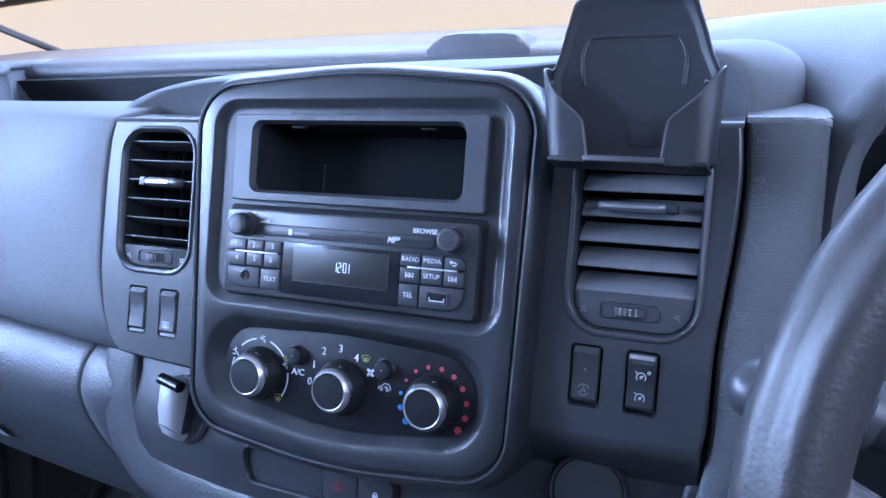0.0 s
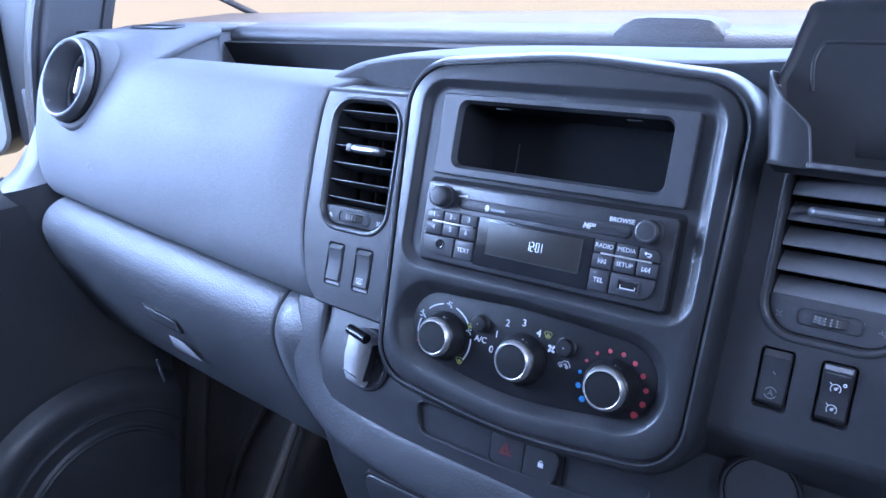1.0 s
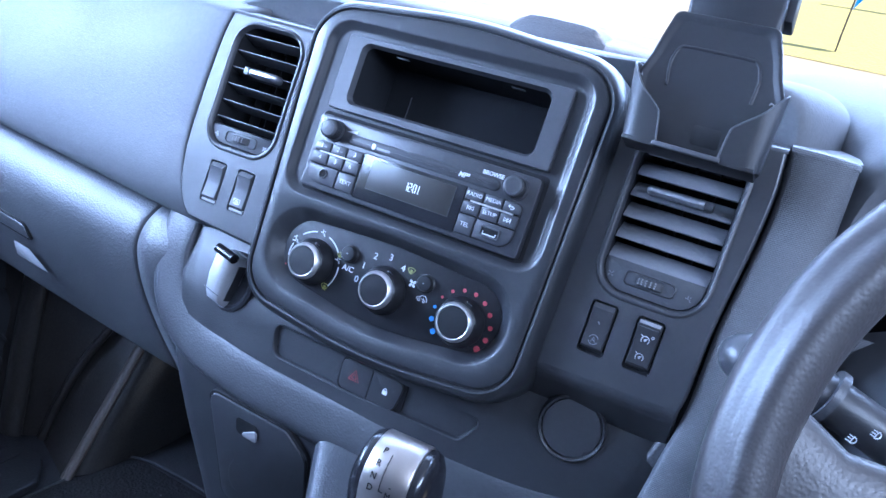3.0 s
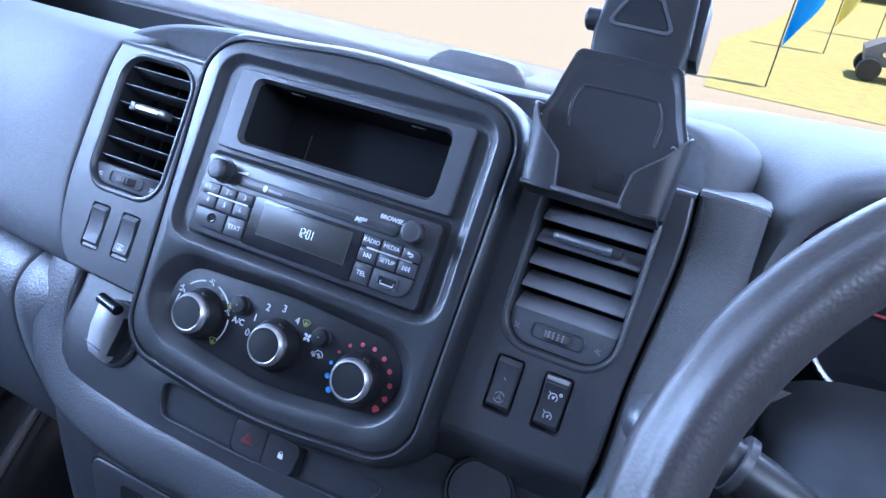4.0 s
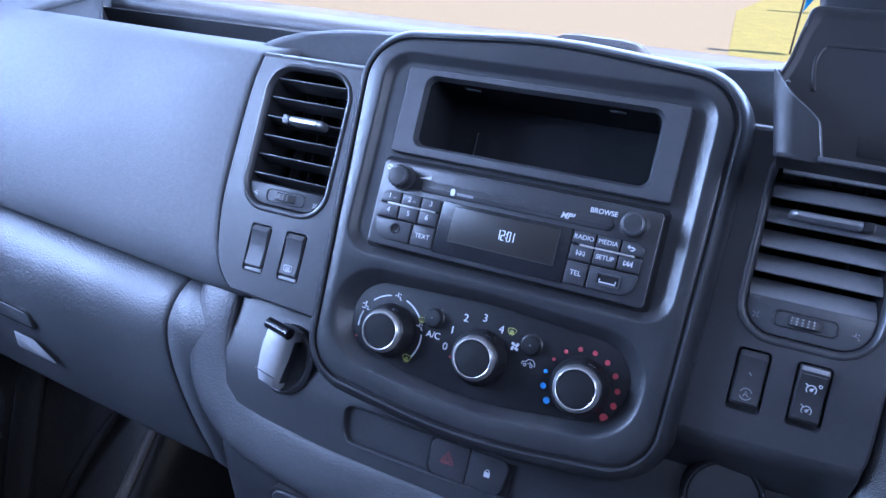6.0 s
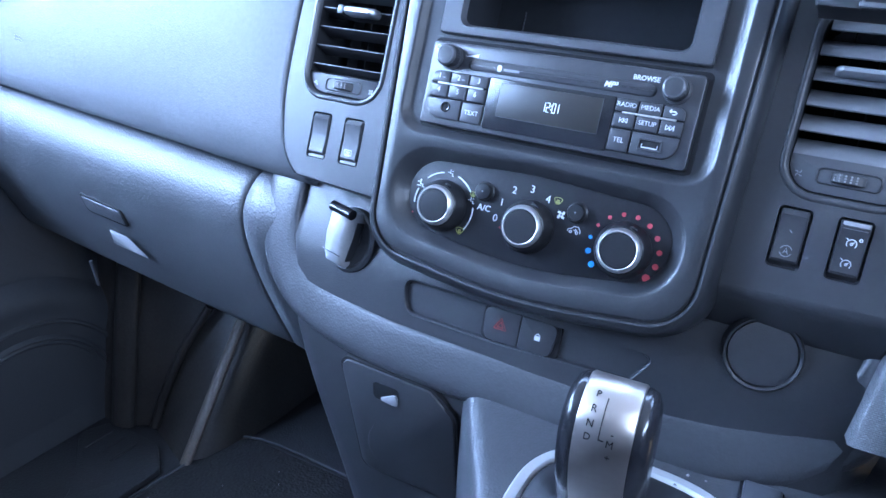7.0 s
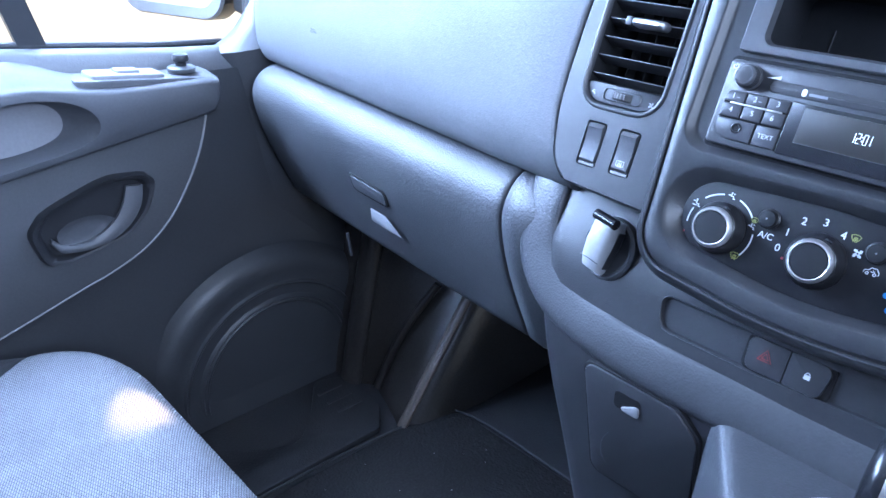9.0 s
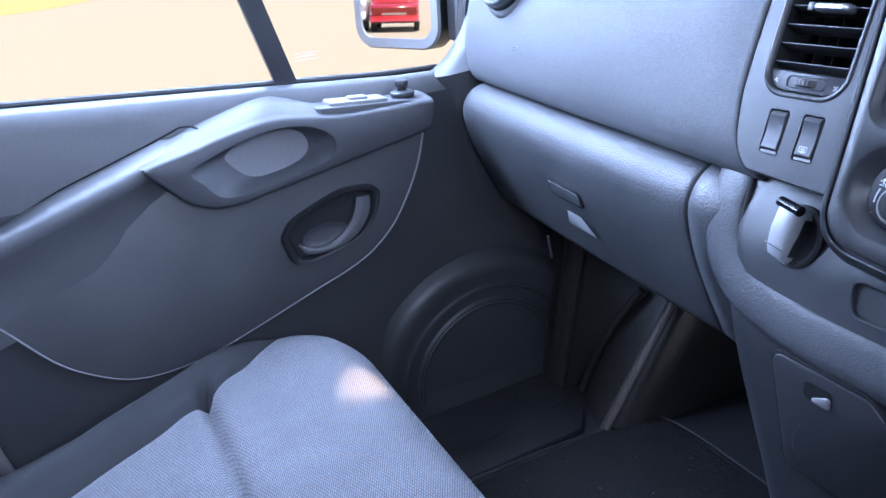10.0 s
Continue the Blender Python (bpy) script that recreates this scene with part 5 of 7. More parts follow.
part("centre_band", loft_solid(gear_rows(((-0.0160, 0.990), (-0.0150, 1.01), (0.0150, 1.01), (0.0160, 0.990)))), GEARBAND, gear, "brushed metal centre band", at=GM, smooth=50)
part("side_shell", loft_solid(gear_rows(((-0.0155, 0.97), (-0.0185, 0.985), (-0.0225, 0.94), (-0.0255, 0.80), (-0.0266, 0.55)))), GLOSS, gear, "glossy black side", at=GM, smooth=60)
part("side_shell", loft_solid(gear_rows(((0.0155, 0.97), (0.0185, 0.985), (0.0225, 0.94), (0.0255, 0.80), (0.0266, 0.55)))), GLOSS, gear, "glossy black side", at=GM, smooth=60)
part("neck", loft_solid([[Vector((0.016 * s * math.cos(a), -0.002 + 0.016 * s * math.sin(a), z)) for a in [2 * math.pi * i / 20 for i in range(20)]] for z, s in ((-0.035, 1.25), (-0.015, 1.02), (0.004, 1.0), (0.012, 0.98))]), LEATHER, gear, at=GM)
for x in (-0.0022, 0.0022):
    for q in range(6):
        part("stitch", box((0.0006, 0.0008, 0.0030), (x, -0.0190 - 0.0006 * q, 0.0020 - 0.0052 * q), 0.0002, 1), DIM, gear, at=GM, smooth=0)
# engraved gate letters on the band's upper front
front_half = [p for i, p in enumerate(side_prof) if p.x < 0.012 and p.y > 0.03 and i < 30]
arc_s = [0.0]
for p, q in zip(front_half, front_half[1:]):
    arc_s.append(arc_s[-1] + (q - p).length)


def on_band(x, h):
    """A frame lying on the band's front at height h, x across."""
    rise = [i for i, p in enumerate(front_half) if p.x < 0.0]
    s = float(np.interp(h, [front_half[i].y for i in rise], [arc_s[i] for i in rise])) + 0.0045
    ys, zs = [p.x for p in front_half], [p.y for p in front_half]
    y, z = float(np.interp(s, arc_s, ys)), float(np.interp(s, arc_s, zs))
    y2, z2 = float(np.interp(s + 0.002, arc_s, ys)), float(np.interp(s + 0.002, arc_s, zs))
    return GM @ Matrix.Translation((x, 1.01 * y, 0.055 + 1.01 * (z - 0.055))) @ Matrix.Rotation(math.atan2(z2 - z, y2 - y), 4, "X")


for s, x, h in (("P", -0.0075, 0.0966), ("R", -0.0078, 0.0922), ("N", -0.0080, 0.0862), ("D", -0.0082, 0.0795), ("M", 0.0045, 0.0785), ("+", 0.0045, 0.0705), ("-", 0.0050, 0.0840)):
    part("gate_letter", words(s, 0.0056, thick=0.0004), GLOSS, gear, at=on_band(x, h), smooth=0)
for h0, h1 in ((0.0966, 0.0922), (0.0922, 0.0862), (0.0862, 0.0795)):
    m0 = on_band(-0.0018, (h0 + h1) / 2)
    ln = math.hypot(h0 - h1, on_band(0, h0).translation.y - on_band(0, h1).translation.y)
    part("gate_line", box((0.0005, ln, 0.0008)), GLOSS, gear, at=m0, smooth=0)
part("gate_line", box((0.0030, 0.0005, 0.0008)), GLOSS, gear, at=on_band(-0.0004, 0.0795), smooth=0)

eco = thing("eco_button", "square black button with a green legend", "switch")
EM = Matrix.Translation((0.1812, -0.0405, 0.4555)) @ Matrix.Rotation(radians(3), 4, "Z") @ Matrix.Rotation(radians(9), 4, "X")
part("seat", rslab(-0.0135, -0.0195, 0.0130, 0.0195, 0.002, -0.014, 0.0004), GLOSS, eco, at=EM)
k = part("key", rslab(-0.0115, -0.0180, 0.0115, 0.0180, 0.002, -0.004, 0.0042, 0.0016), TRIM, eco, at=EM)
part("legend", words("ECO", 0.0060), GREEN, k, at=EM @ Matrix.Translation((0.001, -0.006, 0.0044)), smooth=0)

# ---- driver's side: ribbed panel, instrument binnacle, wheel, stalk ----
rp = thing("ribbed_panel", "grey fine-ribbed dashboard panel beside the driver's vent", "dashboard panel")
bm = bmesh.new()
left = smooth_line([(0.2150, -0.160, 0), (0.2205, -0.120, 0), (0.2262, -0.0815, 0), (0.2268, -0.030, 0), (0.2292, 0.0, 0), (0.2328, 0.0376, 0), (0.2340, 0.070, 0), (0.2322, 0.099, 0)], 5)
sheet(bm, [[(p.x, p.y, -0.060), (p.x + 0.0003, p.y, -0.0275), (p.x + 0.0030, p.y, -0.0245), (p.x + 0.014, p.y, -0.0245), (0.262, p.y, -0.0270), (0.2705, p.y, -0.031), (0.2735, p.y, -0.037), (0.2740, p.y, -0.085)] for p in left])
part("face", bm, RIBBED, rp, at=K, smooth=50)
bm = bmesh.new()
sheet(bm, [[(0.2322 + a * 1.16, 0.099 + dv, dn + e) for a, e in ((0, -0.0245), (0.003, -0.0245), (0.014, -0.0245), (0.026, -0.027), (0.0335, -0.031), (0.0362, -0.037))] for dv, dn in ((0.0, 0.0), (0.0030, -0.0008), (0.0050, -0.0040), (0.0055, -0.010))])
part("top_roll", bm, RIBBED, rp, at=K, smooth=60)
ky = [K @ Vector((x, 0.1045, -0.039)) for x in (0.2320, 0.2745)]
bm = bmesh.new()
sheet(bm, [[ky[0], ky[1]], [ky[0] + Vector((0, 0.10, -0.002)), ky[1] + Vector((0, 0.10, -0.002))]])
part("top", bm, PAD, rp)

cowl = thing("instrument_cowl", "rounded grey dashboard cowl over the instruments", "dashboard cowl")
CC = Vector((0.408, 0.0, 0.690))


def arch(y, a, b, p=3.0, lo=0.45, n=36):
    pts = []
    for i in range(n + 1):
        th = math.pi * (1.0 + lo) * (i / n) - math.pi * lo / 2
        cx, sx = -math.cos(th), math.sin(th)
        pts.append(Vector((CC.x + a * math.copysign(abs(cx) ** (2 / p), cx), y, CC.z + b * math.copysign(abs(sx) ** (2 / p), sx))))
    return pts


bm = bmesh.new()
sheet(bm, [arch(0.160, 0.108, 0.078), arch(0.105, 0.116, 0.088), arch(0.080, 0.1235, 0.0975), arch(0.076, 0.128, 0.103), arch(0.080, 0.134, 0.109), arch(0.094, 0.139, 0.114), arch(0.14, 0.150, 0.121), arch(0.22, 0.19, 0.123), arch(0.33, 0.28, 0.124), arch(0.44, 0.42, 0.120)])
part("cowl_shell", bm, PAD, cowl, smooth=70)
bm = bmesh.new()
sheet(bm, [[(x, y, 0.8035 - 0.05 * max(0, y - 0.45) - 0.045 * min(1.0, max(0.0, (0.27 - y) / 0.13)) ** 2 - 0.065 * min(1.0, max(0.0, (0.375 - x) / 0.113)) ** 2.2) for x in (0.262, 0.272, 0.285, 0.30, 0.315, 0.33, 0.35, 0.37, 0.40, 0.45, 0.7, 0.95)] for y in (0.14, 0.16, 0.18, 0.20, 0.22, 0.24, 0.27, 0.32, 0.40, 0.52, 0.64)])
part("cowl_top", bm, PAD, cowl, "broad top above the instruments", smooth=70)

cluster = thing("instrument_cluster", "black instrument cluster with a chrome-ringed dial", "instrument cluster")
part("backplate", loft_solid([[p for p in arch(0.158, 0.112, 0.082, lo=0.9)], [p for p in arch(0.170, 0.112, 0.082, lo=0.9)]]), DEEP, cluster)
for cx, r in ((0.382, 0.060), (0.500, 0.045)):
    DM = Matrix.Translation((cx, 0.150, 0.693)) @ Matrix.Rotation(radians(80), 4, "X")
    d = part("dial_face", lathe(bmesh.new(), [(r, -0.004), (r, 0.0), (0.001, 0.0005)], 48), GLOSS, cluster, at=DM)
    bm = bmesh.new()
    lathe(bm, [(r + 0.004, -0.006), (r + 0.005, 0.010), (r + 0.002, 0.016), (r - 0.001, 0.012), (r - 0.002, 0.0)], 56, cap=False)
    part("dial_ring", bm, CHROME, d, "chrome dial ring", at=DM)
    part("needle", box((r * 0.86, 0.0022, 0.0012), (-r * 0.43, 0.003, 0.004), 0.0004, 1), RED, d, "red needle", at=DM)
    part("hub", lathe(bmesh.new(), [(0.008, 0), (0.0075, 0.006), (0.001, 0.007)], 20), BLACK, d, at=DM)
    for i in range(17):
        a = radians(205 - i * 14)
        part("tick", box((0.006 if i % 2 == 0 else 0.0035, 0.0009, 0.0003), (r * 0.90, 0, 0.0008)), DIM, d, at=DM @ Matrix.Rotation(a, 4, "Z"), smooth=0)
    part("numeral", words("0", 0.009), WHITE, d, at=DM @ Matrix.Translation((-r * 0.68, -0.017, 0.001)), smooth=0)

# lower dash behind the wheel and the column shroud
shroud = thing("column_shroud", "smooth dark plastic steering column shroud", "column cover")
bm = loft_solid([[Vector((CC.x + 0.01 + w_ * math.copysign(abs(math.cos(a)) ** 0.7, math.cos(a)), y, zc + h_ * math.copysign(abs(math.sin(a)) ** 0.7, math.sin(a)))) for a in [2 * math.pi * i / 28 for i in range(28)]] for y, w_, h_, zc in ((0.12, 0.115, 0.060, 0.596), (0.06, 0.105, 0.056, 0.600), (-0.02, 0.075, 0.045, 0.612), (-0.075, 0.050, 0.040, 0.628), (-0.085, 0.040, 0.032, 0.632))])
part("shell", bm, TRIM, shroud, smooth=60)
low_r = thing("driver_lower_dash", "dark ribbed lower dashboard behind the steering wheel", "dashboard panel")
bm = bmesh.new()
sheet(bm, [[(x, y + 0.03 * (x > 0.6), z) for x in (0.272, 0.34, 0.45, 0.6, 0.85)] for y, z in ((0.10, 0.64), (0.085, 0.60), (0.07, 0.56), (0.06, 0.50), (0.07, 0.42), (0.12, 0.36))])
part("face", bm, RIBBED, low_r, smooth=60)
bm = bmesh.new()
sheet(bm, [[(x, 0.06, z) for z in (0.30, 0.50, 0.64)] for x in (0.21, 0.30)])
part("infill", bm, TRIM, low_r)

stalk = thing("control_stalk", "black indicator stalk with white light symbols", "stalk")
sp = smooth_line([(0.395, -0.060, 0.622), (0.350, -0.066, 0.634), (0.300, -0.066, 0.652), (0.262, -0.064, 0.660), (0.250, -0.064, 0.660)], 5)
part("arm", sweep(sp, disc(0.0125, 20), scale=lambda t: 0.75 + 0.45 * t), BLACK, stalk, smooth=60)
bm = bmesh.new()
bmesh.ops.create_uvsphere(bm, u_segments=28, v_segments=16, radius=0.0168)
bm.transform(Matrix.Translation((0.2480, -0.064, 0.6600)) @ Matrix.Diagonal((0.92, 0.95, 0.82, 1)))
part("tip_knob", bm, TRIM, stalk, "rounded end knob")
part("collar", sweep([Vector((0.2900, -0.066, 0.6560)), Vector((0.2860, -0.066, 0.6573))], disc(0.0150, 20)), TRIM, stalk)
part("legend", strokes([arc(0, 0, 0.0011, 0, 360, 12)] + [[(0.0017 * math.cos(a), 0.0017 * math.sin(a)), (0.0025 * math.cos(a), 0.0025 * math.sin(a))] for a in [math.pi * i / 4 for i in range(8)]], 0.0005), WHITE, stalk, at=Matrix.Translation((0.2560, -0.0794, 0.6580)) @ Matrix.Rotation(radians(90), 4, "X"))
SM = Matrix.Translation((0.315, -0.0795, 0.647)) @ Matrix.Rotation(radians(18), 4, "Y") @ Matrix.Rotation(radians(88), 4, "X")
for kind_, x, y in (("lamp", -0.006, 0.004), ("lamp", -0.012, -0.005), ("lamp", 0.008, 0.003), ("next", 0.010, -0.006), ("gauge", 0.018, 0.002)):
    part("legend", strokes(icon(kind_, 0.0048), 0.0005), WHITE, stalk, at=SM @ Matrix.Translation((x, y, 0.0014)))

# steering wheel
wheel = thing("steering_wheel", "grained dark grey steering wheel", "steering wheel")
WM = Matrix.Translation((0.4292, -0.1625, 0.6674)) @ Matrix.Rotation(radians(90 - 22.1), 4, "X")
RW = 0.1748


def rim_path(a0, a1, k):
    return [Vector((RW * math.cos(radians(a0 + (a1 - a0) * i / k)), RW * math.sin(radians(a0 + (a1 - a0) * i / k)), 0)) for i in range(k + 1)]


def rim_sec(r=0.0165):
    out = []
    for i in range(36):
        a = 2 * math.pi * i / 36
        f = 1 - 0.16 * math.exp(-((a - radians(56)) / 0.32) ** 2) + 0.03 * math.exp(-((a - radians(95)) / 0.5) ** 2)
        out.append((r * f * math.cos(a) * 0.98, r * f * 1.08 * math.sin(a)))
    return out


for a0, a1 in ((128.5, 214), (215, 325), (326, 411.5)):
    part("rim_grip", sweep(rim_path(a0, a1, 36), rim_sec(), up=Vector((0, 0, 1))), WHEELSKIN, wheel, at=WM, smooth=70)
part("rim_top", sweep(rim_path(51.9, 128.1, 48), rim_sec(0.0162), up=Vector((0, 0, 1))), TRIM, wheel, "smooth upper rim", at=WM, smooth=70)
part("hub_pad", loft_solid([[Vector((0.078 * s * math.copysign(abs(math.cos(a)) ** 0.7, math.cos(a)), -0.004 + 0.062 * s * math.copysign(abs(math.sin(a)) ** 0.7, math.sin(a)), z)) for a in [2 * math.pi * i / 36 for i in range(36)]] for s, z in ((0.9, -0.05), (1.0, -0.012), (0.97, 0.002), (0.85, 0.009), (0.5, 0.013))]), TRIM, wheel, at=WM, smooth=60)
for sg in (-1, 1):
    bm = loft_solid([[Vector((sg * x, y0 + hh * math.copysign(abs(math.sin(a)) ** 0.6, math.sin(a)), zc + th * math.cos(a))) for a in [2 * math.pi * i / 16 for i in range(16)]] for x, y0, hh, zc, th in ((0.055, -0.010, 0.030, -0.012, 0.012), (0.100, -0.017, 0.026, -0.012, 0.011), (0.140, -0.022, 0.030, -0.006, 0.011), (0.160, -0.026, 0.044, -0.002, 0.011), (0.172, -0.032, 0.058, 0.0, 0.010))])
    part("spoke", bm, WHEELSKIN, wheel, at=WM, smooth=70)

# ---- phone holder clipped over the driver's vent ----
holder = thing("phone_holder", "black plastic phone holder clipped above the air vent", "phone holder")
# frame: x across, y up its back plate, z towards the seats; sheared to fit the camera's view
PHM = Matrix.Translation((0.175, 0.0245, 0.805)) @ Matrix.Rotation(radians(-5), 4, "Z") @ Matrix.Rotation(radians(65), 4, "X") @ Matrix(((1, -0.115, 0, 0), (0, 1, 0, 0), (0, 0, 1, 0), (0, 0, 0, 1)))


def back_o(d):
    return rounded([(-0.0400 + d, -0.068 + d, 0.006), (0.0400 - d, -0.068 + d, 0.006), (0.0445 - d, -0.022, 0.004), (0.0395 - d, -0.0085, 0.010), (0.0365 - d, 0.004, 0.030), (0.0315 - d, 0.0225 - d, 0.0055), (-0.0315 + d, 0.0225 - d, 0.0055), (-0.0365 + d, 0.004, 0.030), (-0.0395 + d, -0.0085, 0.010), (-0.0445 + d, -0.022, 0.004)], 5)


bm = bmesh.new()
stack(bm, [(back_o(0), -0.0060), (back_o(0), -0.0010), (back_o(0.0004), 0.0002), (back_o(0.0012), 0.0006), (back_o(0.0030), 0.0002), (back_o(0.0052), -0.0012), (back_o(0.0064), -0.0015)])
part("back_plate", bm, HOLDER, holder, at=PHM, smooth=50)
ridge = smooth_line([(-0.0255, -0.0260, 0), (-0.0268, -0.0105, 0), (-0.0235, -0.0010, 0), (-0.0180, 0.0006, 0), (0.0, 0.0008, 0), (0.0180, 0.0006, 0), (0.0235, -0.0010, 0), (0.0268, -0.0105, 0), (0.0255, -0.0260, 0)], 5)
part("raised_pad", sweep([Vector((p.x, p.y, -0.0013)) for p in ridge], [(-0.0012, -0.0004), (-0.0006, 0.0005), (0.0006, 0.0005), (0.0012, -0.0004)], up=Vector((0, 0, 1))), HOLDER, holder, "faint moulded outline", at=PHM, smooth=60)
for sg in (-1, 1):
    topc = smooth_line([(0.0445, -0.0170, -0.002), (0.0462, -0.0185, 0.0045), (0.0440, -0.0235, 0.0100), (0.0365, -0.0355, 0.0150), (0.0290, -0.0425, 0.0160), (0.0232, -0.0478, 0.0162), (0.0215, -0.0510, 0.0162), (0.0200, -0.0600, 0.0162), (0.0186, -0.0690, 0.0162)], 4)
    botc = smooth_line([(0.0398, -0.0660, -0.002), (0.0406, -0.0665, 0.0050), (0.0392, -0.0690, 0.0115), (0.0345, -0.0705, 0.0152), (0.0285, -0.0708, 0.0162), (0.0235, -0.0708, 0.0162), (0.0215, -0.0708, 0.0162), (0.0200, -0.0708, 0.0162), (0.0186, -0.0708, 0.0162)], 4)
    outer, inner = [], []
    for k_, (p, q) in enumerate(zip(topc, botc)):
        row = [Vector((sg * (p.x + (q.x - p.x) * f), p.y + (q.y - p.y) * f, p.z + (q.z - p.z) * f)) for f in (0, 0.2, 0.4, 0.6, 0.8, 1.0)]
        inward = Vector((-sg * 0.0020, 0.0, 0.0)) * max(0.0, 1 - k_ / 16) + Vector((0, 0, -0.0018)) * min(1.0, k_ / 10)
        outer.append(row)
        inner.append([v + inward for v in row])
    bm = bmesh.new()
    a, b = sheet(bm, outer), sheet(bm, inner)
    for i in range(len(a) - 1):
        bm.faces.new((a[i][0], a[i + 1][0], b[i + 1][0], b[i][0]))
        bm.faces.new((a[i][-1], a[i + 1][-1], b[i + 1][-1], b[i][-1]))
    for j_ in range(5):
        bm.faces.new((a[-1][j_], a[-1][j_ + 1], b[-1][j_ + 1], b[-1][j_]))
        bm.faces.new((a[0][j_], a[0][j_ + 1], b[0][j_ + 1], b[0][j_]))
    part("side_wing", bm, HOLDER, holder, at=PHM, smooth=50)
    # lighter thread along the wing's rim paints the highlight seen there
    part("wing_highlight", sweep([Vector((sg * (p.x - 0.0006), p.y, p.z - 0.0004)) for p in topc], disc(0.0007, 6), up=Vector((0.3, 0.2, 1))), TRIM, holder, "wing edge, lighter grey for its highlight", at=PHM)
    part("burr", sweep([Vector((sg * x, y, z)) for x, y, z in ((0.0395, -0.0290, 0.0125), (0.0380, -0.0285, 0.0140), (0.0372, -0.0300, 0.0146))], disc(0.0004, 5), up=Vector((0.2, 0.1, 1))), SLAT, holder, "ragged moulding burr", at=PHM)
part("floor_plate", box((0.078, 0.0028, 0.0180), (0, -0.0694, 0.0072), 0.001), HOLDER, holder, at=PHM)
part("front_lip", box((0.0400, 0.0030, 0.0022), (0, -0.0690, 0.0168), 0.0008), TRIM, holder, "lighter grey front lip", at=PHM)
# clamp above the cradle
part("clamp_body", soft_slab(lambda d: rounded([(-0.0265 + d, 0.018, 0.003), (0.0285 - d, 0.018, 0.003), (0.0300 - d, 0.040, 0.006), (0.0290 - d, 0.075 - d, 0.006), (-0.0250 + d, 0.075 - d, 0.006), (-0.0285 + d, 0.040, 0.006)], 4), -0.024, -0.0075, 0.0030), HOLDER, holder, at=PHM, smooth=50)
frame_o = rounded([(-0.0205, 0.0450, 0.003), (0.0195, 0.0440, 0.003), (0.0085, 0.0655, 0.005), (-0.0105, 0.0655, 0.005)], 5)
part("clamp_frame", sweep([Vector((x, y, -0.0072)) for x, y in frame_o], [(-0.0016, -0.0012), (0.0016, -0.0012), (0.0010, 0.0008), (-0.0010, 0.0008)], closed=True, up=Vector((0, 0, 1))), TRIM, holder, "rounded loop in the clamp", at=PHM, smooth=60)
part("clamp_slot", soft_slab(lambda d: [(x * 0.88 - 0.0003, 0.0545 + (y - 0.0545) * 0.82) for x, y in frame_o], -0.012, -0.0071, 0.0003), DEEP, holder, at=PHM)
part("clamp_knob", lathe(bmesh.new(), [(0.0070, -0.002), (0.0070, 0.0075), (0.0056, 0.0090), (0.0010, 0.0094)], 18), HOLDER, holder, at=PHM @ Matrix.Translation((-0.0275, 0.0500, -0.016)) @ Matrix.Rotation(radians(-90), 4, "Y"))
part("clamp_jaw", box((0.0100, 0.0420, 0.0180), (0.0300, 0.0560, -0.0240), 0.002), HOLDER, holder, "square jaw behind the clamp", at=PHM)
part("arm", sweep(smooth_line([(0.0, 0.070, -0.018), (0.0, 0.105, -0.030), (0.0, 0.150, -0.080), (0.0, 0.190, -0.170)], 5), disc(0.0075, 12), up=Vector((1, 0, 0))), HOLDER, holder, at=PHM)
part("vent_clip", box((0.020, 0.016, 0.034), (0.006, -0.052, -0.018), 0.003), HOLDER, holder, at=PHM)

# ---- passenger seat ----
seat = thing("passenger_seat", "grey woven cloth van seat with dark side bolsters", "seat")


def seat_z(x, y):
    """Height of the cushion's upper skin."""
    z = 0.292 - 0.16 * max(0.0, -0.27 - y) - 0.05 * max(0.0, -0.45 - y)
    return z + 0.010 * math.exp(-((y + 0.30) / 0.10) ** 2)


SX0, SY0, SR = -0.770, -0.222, 0.17


def seat_edge(x, y):
    """Distance inside the cushion's plan, and the nearest spot on its outline."""
    cx, cy = SX0 + SR, SY0 - SR
    if x < cx and y > cy:
        v = Vector((x - cx, y - cy))
        n = v.normalized() if v.length > 1e-6 else Vector((-0.7, 0.7))
        return SR - v.length, (cx + n.x * SR, cy + n.y * SR)
    return (x - SX0, (SX0, y)) if x - SX0 < SY0 - y else (SY0 - y, (x, SY0))


def cloth_edge(y):
    """Where the light cloth meets the dark side, across the seat."""
    return float(np.interp(y, (-1.05, -0.80, -0.618, -0.571, -0.523, -0.461, -0.435, -0.386, -0.338, -0.31, -0.20), (-0.56, -0.57, -0.598, -0.612, -0.622, -0.636, -0.650, -0.677, -0.712, -0.745, -0.80)))


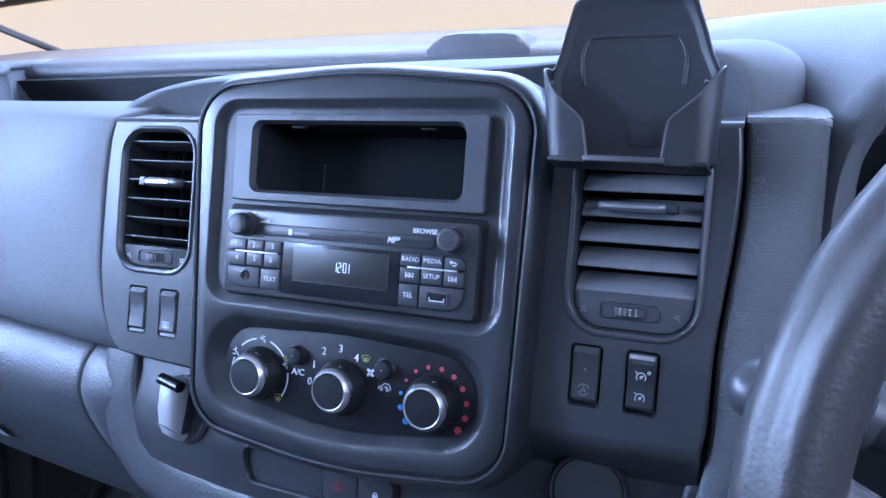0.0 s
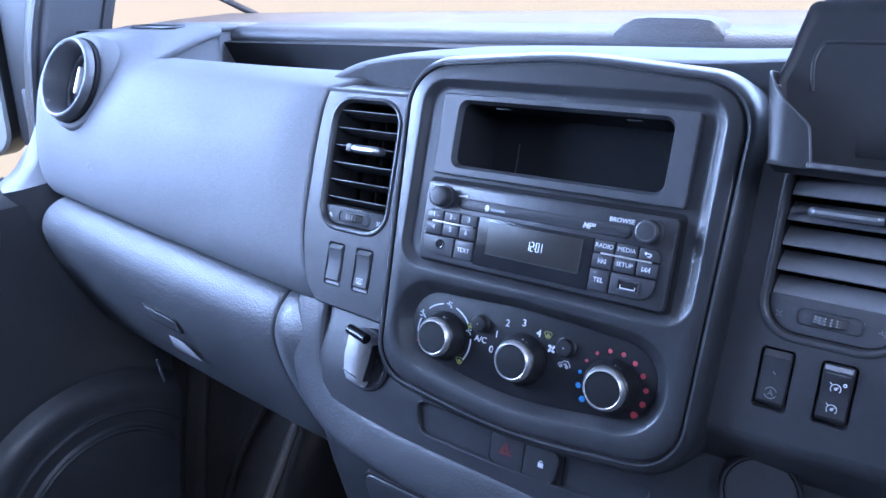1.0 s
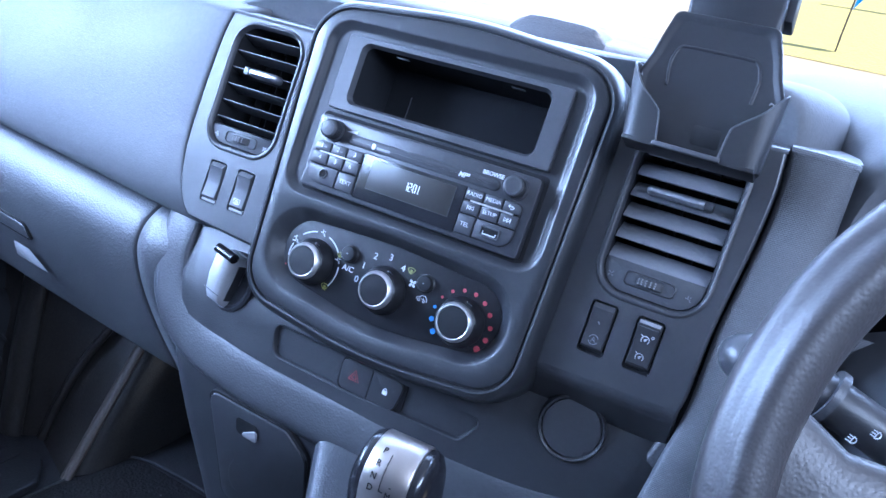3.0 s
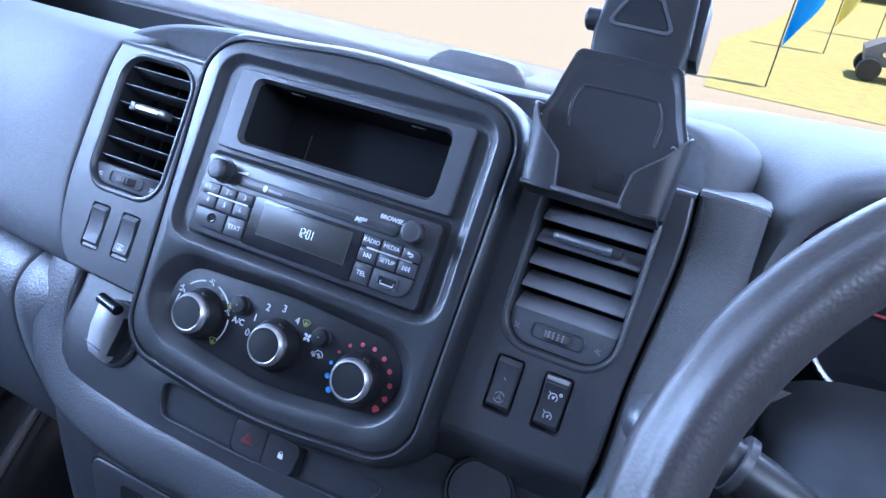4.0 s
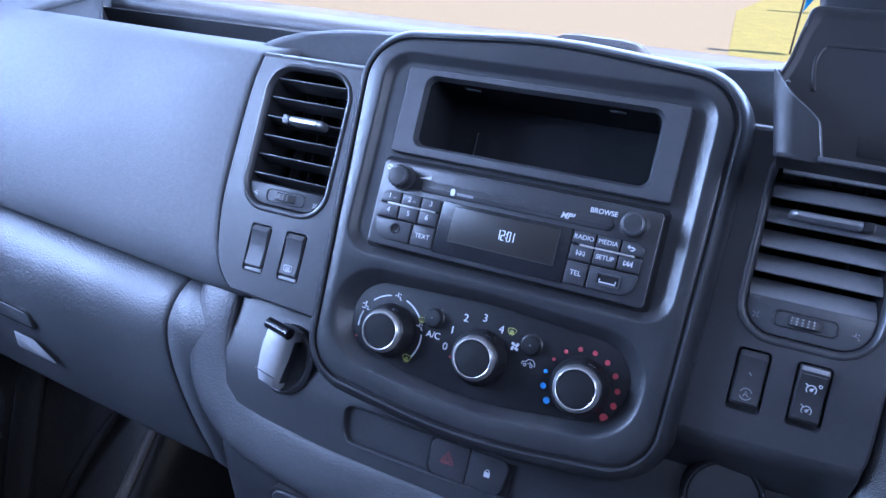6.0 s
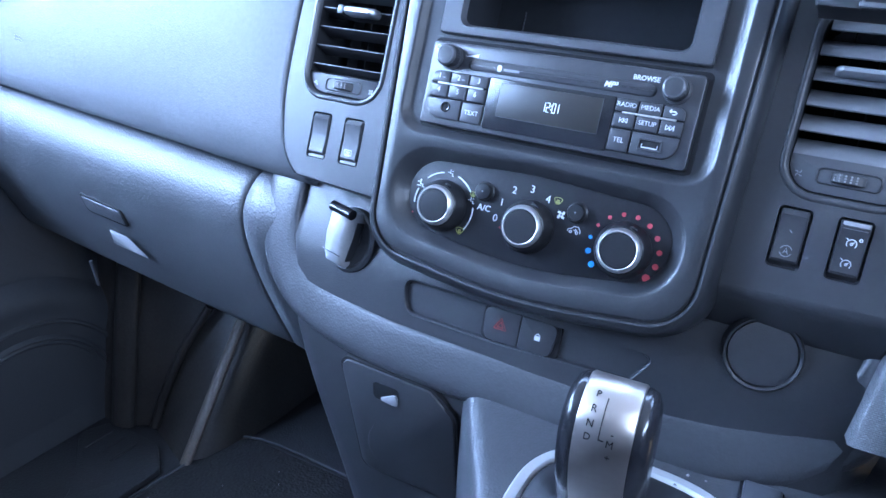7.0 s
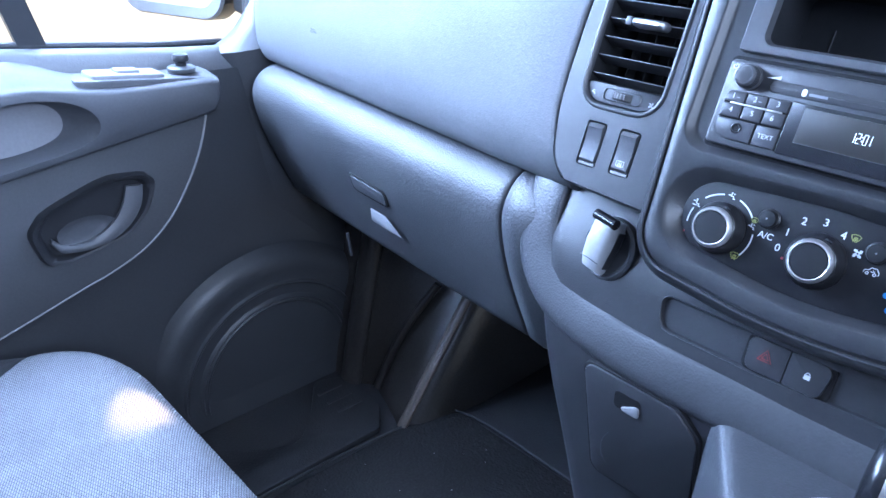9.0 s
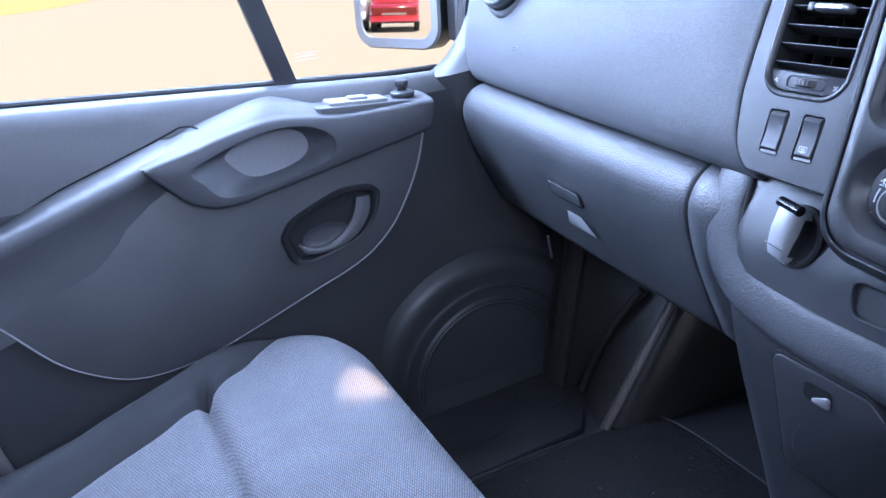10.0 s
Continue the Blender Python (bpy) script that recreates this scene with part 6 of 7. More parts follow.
def seat_skin(columns, ny=150):
    bm = bmesh.new()
    rows = []
    for j in range(ny + 1):
        y = -0.19 - 0.86 * (j / ny) ** 1.15
        row = []
        for x in columns(y):
            d, near = seat_edge(x, y)
            px, py = (x, y) if d > 0 else near
            e = min(1.0, max(0.0, d) / 0.085)
            z = seat_z(px, py) - 0.075 * (1 - math.sqrt(1 - (1 - e) ** 2)) - 4.0 * max(0.0, -d)
            g = py + 0.452 - 0.02 * max(0.0, -0.53 - px) - 0.03 * max(0.0, px + 0.45)
            if px > cloth_edge(py) - 0.02:
                z -= 0.019 * math.exp(-(g / 0.0075) ** 2) - 0.006 * math.exp(-((g - 0.03) / 0.02) ** 2) - 0.004 * math.exp(-((g + 0.03) / 0.02) ** 2)
            z -= 0.006 * math.exp(-((px - cloth_edge(py)) / 0.006) ** 2) * min(1.0, max(0.0, d) / 0.03)
            z += 0.026 * math.exp(-((px - cloth_edge(py) + 0.055) / 0.040) ** 2) * min(1.0, max(0.0, (-0.31 - py) / 0.12)) * min(1.0, max(0.0, (0.95 + py) / 0.3))
            row.append((px, py, max(z, 0.05)))
        rows.append(row)
    sheet(bm, rows)
    return bm


part("cushion", seat_skin(lambda y: [cloth_edge(y) * (1 - i / 70) ** 1.0 for i in range(71)]), CLOTH, seat, "light grey woven cloth cushion", smooth=80)
part("side_bolster", seat_skin(lambda y: [-0.84 + (cloth_edge(y) + 0.84) * i / 26 for i in range(27)]), SIDECLOTH, seat, "dark plain side bolster", smooth=80)
part("seat_base", box((0.62, 0.62, 0.17), (-0.36, -0.62, 0.06), 0.02), BLACK, seat)
part("belt_stalk", box((0.012, 0.022, 0.22), (0, 0, 0), 0.004), SATIN, seat, "pale metal seat side bar", at=Matrix.Translation((-0.800, -0.716, 0.150)) @ Matrix.Rotation(radians(8), 4, "X"))
part("backrest", loft_solid([[Vector((-0.36 + 0.33 * s * math.copysign(abs(math.cos(a)) ** 0.4, math.cos(a)), -1.02 - 0.25 * t_ + 0.06 * math.copysign(abs(math.sin(a)) ** 0.6, math.sin(a)), 0.18 + 0.62 * t_)) for a in [2 * math.pi * i / 24 for i in range(24)]] for t_, s in ((0, 1), (0.5, 1), (0.9, 0.95), (1.0, 0.8))]), CLOTH, seat, smooth=60)

# ---- passenger door ----
door = thing("van_door", "closed dark grey passenger door trim with armrest", "door")
DX = -0.832


DM_ = Matrix(((0, 0, 1, 0), (1, 0, 0, 0), (0, 1, 0, 0), (0, 0, 0, 1)))
# base skin from floor to sill, leaning slightly outwards to the top
bm = bmesh.new()
ys = [-1.30, -1.0, -0.8, -0.62, -0.5, -0.4, -0.3, -0.2, -0.1, -0.03, 0.03, 0.10, 0.20, 0.40]


def sill_z(y):
    return 0.5840 - 0.0775 * y if y < 0.0 else 0.5840 + 0.01 * y


sheet(bm, [[(-0.850, y, 0.50), (-0.856, y, sill_z(y) - 0.03), (-0.866, y, sill_z(y) - 0.006), (-0.880, y, sill_z(y) + 0.001), (-0.905, y, sill_z(y) - 0.002), (-0.93, y, sill_z(y) - 0.03), (-0.95, y, 0.3), (-0.95, y, -0.05)] for y in ys])
part("door_skin", bm, DOORSKIN, door, smooth=60)
bm = bmesh.new()
sheet(bm, [[(-0.80, y, -0.02), (-0.815, y, 0.12), (-0.838, y, 0.25), (-0.846, y, 0.40), (-0.850, y, 0.50)] for y in ys])
sheet(bm, [[(-0.8495, y, 0.50), (-0.8545, y, sill_z(y) - 0.028)] for y in (-0.03, 0.0, 0.03, 0.10, 0.20, 0.40)])
part("lower_skin", bm, DOORLOW, door, "darker lower trim", smooth=60)
# raised insert panel
ins = smooth_line([(-0.022, 0.500, 0), (-0.035, 0.455, 0), (-0.058, 0.407, 0), (-0.090, 0.360, 0), (-0.130, 0.325, 0), (-0.175, 0.303, 0), (-0.234, 0.284, 0), (-0.343, 0.248, 0), (-0.420, 0.226, 0), (-0.479, 0.220, 0), (-0.530, 0.226, 0), (-0.575, 0.250, 0), (-0.617, 0.287, 0), (-0.666, 0.359, 0), (-0.70, 0.40, 0)], 4)
loop = [(p.x, p.y) for p in ins] + [(-0.66, 0.425), (-0.55, 0.460), (-0.46, 0.490), (-0.40, 0.51), (-0.30, 0.53), (-0.1, 0.53), (-0.026, 0.525)]
c = Vector((-0.38, 0.40))


def ins_ring(s, x):
    return [Vector((x + 0.02 * max(0, 0.4 - (c.y + (z - c.y) * s)) * 0.4, c.x + (y - c.x) * s, c.y + (z - c.y) * s)) for y, z in loop]


bm = bmesh.new()
made = [[bm.verts.new(p) for p in ins_ring(s, x)] for s, x in ((1.006, -0.850), (1.004, -0.8305), (1.0, -0.8285), (0.985, -0.8275))]
for a, b in zip(made, made[1:]):
    bridge(bm, a, b)
bmesh.ops.triangle_fill(bm, use_beauty=True, use_dissolve=False, edges=[e for e in bm.edges if e.verts[0] in made[-1] and e.verts[1] in made[-1]])
part("insert_panel", bm, DOORSKIN, door, "raised smooth insert", smooth=40)
# pale bead painted for the light caught on the insert's bevelled edge
part("insert_highlight", sweep([Vector((-0.8285, c.x + (p.x - c.x) * 1.006, c.y + (p.y - c.y) * 1.006)) for p in ins], disc(0.0018, 8), up=Vector((1, 0, 0))), FINGER, door, "thin edge of the insert, pale for its highlight")
# armrest cap with its pull pocket
low_side = [(-0.4480, 0.5350), (-0.425, 0.508), (-0.397, 0.478), (-0.364, 0.463), (-0.326, 0.4615), (-0.280, 0.469), (-0.185, 0.485), (-0.090, 0.501), (-0.032, 0.511), (-0.016, 0.520)]
front_top = [(-0.010, 0.552), (-0.022, 0.558), (-0.090, 0.558), (-0.150, 0.559), (-0.190, 0.5635), (-0.235, 0.571), (-0.273, 0.5725), (-0.328, 0.564), (-0.392, 0.5495), (-0.440, 0.5395)]
back_top = [(-0.008, 0.557), (-0.020, 0.564), (-0.085, 0.564), (-0.145, 0.566), (-0.190, 0.574), (-0.230, 0.588), (-0.262, 0.593), (-0.325, 0.581), (-0.395, 0.562), (-0.440, 0.5450)]


def closed_loop(pts, per=5):
    return [(p.x, p.y) for p in smooth_line([(y, z, 0) for y, z in pts], per, closed=True)]


def inset(loop, d):
    out = []
    n = len(loop)
    for i in range(n):
        t = (Vector(loop[(i + 1) % n]) - Vector(loop[i - 1])).normalized()
        out.append((loop[i][0] - t.y * d, loop[i][1] + t.x * d))
    return out


def mix(a, b, f):
    return [(p[0] + (q[0] - p[0]) * f, p[1] + (q[1] - p[1]) * f) for p, q in zip(a, b)]


cap_f, cap_b = closed_loop(low_side + front_top), closed_loop(low_side + back_top)
pocket_o = closed_loop([(-0.388, 0.522), (-0.354, 0.538), (-0.310, 0.5515), (-0.265, 0.559), (-0.221, 0.555), (-0.190, 0.541), (-0.178, 0.523), (-0.184, 0.506), (-0.210, 0.494), (-0.256, 0.485), (-0.302, 0.478), (-0.336, 0.475), (-0.358, 0.482), (-0.374, 0.502)][::-1])
pocket_i = closed_loop([(-0.334, 0.526), (-0.320, 0.537), (-0.295, 0.5475), (-0.257, 0.552), (-0.228, 0.545), (-0.214, 0.532), (-0.212, 0.516), (-0.222, 0.503), (-0.245, 0.494), (-0.272, 0.489), (-0.292, 0.488), (-0.308, 0.493), (-0.320, 0.503), (-0.330, 0.515)][::-1])
bm = bmesh.new()
a = stack(bm, [(cap_b, DX - 0.030), (cap_b, DX - 0.004), (mix(cap_b, cap_f, 0.35), DX + 0.014), (mix(cap_b, cap_f, 0.8), DX + 0.027), (cap_f, DX + 0.033), (inset(cap_f, 0.0016), DX + 0.0372), (inset(cap_f, 0.005), DX + 0.0400)], False, False)
b = stack(bm, [(pocket_o, DX + 0.0400), (inset(pocket_o, -0.0025), DX + 0.0385), (mix(pocket_o, pocket_i, 0.25), DX + 0.030), (mix(pocket_o, pocket_i, 0.6), DX + 0.017), (mix(pocket_o, pocket_i, 0.88), DX + 0.0095), (pocket_i, DX + 0.0070)], False, False)
holed(bm, a[-1], [b[0]])
part("armrest_cap", bm, ARMCAP, door, "dark armrest cap", at=DM_, smooth=60)
part("cap_gap", sweep([Vector((DX + 0.012, y, z - 0.0012)) for y, z in low_side], disc(0.0035, 8), up=Vector((1, 0, 0))), DEEP, door)
bm = bmesh.new()
mid_i = [(-0.272, 0.518)] * len(pocket_i)
stack(bm, [(pocket_i, DX + 0.0070), (mix(pocket_i, mid_i, 0.3), DX + 0.0058), (mix(pocket_i, mid_i, 0.8), DX + 0.0052)], False, True)
part("pull_pocket", bm, GREYSKIN, door, "lighter grey pull pocket", at=DM_, smooth=60)
# sloping ledge behind the cap: its edge rolls over into the insert
bm = bmesh.new()
rows = []
for i in range(31):
    y = -0.394 - 0.58 * (i / 30) ** 1.3
    z = 0.536 + 0.307 * (y + 0.448)
    up = 0.014 - 0.008 * min(1.0, max(0.0, (-0.55 - y) / 0.1))
    k = min(1.0, max(0.0, (y + 0.560) / 0.166))
    k = 0.018 * k * k * (3 - 2 * k)
    up *= min(1.0, 0.35 + max(0.0, (-0.394 - y) / 0.02))
    rows.append([(-0.866, y, z + up - 0.02), (-0.853, y, z + up - 0.004), (-0.851, y, z + up), (-0.845, y, z + up + 0.0004), (-0.825, y, z + 0.55 * up), (-0.812, y, z + 0.004), (-0.8045, y, z - 0.003), (-0.8015, y, z - 0.012), (-0.8050 - 0.4 * k, y, z - 0.021), (-0.8110 - 0.5 * k, y, z - 0.031), (-0.8170 - 0.5 * k, y, z - 0.043), (-0.8220 - 0.4 * k, y, z - 0.057), (-0.8250 - 0.3 * k, y, z - 0.072), (-0.8266 - 0.15 * k, y, z - 0.090), (-0.8273 - 0.08 * k, y, z - 0.112), (-0.82765 - 0.05 * k, y, z - 0.140)])
gap = [Vector((-0.8515, r_[2][1], r_[2][2] + 0.0006)) for r_ in rows[4:]]
gap = smooth_line([(-0.826, -0.356, 0.5660), (-0.838, -0.366, 0.5735), (-0.848, -0.382, 0.5740)], 4) + gap
part("ledge_gap", sweep(gap, disc(0.0013, 6)), DEEP, door)
sheet(bm, rows)
part("grip", bm, DOORSKIN, door, "sloping grab ledge", smooth=80)
# inner door handle
bez = [(-0.266, 0.338), (-0.240, 0.335), (-0.205, 0.341), (-0.152, 0.354), (-0.120, 0.386), (-0.108, 0.424), (-0.122, 0.438), (-0.175, 0.442), (-0.258, 0.411), (-0.279, 0.384)]


for _ in range(3):
    bez = [(p[0] * (1 - f) + q[0] * f, p[1] * (1 - f) + q[1] * f) for p, q in zip(bez, bez[1:] + bez[:1]) for f in (0.16, 0.84)]


def bez_o(s):
    return [(-0.195 + (y + 0.195) * s, 0.388 + (z - 0.388) * s) for y, z in bez]


hb = bmesh.new()
stack(hb, [(bez_o(1.02), DX - 0.004), (bez_o(1.0), DX + 0.0150), (bez_o(0.975), DX + 0.0175), (bez_o(0.90), DX + 0.0165), (bez_o(0.86), DX + 0.012), (bez_o(0.82), DX + 0.0065), (bez_o(0.70), DX + 0.0055), (bez_o(0.4), DX + 0.0055)], False, True)
part("handle_bezel", hb, BLACK, door, "black handle surround", at=DM_, smooth=45)
bm = bmesh.new()
stack(bm, [([(-0.206 + 0.040 * s * math.cos(a), 0.372 + 0.022 * s * math.sin(a)) for a in [2 * math.pi * i / 32 for i in range(32)]], DX + h) for s, h in ((1.0, 0.0130), (0.93, 0.0125), (0.8, 0.0095), (0.6, 0.0070), (0.3, 0.0062))], False, True)
part("handle_bowl", bm, SLAT, door, "smooth finger bowl", at=DM_, smooth=70)
lev_in = smooth_line([(-0.252, 0.372, 0.004), (-0.240, 0.362, 0.006), (-0.215, 0.358, 0.008), (-0.190, 0.366, 0.009), (-0.168, 0.384, 0.010), (-0.156, 0.405, 0.010), (-0.150, 0.424, 0.008)], 5)
lev_out = smooth_line([(-0.254, 0.366, 0.005), (-0.242, 0.351, 0.008), (-0.212, 0.348, 0.011), (-0.180, 0.354, 0.013), (-0.152, 0.372, 0.014), (-0.134, 0.397, 0.013), (-0.128, 0.422, 0.009)], 5)
bm = loft_solid([[Vector((p.x, p.y, p.z + DX - 0.006)), Vector((p.x, p.y, p.z + DX - 0.001)), p.lerp(q, 0.3) + Vector((0, 0, DX + 0.001)), p.lerp(q, 0.7) + Vector((0, 0, DX + 0.001)), Vector((q.x, q.y, q.z + DX - 0.001)), Vector((q.x, q.y, q.z + DX - 0.006))] for p, q in zip(lev_in, lev_out)])
part("handle_lever", bm, SLAT, door, "curved door lever", at=DM_ @ Matrix.Translation((0, 0, 0.008)), smooth=50)
# window switch and mirror knob on the cap's top
SWM = Matrix.Translation((-0.822, -0.125, 0.5690)) @ Matrix.Rotation(radians(-4.5), 4, "X")
# plate and switch get a paler grey to hold the sunlight falling there
sp_ = part("switch_plate", rslab(-0.030, -0.048, 0.012, 0.046, 0.006, -0.006, 0.0045, 0.003), GREYSKIN, door, "switch plate, pale for the sun on it", at=SWM)
part("window_switch", rslab(-0.018, -0.014, 0.004, 0.016, 0.003, 0.003, 0.0085, 0.002), GREYSKIN, sp_, at=SWM)
part("switch_pad", rslab(-0.040, -0.070, 0.018, 0.120, 0.008, -0.02, -0.0010, 0.003), ARMCAP, door, at=SWM)
MK = Matrix.Translation((-0.834, -0.046, 0.5690))
part("knob_plate", lathe(bmesh.new(), [(0.019, -0.004), (0.019, 0.001), (0.016, 0.003), (0.006, 0.0035)], 28), TRIM, door, at=MK)
part("mirror_knob", lathe(bmesh.new(), [(0.0075, 0.002), (0.0075, 0.008), (0.0105, 0.010), (0.0110, 0.015), (0.0095, 0.0185), (0.001, 0.019)], 24), BLACK, door, "round mirror adjuster", at=MK)
# speaker bulge low down
SPM = Matrix(((0, 0, 1, -0.813), (1, 0, 0, 0.062), (0, 1, 0, 0.028), (0, 0, 0, 1)))
part("speaker_bulge", lathe(bmesh.new(), [(0.240, -0.014), (0.231, -0.003), (0.221, 0.0045), (0.210, 0.0075), (0.196, 0.0075), (0.183, 0.0050), (0.179, 0.0060), (0.1765, 0.0100), (0.1735, 0.0105), (0.170, 0.0065), (0.153, 0.0060), (0.149, 0.0100), (0.1465, 0.0105), (0.1440, 0.0080), (0.1415, 0.0105), (0.1390, 0.0105), (0.1360, 0.0078), (0.10, 0.0085), (0.001, 0.0085)], 96), DOORLOW, door, "large round speaker cover", at=SPM, smooth=40)
# kick panel between door and dash
kick = thing("kick_panel", "dark grey side trim under the dashboard end", "trim panel")
bm = bmesh.new()
kr = [[(-0.905, 0.04, z), (-0.885, 0.030, z), (-0.862, 0.034, z), (-0.850, 0.060, z), (-0.842, 0.10 + dy, z), (-0.838, 0.18, z), (-0.838, 0.45, z)] for z, dy in ((0.10, 0.0), (0.30, 0.0), (0.45, 0.0), (0.54, 0.0))]
kr += [[(-0.905, 0.03, 0.578), (-0.888, 0.02, 0.577), (-0.868, 0.024, 0.576), (-0.853, 0.05, 0.578), (-0.846, 0.09, 0.582), (-0.84, 0.13, 0.60), (-0.838, 0.45, 0.62)], [(-0.905, 0.06, 0.592), (-0.892, 0.06, 0.596), (-0.880, 0.07, 0.604), (-0.872, 0.09, 0.615), (-0.868, 0.12, 0.64), (-0.866, 0.16, 0.68), (-0.86, 0.45, 0.70)], [(-0.93, 0.10, 0.60), (-0.91, 0.10, 0.62), (-0.90, 0.11, 0.65), (-0.893, 0.13, 0.70), (-0.888, 0.16, 0.75), (-0.885, 0.20, 0.785), (-0.88, 0.45, 0.79)]]
sheet(bm, kr[4:])
part("upper_panel", bm, DOORSKIN, kick, smooth=70)
bm = bmesh.new()
sheet(bm, kr[:5])
part("lower_panel", bm, DOORLOW, kick, smooth=70)

# glazing of the door
win = thing("door_window", "passenger door glass behind a dark dividing bar", "window")
part("divider", sweep([Vector((-0.902, -0.205, 0.585)), Vector((-0.897, -0.245, 0.735)), Vector((-0.86, -0.36, 1.16))], [(-0.006, -0.016), (0.006, -0.016), (0.006, 0.016), (-0.006, 0.016)], up=Vector((0, 1, 0.2))), BLACK, win, "black dividing bar")
g = part("pane", loft_solid([[Vector((x, y, z)) for y, z in ((-1.0, 0.63), (0.10, 0.575), (0.14, 0.80), (-0.10, 1.16), (-1.0, 1.16))] for x in (-0.914, -0.910)]), GLASS, win, smooth=0)
g.visible_shadow = False
part("pane_print", strokes([[(-0.020, 0.006 - 0.005 * i), (0.018 - 0.004 * (i % 2), 0.006 - 0.005 * i)] for i in range(3)], 0.0009), ETCH, win, "faint etched glass mark", at=Matrix.Translation((-0.9095, -0.166, 0.634)) @ Matrix.Rotation(radians(90), 4, "Z") @ Matrix.Rotation(radians(90), 4, "X"))
part("seal", sweep([Vector((-0.900, y, sill_z(y) + 0.002)) for y in (-1.2, -0.8, -0.4, -0.2, -0.05, 0.05)], disc(0.005, 8)), RUBBER, win)

# ---- footwell ----
tagged(part("floor", box((2.0, 2.1, 0.08), (0.0, -0.35, -0.062), 0.0), VINYL), "dark vinyl van floor", "floor", kind="structure")
mat_ = thing("floor_mat", "worn black carpet floor mat in the footwell", "floor mat")
part("mat", soft_slab(lambda d: rounded([(-0.600 + d, -0.55, 0.02), (-0.16, -0.55, 0.02), (-0.16, 0.275 - d, 0.02), (-0.560 + d, 0.266 - d, 0.03), (-0.592 + d, 0.16, 0.02)], 5), -0.022, -0.012, 0.003), CARPET, mat_)
part("mat_edge", sweep(smooth_line([(-0.598, -0.50, -0.012), (-0.606, -0.08, -0.012), (-0.590, 0.15, -0.012), (-0.556, 0.262, -0.011), (-0.34, 0.276, -0.011), (-0.17, 0.278, -0.011)], 6), disc(0.0022, 8)), RUBBER, mat_)
side_m = thing("step_cover", "grey rubber step cover beside the door", "floor cover")
part("cover", soft_slab(lambda d: rounded([(-0.790 + d, 0.12, 0.02), (-0.700, 0.05, 0.02), (-0.665 + d, 0.0, 0.04), (-0.72, -0.10, 0.03), (-0.70, -0.4, 0.02), (-0.612 - d, -0.4, 0.01), (-0.612 - d, 0.13 - d, 0.01), (-0.66, 0.17 - d, 0.02), (-0.77, 0.17 - d, 0.02)], 4), -0.021, -0.010, 0.003), VINYL, side_m)
for x0 in (-0.76, -0.73, -0.70):
    part("tread_rib", box((0.006, 0.05, 0.0025), (x0 + 0.012, 0.125, -0.0092), 0.001), VINYL, side_m)
arch_ = thing("wheel_arch", "moulded black footwell wheel arch", "wheel arch")
arch_plan = ((-0.900, 0.180, 0.12), (-0.800, 0.176, 0.12), (-0.760, 0.180, 0.12), (-0.738, 0.190, 0.13), (-0.716, 0.206, 0.17), (-0.695, 0.198, 0.22), (-0.660, 0.186, 0.31), (-0.620, 0.170, 0.40), (-0.600, 0.162, 0.43), (-0.588, 0.164, 0.44), (-0.574, 0.182, 0.44), (-0.562, 0.235, 0.44), (-0.552, 0.330, 0.42), (-0.548, 0.75, 0.0), (-0.900, 0.75, 0.0))
bm = loft_solid([[Vector((x, y + g * k, -0.02 + 0.62 * k)) for x, y, g in arch_plan] for k in (0.0, 0.1, 0.2, 0.3, 0.4, 0.5, 0.6)])
part("housing", bm, ARCH, arch_, smooth=60)
part("rib", sweep([Vector((-0.752, 0.176, -0.01)), Vector((-0.750, 0.196, 0.12)), Vector((-0.754, 0.222, 0.24)), Vector((-0.757, 0.240, 0.33))], [(0.024 * math.cos(a), 0.015 * math.sin(a)) for a in [2 * math.pi * i / 14 for i in range(14)]], up=Vector((0, -1, 0))), ARCH, arch_, "rounded rib", smooth=60)
part("crease", sweep(smooth_line([(-0.700, 0.196, -0.010), (-0.690, 0.222, 0.060), (-0.668, 0.246, 0.130), (-0.640, 0.280, 0.200)], 5), [(0.008 * math.cos(a), 0.007 * math.sin(a)) for a in [2 * math.pi * i / 12 for i in range(12)]]), ARCH, arch_, "soft crease", smooth=60)
# lighter brown holds both the wear and the highlight along this ridge
part("ridge", sweep([Vector((-0.592, 0.161, -0.016)), Vector((-0.592, 0.233, 0.086)), Vector((-0.592, 0.335, 0.23))], [(0.010 * math.cos(a), 0.006 * math.sin(a)) for a in [2 * math.pi * i / 12 for i in range(12)]]), WORN, arch_, "worn brown ridge, lightened for its highlight", smooth=60)
tagged(part("toe_board", box((1.86, 0.04, 0.84), (0.0, 0.66, 0.34), 0.0), ARCH, smooth=0), "dark footwell bulkhead", "bulkhead", kind="structure")
rod = thing("glovebox_stay", "short pale plastic stay under the glovebox", "stay")
part("rod", sweep([Vector((-0.622, 0.075, 0.362)), Vector((-0.620, 0.080, 0.326))], disc(0.0020, 8)), TRIM, rod)

# pale grit trodden into the mat and dust on the console top
random.seed(5)
bm = bmesh.new()
for i in range(40):
    if i < 30:
        x, y, z = random.uniform(-0.56, -0.20), random.uniform(-0.35, 0.25), -0.0115
    else:
        x, y, z = random.uniform(0.02, 0.20), random.uniform(-0.05, -0.02), 0.4545
    r = random.uniform(0.0006, 0.0016)
    top = bm.verts.new((x, y, z + r))
    ring = [bm.verts.new((x + r * math.cos(a), y + r * math.sin(a) * random.uniform(0.6, 1.2), z)) for a in (0, 1.2, 2.5, 3.8, 5.1)]
    for k_ in range(5):
        bm.faces.new((ring[k_], ring[(k_ + 1) % 5], top))
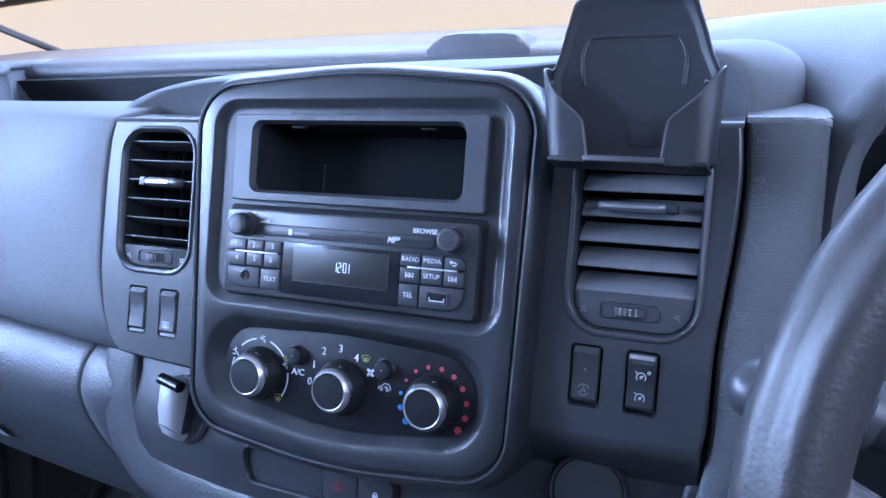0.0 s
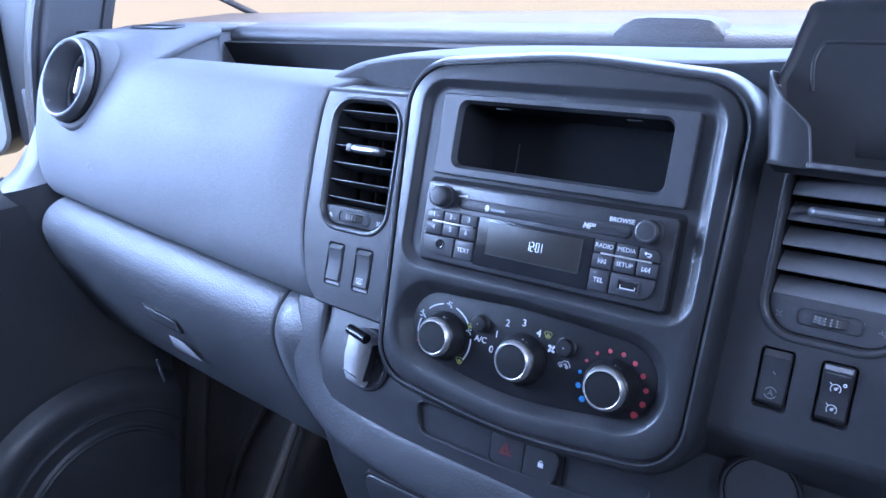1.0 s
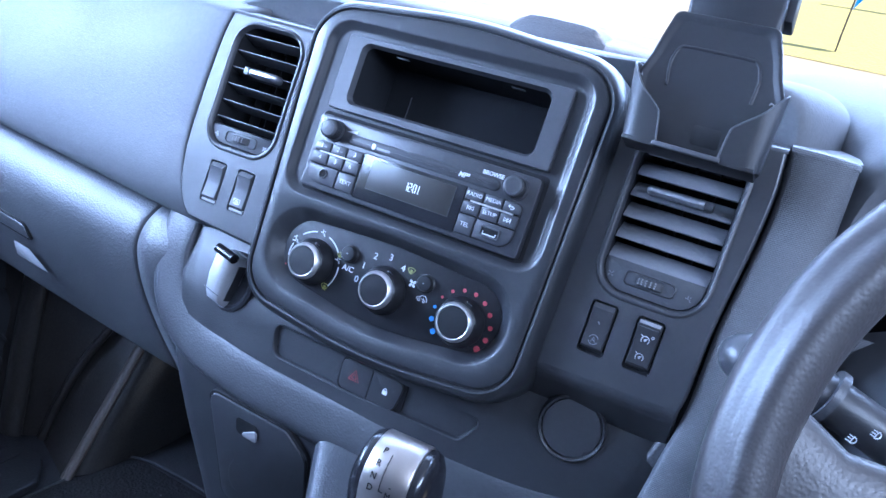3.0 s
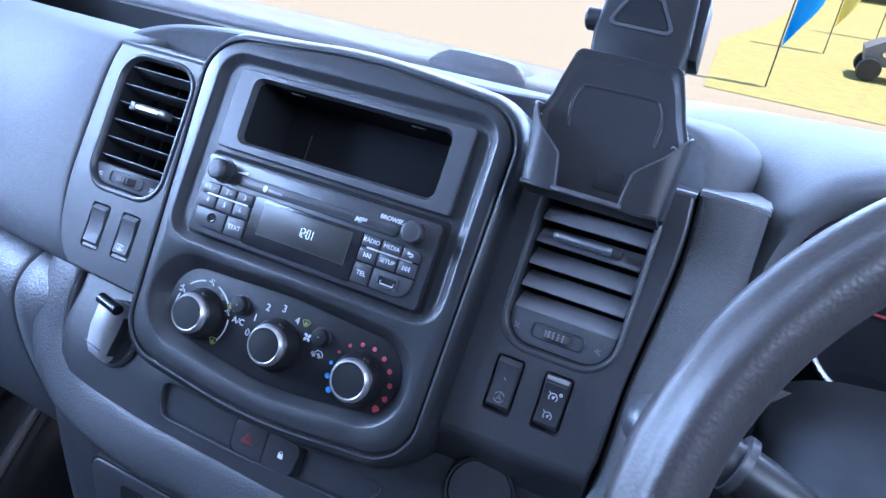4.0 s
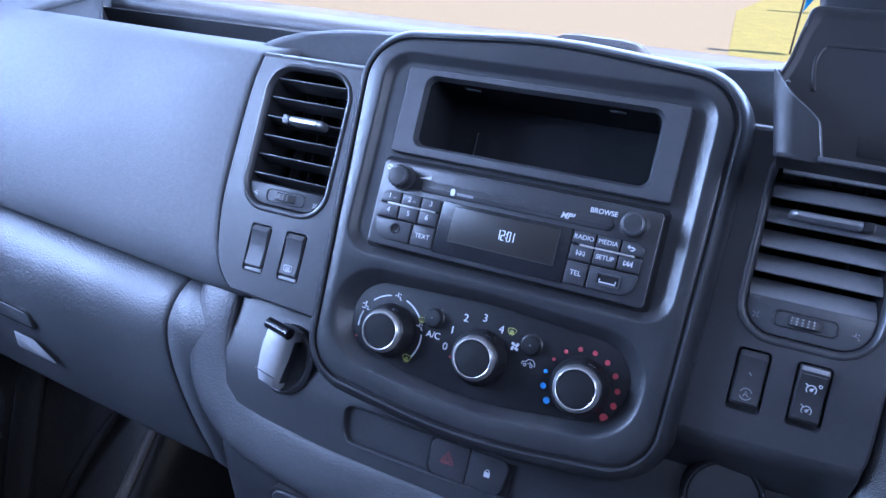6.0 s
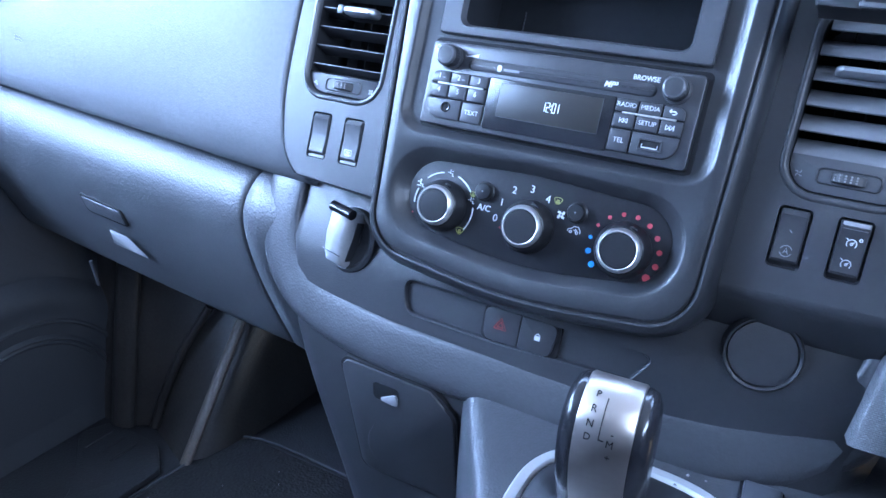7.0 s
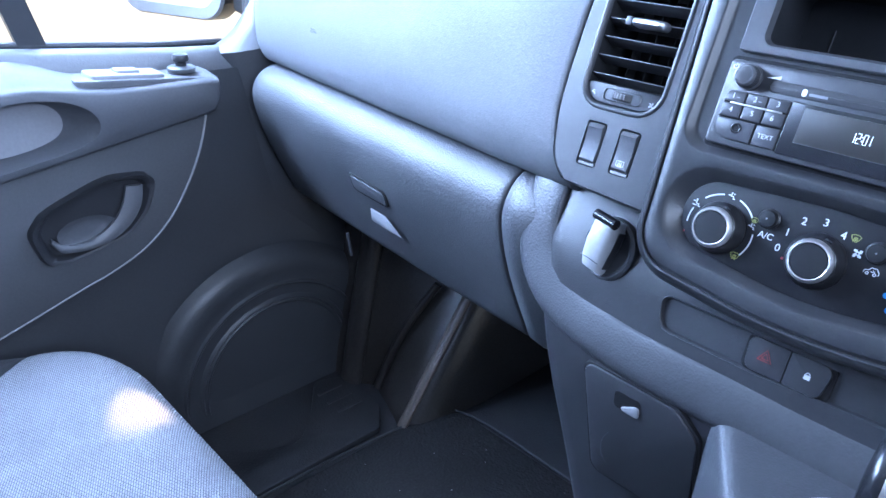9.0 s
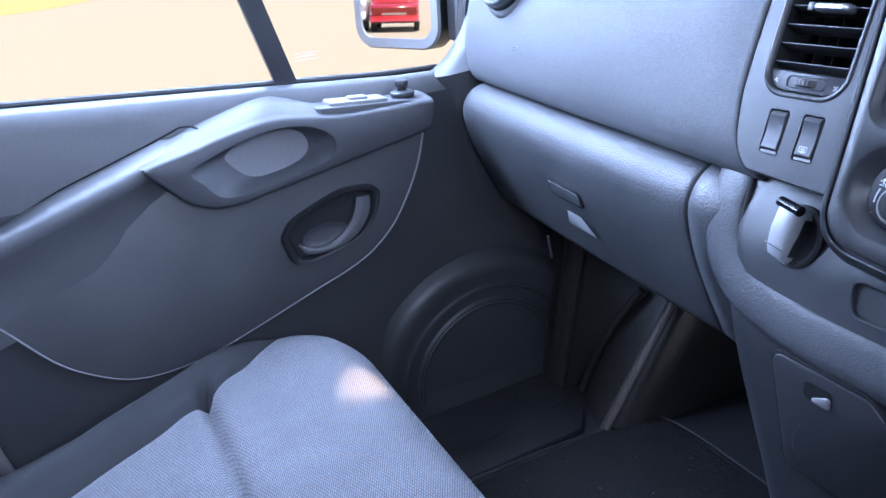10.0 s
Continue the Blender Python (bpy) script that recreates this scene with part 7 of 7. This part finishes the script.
tagged(part("dust_specks", bm, GREYSKIN, smooth=0), "pale grit and dust specks", "grit", kind="stuff")

# ---- van shell, largely out of view: closes the cabin and shapes its light ----
# unseen roof: keeps sun off the dash, made pale to bounce light down
tagged(part("ceiling", box((1.9, 1.75, 0.05), (0, -0.505, 1.345)), LINER, smooth=0), "unseen pale grey roof lining that bounces light down", "ceiling", kind="structure")
tagged(part("wall_back", box((1.9, 0.05, 1.5), (0, -1.40, 0.62)), BODY, smooth=0), "plain grey bulkhead behind the seats", "wall", kind="structure")
tagged(part("wall_left", box((0.06, 0.36, 1.4), (-0.93, -1.19, 0.65)), BODY, smooth=0), "plain grey cabin side behind the door", "wall", kind="structure")
# unseen wall added to block light coming from the driver's side
tagged(part("wall_light_block", box((0.05, 1.55, 1.10), (0.965, -0.625, 0.45)), BODY, smooth=0), "unseen plain wall that keeps light off the driver's side", "wall", kind="structure")
tagged(part("trim_left_top", box((0.06, 1.6, 0.20), (-0.90, -0.55, 1.25)), LINER, smooth=0), "roof rail lining", "trim", kind="structure")
tagged(part("trim_right_top", box((0.06, 1.6, 0.10), (0.92, -0.55, 1.29)), LINER, smooth=0), "roof rail lining", "trim", kind="structure")
tagged(part("trim_right_pillar", sweep([Vector((0.92, 0.14, 0.0)), Vector((0.92, 0.14, 0.60)), Vector((0.90, 0.22, 0.82)), Vector((0.85, 0.33, 1.33))], [(-0.04, -0.05), (0.04, -0.05), (0.04, 0.05), (-0.04, 0.05)], up=Vector((0, 1, 0.1))), BODY), "dark windscreen pillar", "pillar", kind="structure")
PILLAR = smooth_line([(-0.915, 0.158, 0.57), (-0.912, 0.173, 0.70), (-0.905, 0.190, 0.80), (-0.89, 0.238, 0.95), (-0.85, 0.345, 1.33)], 4)
tagged(part("trim_left_pillar", sweep(PILLAR, rrect(-0.028, -0.052, 0.028, 0.052, 0.012, 3), up=Vector((0, 1, 0.1))), TRIM), "dark grey windscreen pillar", "pillar", kind="structure")
tagged(part("trim_pillar_seal", sweep([p + Vector((0.024, 0.048, 0.0)) for p in PILLAR[6:]], disc(0.011, 8), up=Vector((0, 1, 0.1))), RUBBER), "black seal along the windscreen pillar", "seal", kind="structure")
tagged(part("trim_window_channel", sweep([p + Vector((0.016, -0.056, 0.0)) for p in PILLAR], disc(0.007, 8), up=Vector((0, 1, 0.1))), RUBBER), "black rubber channel at the front of the door window", "seal", kind="structure")
ws = part("window_1", bmesh.new(), GLASS)
bm = bmesh.new()
rows = []
for o in (0.0, 0.004):
    for i in range(25):
        x = -0.90 + 1.8 * i / 24
        rows.append([Vector((x, 0.74 + bow(x) * 1.2 + o, 0.79)), Vector((x * 0.98, 0.56 + bow(x) + o, 1.05)), Vector((x * 0.95, 0.37 + bow(x) * 0.6 + o, 1.33))])
sheet(bm, rows[:25])
sheet(bm, rows[25:])
bm.to_mesh(ws.data)
bm.free()
ws.visible_shadow = False
tagged(ws, "clear curved windscreen", "windscreen", kind="structure")

# ---- outside ----
SLOPE = math.tan(radians(11))


def gz(y):
    return -0.60 + SLOPE * 0.5 * (y + math.sqrt(y * y + 3.0) - 0.4)


GRAVEL = mat("pale_tarmac", (0.325, 0.270, 0.175), 0.9, grain=0.5, size=0.02, vary=0.10)
GRASS = mat("dry_grass", (0.34, 0.30, 0.09), 0.95, grain=0.8, size=0.03, vary=0.25)
CARRED = mat("red_car_paint", (0.35, 0.02, 0.02), 0.25, coat=0.6)
CARWHITE = mat("white_car_paint", (0.75, 0.75, 0.75), 0.3, coat=0.6)
CARYELLOW = mat("yellow_car_paint", (0.75, 0.50, 0.03), 0.3, coat=0.6)
CARGLASS = mat("dark_car_glass", (0.02, 0.025, 0.03), 0.08)
bm = bmesh.new()
sheet(bm, [[(x, y, gz(y)) for x in (-900, -60, -10, 0, 10, 60, 900)] for y in (-900, -60, -20, -10, -6, -4, -3, -2, -1, 0, 1, 2, 3, 4, 6, 8, 10, 20, 60, 900)])
tagged(part("ground", bm, GRAVEL, smooth=80), "pale sunlit tarmac car park", "ground", kind="structure")
bm = bmesh.new()
left_edge = [(-0.25, 6.7), (-0.42, 9.6), (0.05, 12.0), (0.25, 14.0), (0.45, 18.5), (0.2, 30.0), (-20, 60.0)]
sheet(bm, [[(x0 + dx, y, gz(y) + 0.006) for dx in (0, 2, 6, 20, 90)] for x0, y in left_edge])
tagged(part("grass", bm, GRASS, smooth=0), "dry yellow-green mown grass", "grass", kind="stuff")
bm = bmesh.new()
sheet(bm, [[(x, y, gz(y) + 0.006) for y in (-14, -8, -4, -3, -2, -1, 0, 1, 2, 3, 4, 6, 10, 20)] for x in (-90, -60, -33)])
tagged(part("grass_verge", bm, GRASS, smooth=0), "dry yellow-green verge", "grass", kind="stuff")


def feather_flag(x, y, high, colour, low=0.9):
    f = thing("feather_flag", "tall feather flag on a thin pole in the grass", "flag", group="flags on the grass")
    z = gz(y)
    part("pole", sweep(smooth_line([(x, y, z), (x + 0.04, y, z + high * 0.6), (x + 0.12, y, z + high)], 6), disc(0.008, 8)), WORN, f)
    cloth = mat("flag_cloth", colour, 0.8, vary=0.15)
    bm = bmesh.new()
    rows = []
    for i in range(17):
        t_ = i / 16
        zz = z + low + (high - low) * t_
        wd = 0.26 * math.sin(math.pi * min(1, 0.12 + 0.88 * t_)) ** 0.6
        x0 = x + 0.02 + 0.10 * t_
        rows.append([(x0 + wd * s, y + 0.05 * math.sin(6 * s + 4 * t_), zz + 0.25 * s * (t_ < 0.2) * (1 - t_ * 5)) for s in (0, 0.2, 0.4, 0.6, 0.8, 1.0)])
    sheet(bm, rows)
    part("banner", bm, cloth, f, smooth=70)
    return f


feather_flag(0.27, 7.25, 2.7, (0.03, 0.34, 0.80), 0.40)
feather_flag(0.83, 10.1, 3.2, (0.85, 0.70, 0.14), 0.34)
feather_flag(1.60, 12.4, 3.2, (0.80, 0.12, 0.26), 0.34)


def vehicle(name, label, colour, size, m):
    """A parked vehicle: body, cabin glass, lamps and wheels."""
    l, wd, h = size
    v = thing(name, label, name.split("_")[-1])
    side = smooth_line([(-l / 2, 0.35 * h, 0), (-l / 2 + 0.05, 0.56 * h, 0), (-l * 0.20, 0.60 * h, 0), (-l * 0.08, 0.97 * h, 0), (l * 0.22, h, 0), (l * 0.36, 0.62 * h, 0), (l / 2 - 0.05, 0.58 * h, 0), (l / 2, 0.35 * h, 0), (l / 2 - 0.05, 0.18 * h, 0), (-l / 2 + 0.05, 0.18 * h, 0)], 3, closed=True)
    part("body", loft_solid([[Vector((p.x * s, y, 0.5 * h + (p.y - 0.5 * h) * s2)) for p in side] for y, s, s2 in ((-wd / 2, 0.95, 0.90), (-wd / 2 + 0.08, 1, 1), (wd / 2 - 0.08, 1, 1), (wd / 2, 0.95, 0.90))]), colour, v, at=m, smooth=50)
    part("windscreen", box((0.03, wd * 0.80, h * 0.34), (0, 0, 0), 0.01), CARGLASS, v, at=m @ Matrix.Translation((-l * 0.152, 0, h * 0.79)) @ Matrix.Rotation(radians(18), 4, "Y"))
    part("grille", box((0.04, wd * 0.5, h * 0.14), (-l / 2 - 0.005, 0, h * 0.42), 0.02), SATIN, v, at=m)
    for s in (-1, 1):
        part("headlight", box((0.05, wd * 0.18, h * 0.10), (-l / 2 + 0.01, s * wd * 0.36, h * 0.46), 0.02), CHROME, v, at=m)
        part("side_window", box((l * 0.26, 0.02, h * 0.24), (l * 0.08, s * (wd / 2 - 0.045), h * 0.78), 0.01), CARGLASS, v, at=m)
        for x in (-l * 0.32, l * 0.31):
            w_ = part("wheel", lathe(bmesh.new(), [(0.20, -0.1), (0.33, -0.1), (0.34, -0.06), (0.34, 0.06), (0.33, 0.1), (0.20, 0.1)], 28), RUBBER, v, at=m @ Matrix.Translation((x, s * (wd / 2 - 0.10), 0.34)) @ Matrix.Rotation(radians(90), 4, "X"))
            part("rim", lathe(bmesh.new(), [(0.205, -0.09), (0.205, 0.09), (0.05, 0.07)], 20), SATIN, w_, at=m @ Matrix.Translation((x, s * (wd / 2 - 0.10), 0.34)) @ Matrix.Rotation(radians(90 * s), 4, "X"))
    part("bumper", box((0.12, wd * 0.96, h * 0.12), (-l / 2 + 0.01, 0, h * 0.24), 0.03), BLACK, v, at=m)
    return v


def parked(x, y, turn):
    return Matrix.Translation((x, y, gz(y) + 0.01)) @ Matrix.Rotation(math.atan(SLOPE) * (y > 0), 4, "X") @ Matrix.Rotation(radians(turn), 4, "Z")


vehicle("red_pickup", "red pickup parked behind the van", CARRED, (5.0, 1.9, 1.8), parked(-13.4, -27.4, -112))
vehicle("parked_van", "white van parked beside the red pickup", CARWHITE, (4.8, 1.9, 2.1), parked(-15.7, -27.6, -110))
vehicle("white_car", "white car parked beyond the grass", CARWHITE, (4.4, 1.8, 1.5), parked(1.95, 20.0, 12))
vehicle("yellow_car", "yellow car parked across the car park", CARYELLOW, (4.4, 1.8, 1.5), parked(-15.6, 12.6, 30))

mower = thing("ride_on_mower", "grey garden machine standing on the grass", "mower")
MM = Matrix.Translation((1.48, 8.95, gz(8.95) + 0.005)) @ Matrix.Rotation(math.atan(SLOPE), 4, "X")
part("body", loft_solid([[Vector((x, s * 0.22, z)) for x, z in ((-0.30, 0.18), (-0.34, 0.34), (-0.18, 0.44), (0.25, 0.46), (0.32, 0.30), (0.28, 0.16))] for s in (-1, 1)]), GREYSKIN, mower, at=MM)
for x, y in ((-0.24, -0.26), (-0.24, 0.26), (0.22, -0.26), (0.22, 0.26)):
    part("wheel", lathe(bmesh.new(), [(0.05, -0.05), (0.12, -0.05), (0.13, 0), (0.12, 0.05), (0.05, 0.05)], 20), RUBBER, mower, at=MM @ Matrix.Translation((x, y, 0.13)) @ Matrix.Rotation(radians(90), 4, "X"))
part("handle_bar", sweep(smooth_line([(-0.02, -0.15, 0.42), (0.08, -0.15, 0.75), (0.12, 0, 0.80), (0.08, 0.15, 0.75), (-0.02, 0.15, 0.42)], 4), disc(0.025, 8)), SLAT, mower, at=MM)
part("seat", box((0.26, 0.30, 0.07), (0.12, 0, 0.50), 0.03), RUBBER, mower, at=MM)
for s in (-0.12, 0.12):
    part("lamp", lathe(bmesh.new(), [(0.045, 0), (0.04, 0.02), (0.01, 0.025)], 16), CHROME, mower, at=MM @ Matrix.Translation((s, -0.225, 0.32)) @ Matrix.Rotation(radians(90), 4, "X"))

# door mirror
wing = thing("wing_mirror", "dark wing mirror outside the passenger window", "wing mirror")
WMM = Matrix.Translation((-1.128, 0.092, 0.727)) @ Matrix.Rotation(radians(21), 4, "Z") @ Matrix.Rotation(radians(87.3), 4, "X")
part("housing", loft_solid([[Vector((x * s, y * s, z)) for x, y in rrect(-0.115, -0.135, 0.115, 0.135, 0.045, 6)] for s, z in ((0.55, -0.10), (0.88, -0.075), (1.0, -0.03), (1.0, 0.004))]), BLACK, wing, at=WMM, smooth=50)
bm = bmesh.new()
a = stack(bm, [(rrect(-0.115, -0.135, 0.115, 0.135, 0.045, 6), 0.004), (rrect(-0.112, -0.132, 0.112, 0.132, 0.043, 6), 0.010)], False, False)
b = stack(bm, [(rrect(-0.096, -0.115, 0.096, 0.115, 0.030, 6), 0.010), (rrect(-0.094, -0.113, 0.094, 0.113, 0.030, 6), 0.002)], False, False)
holed(bm, a[-1], [b[0]])
part("frame", bm, FINGER, wing, "grey mirror surround", at=WMM)
part("mirror_glass", rslab(-0.096, -0.115, 0.096, 0.115, 0.030, 0.0, 0.0075, 0.0006), MIRROR, wing, "silvered mirror glass", at=WMM, smooth=20)
part("arm", box((0.085, 0.25, 0.07), (0.160, 0.005, -0.04), 0.012), RUBBER, wing, "dark mounting arm", at=WMM)
for x in (0.150, 0.178):
    part("arm_rib", box((0.010, 0.10, 0.010), (x, -0.075, -0.004), 0.003), SLAT, wing, at=WMM)

# added black bar for a dark line of unknown cause, placed to fit the camera's view
tagged(part("trim_dark_bar", sweep([Vector((-0.866, 0.530, 0.797)), Vector((-0.912, 0.510, 0.820)), Vector((-0.960, 0.490, 0.845)), Vector((-1.02, 0.46, 0.88))], disc(0.006, 10)), BLACK), "black bar of unknown use beside the windscreen", "pillar", kind="structure")
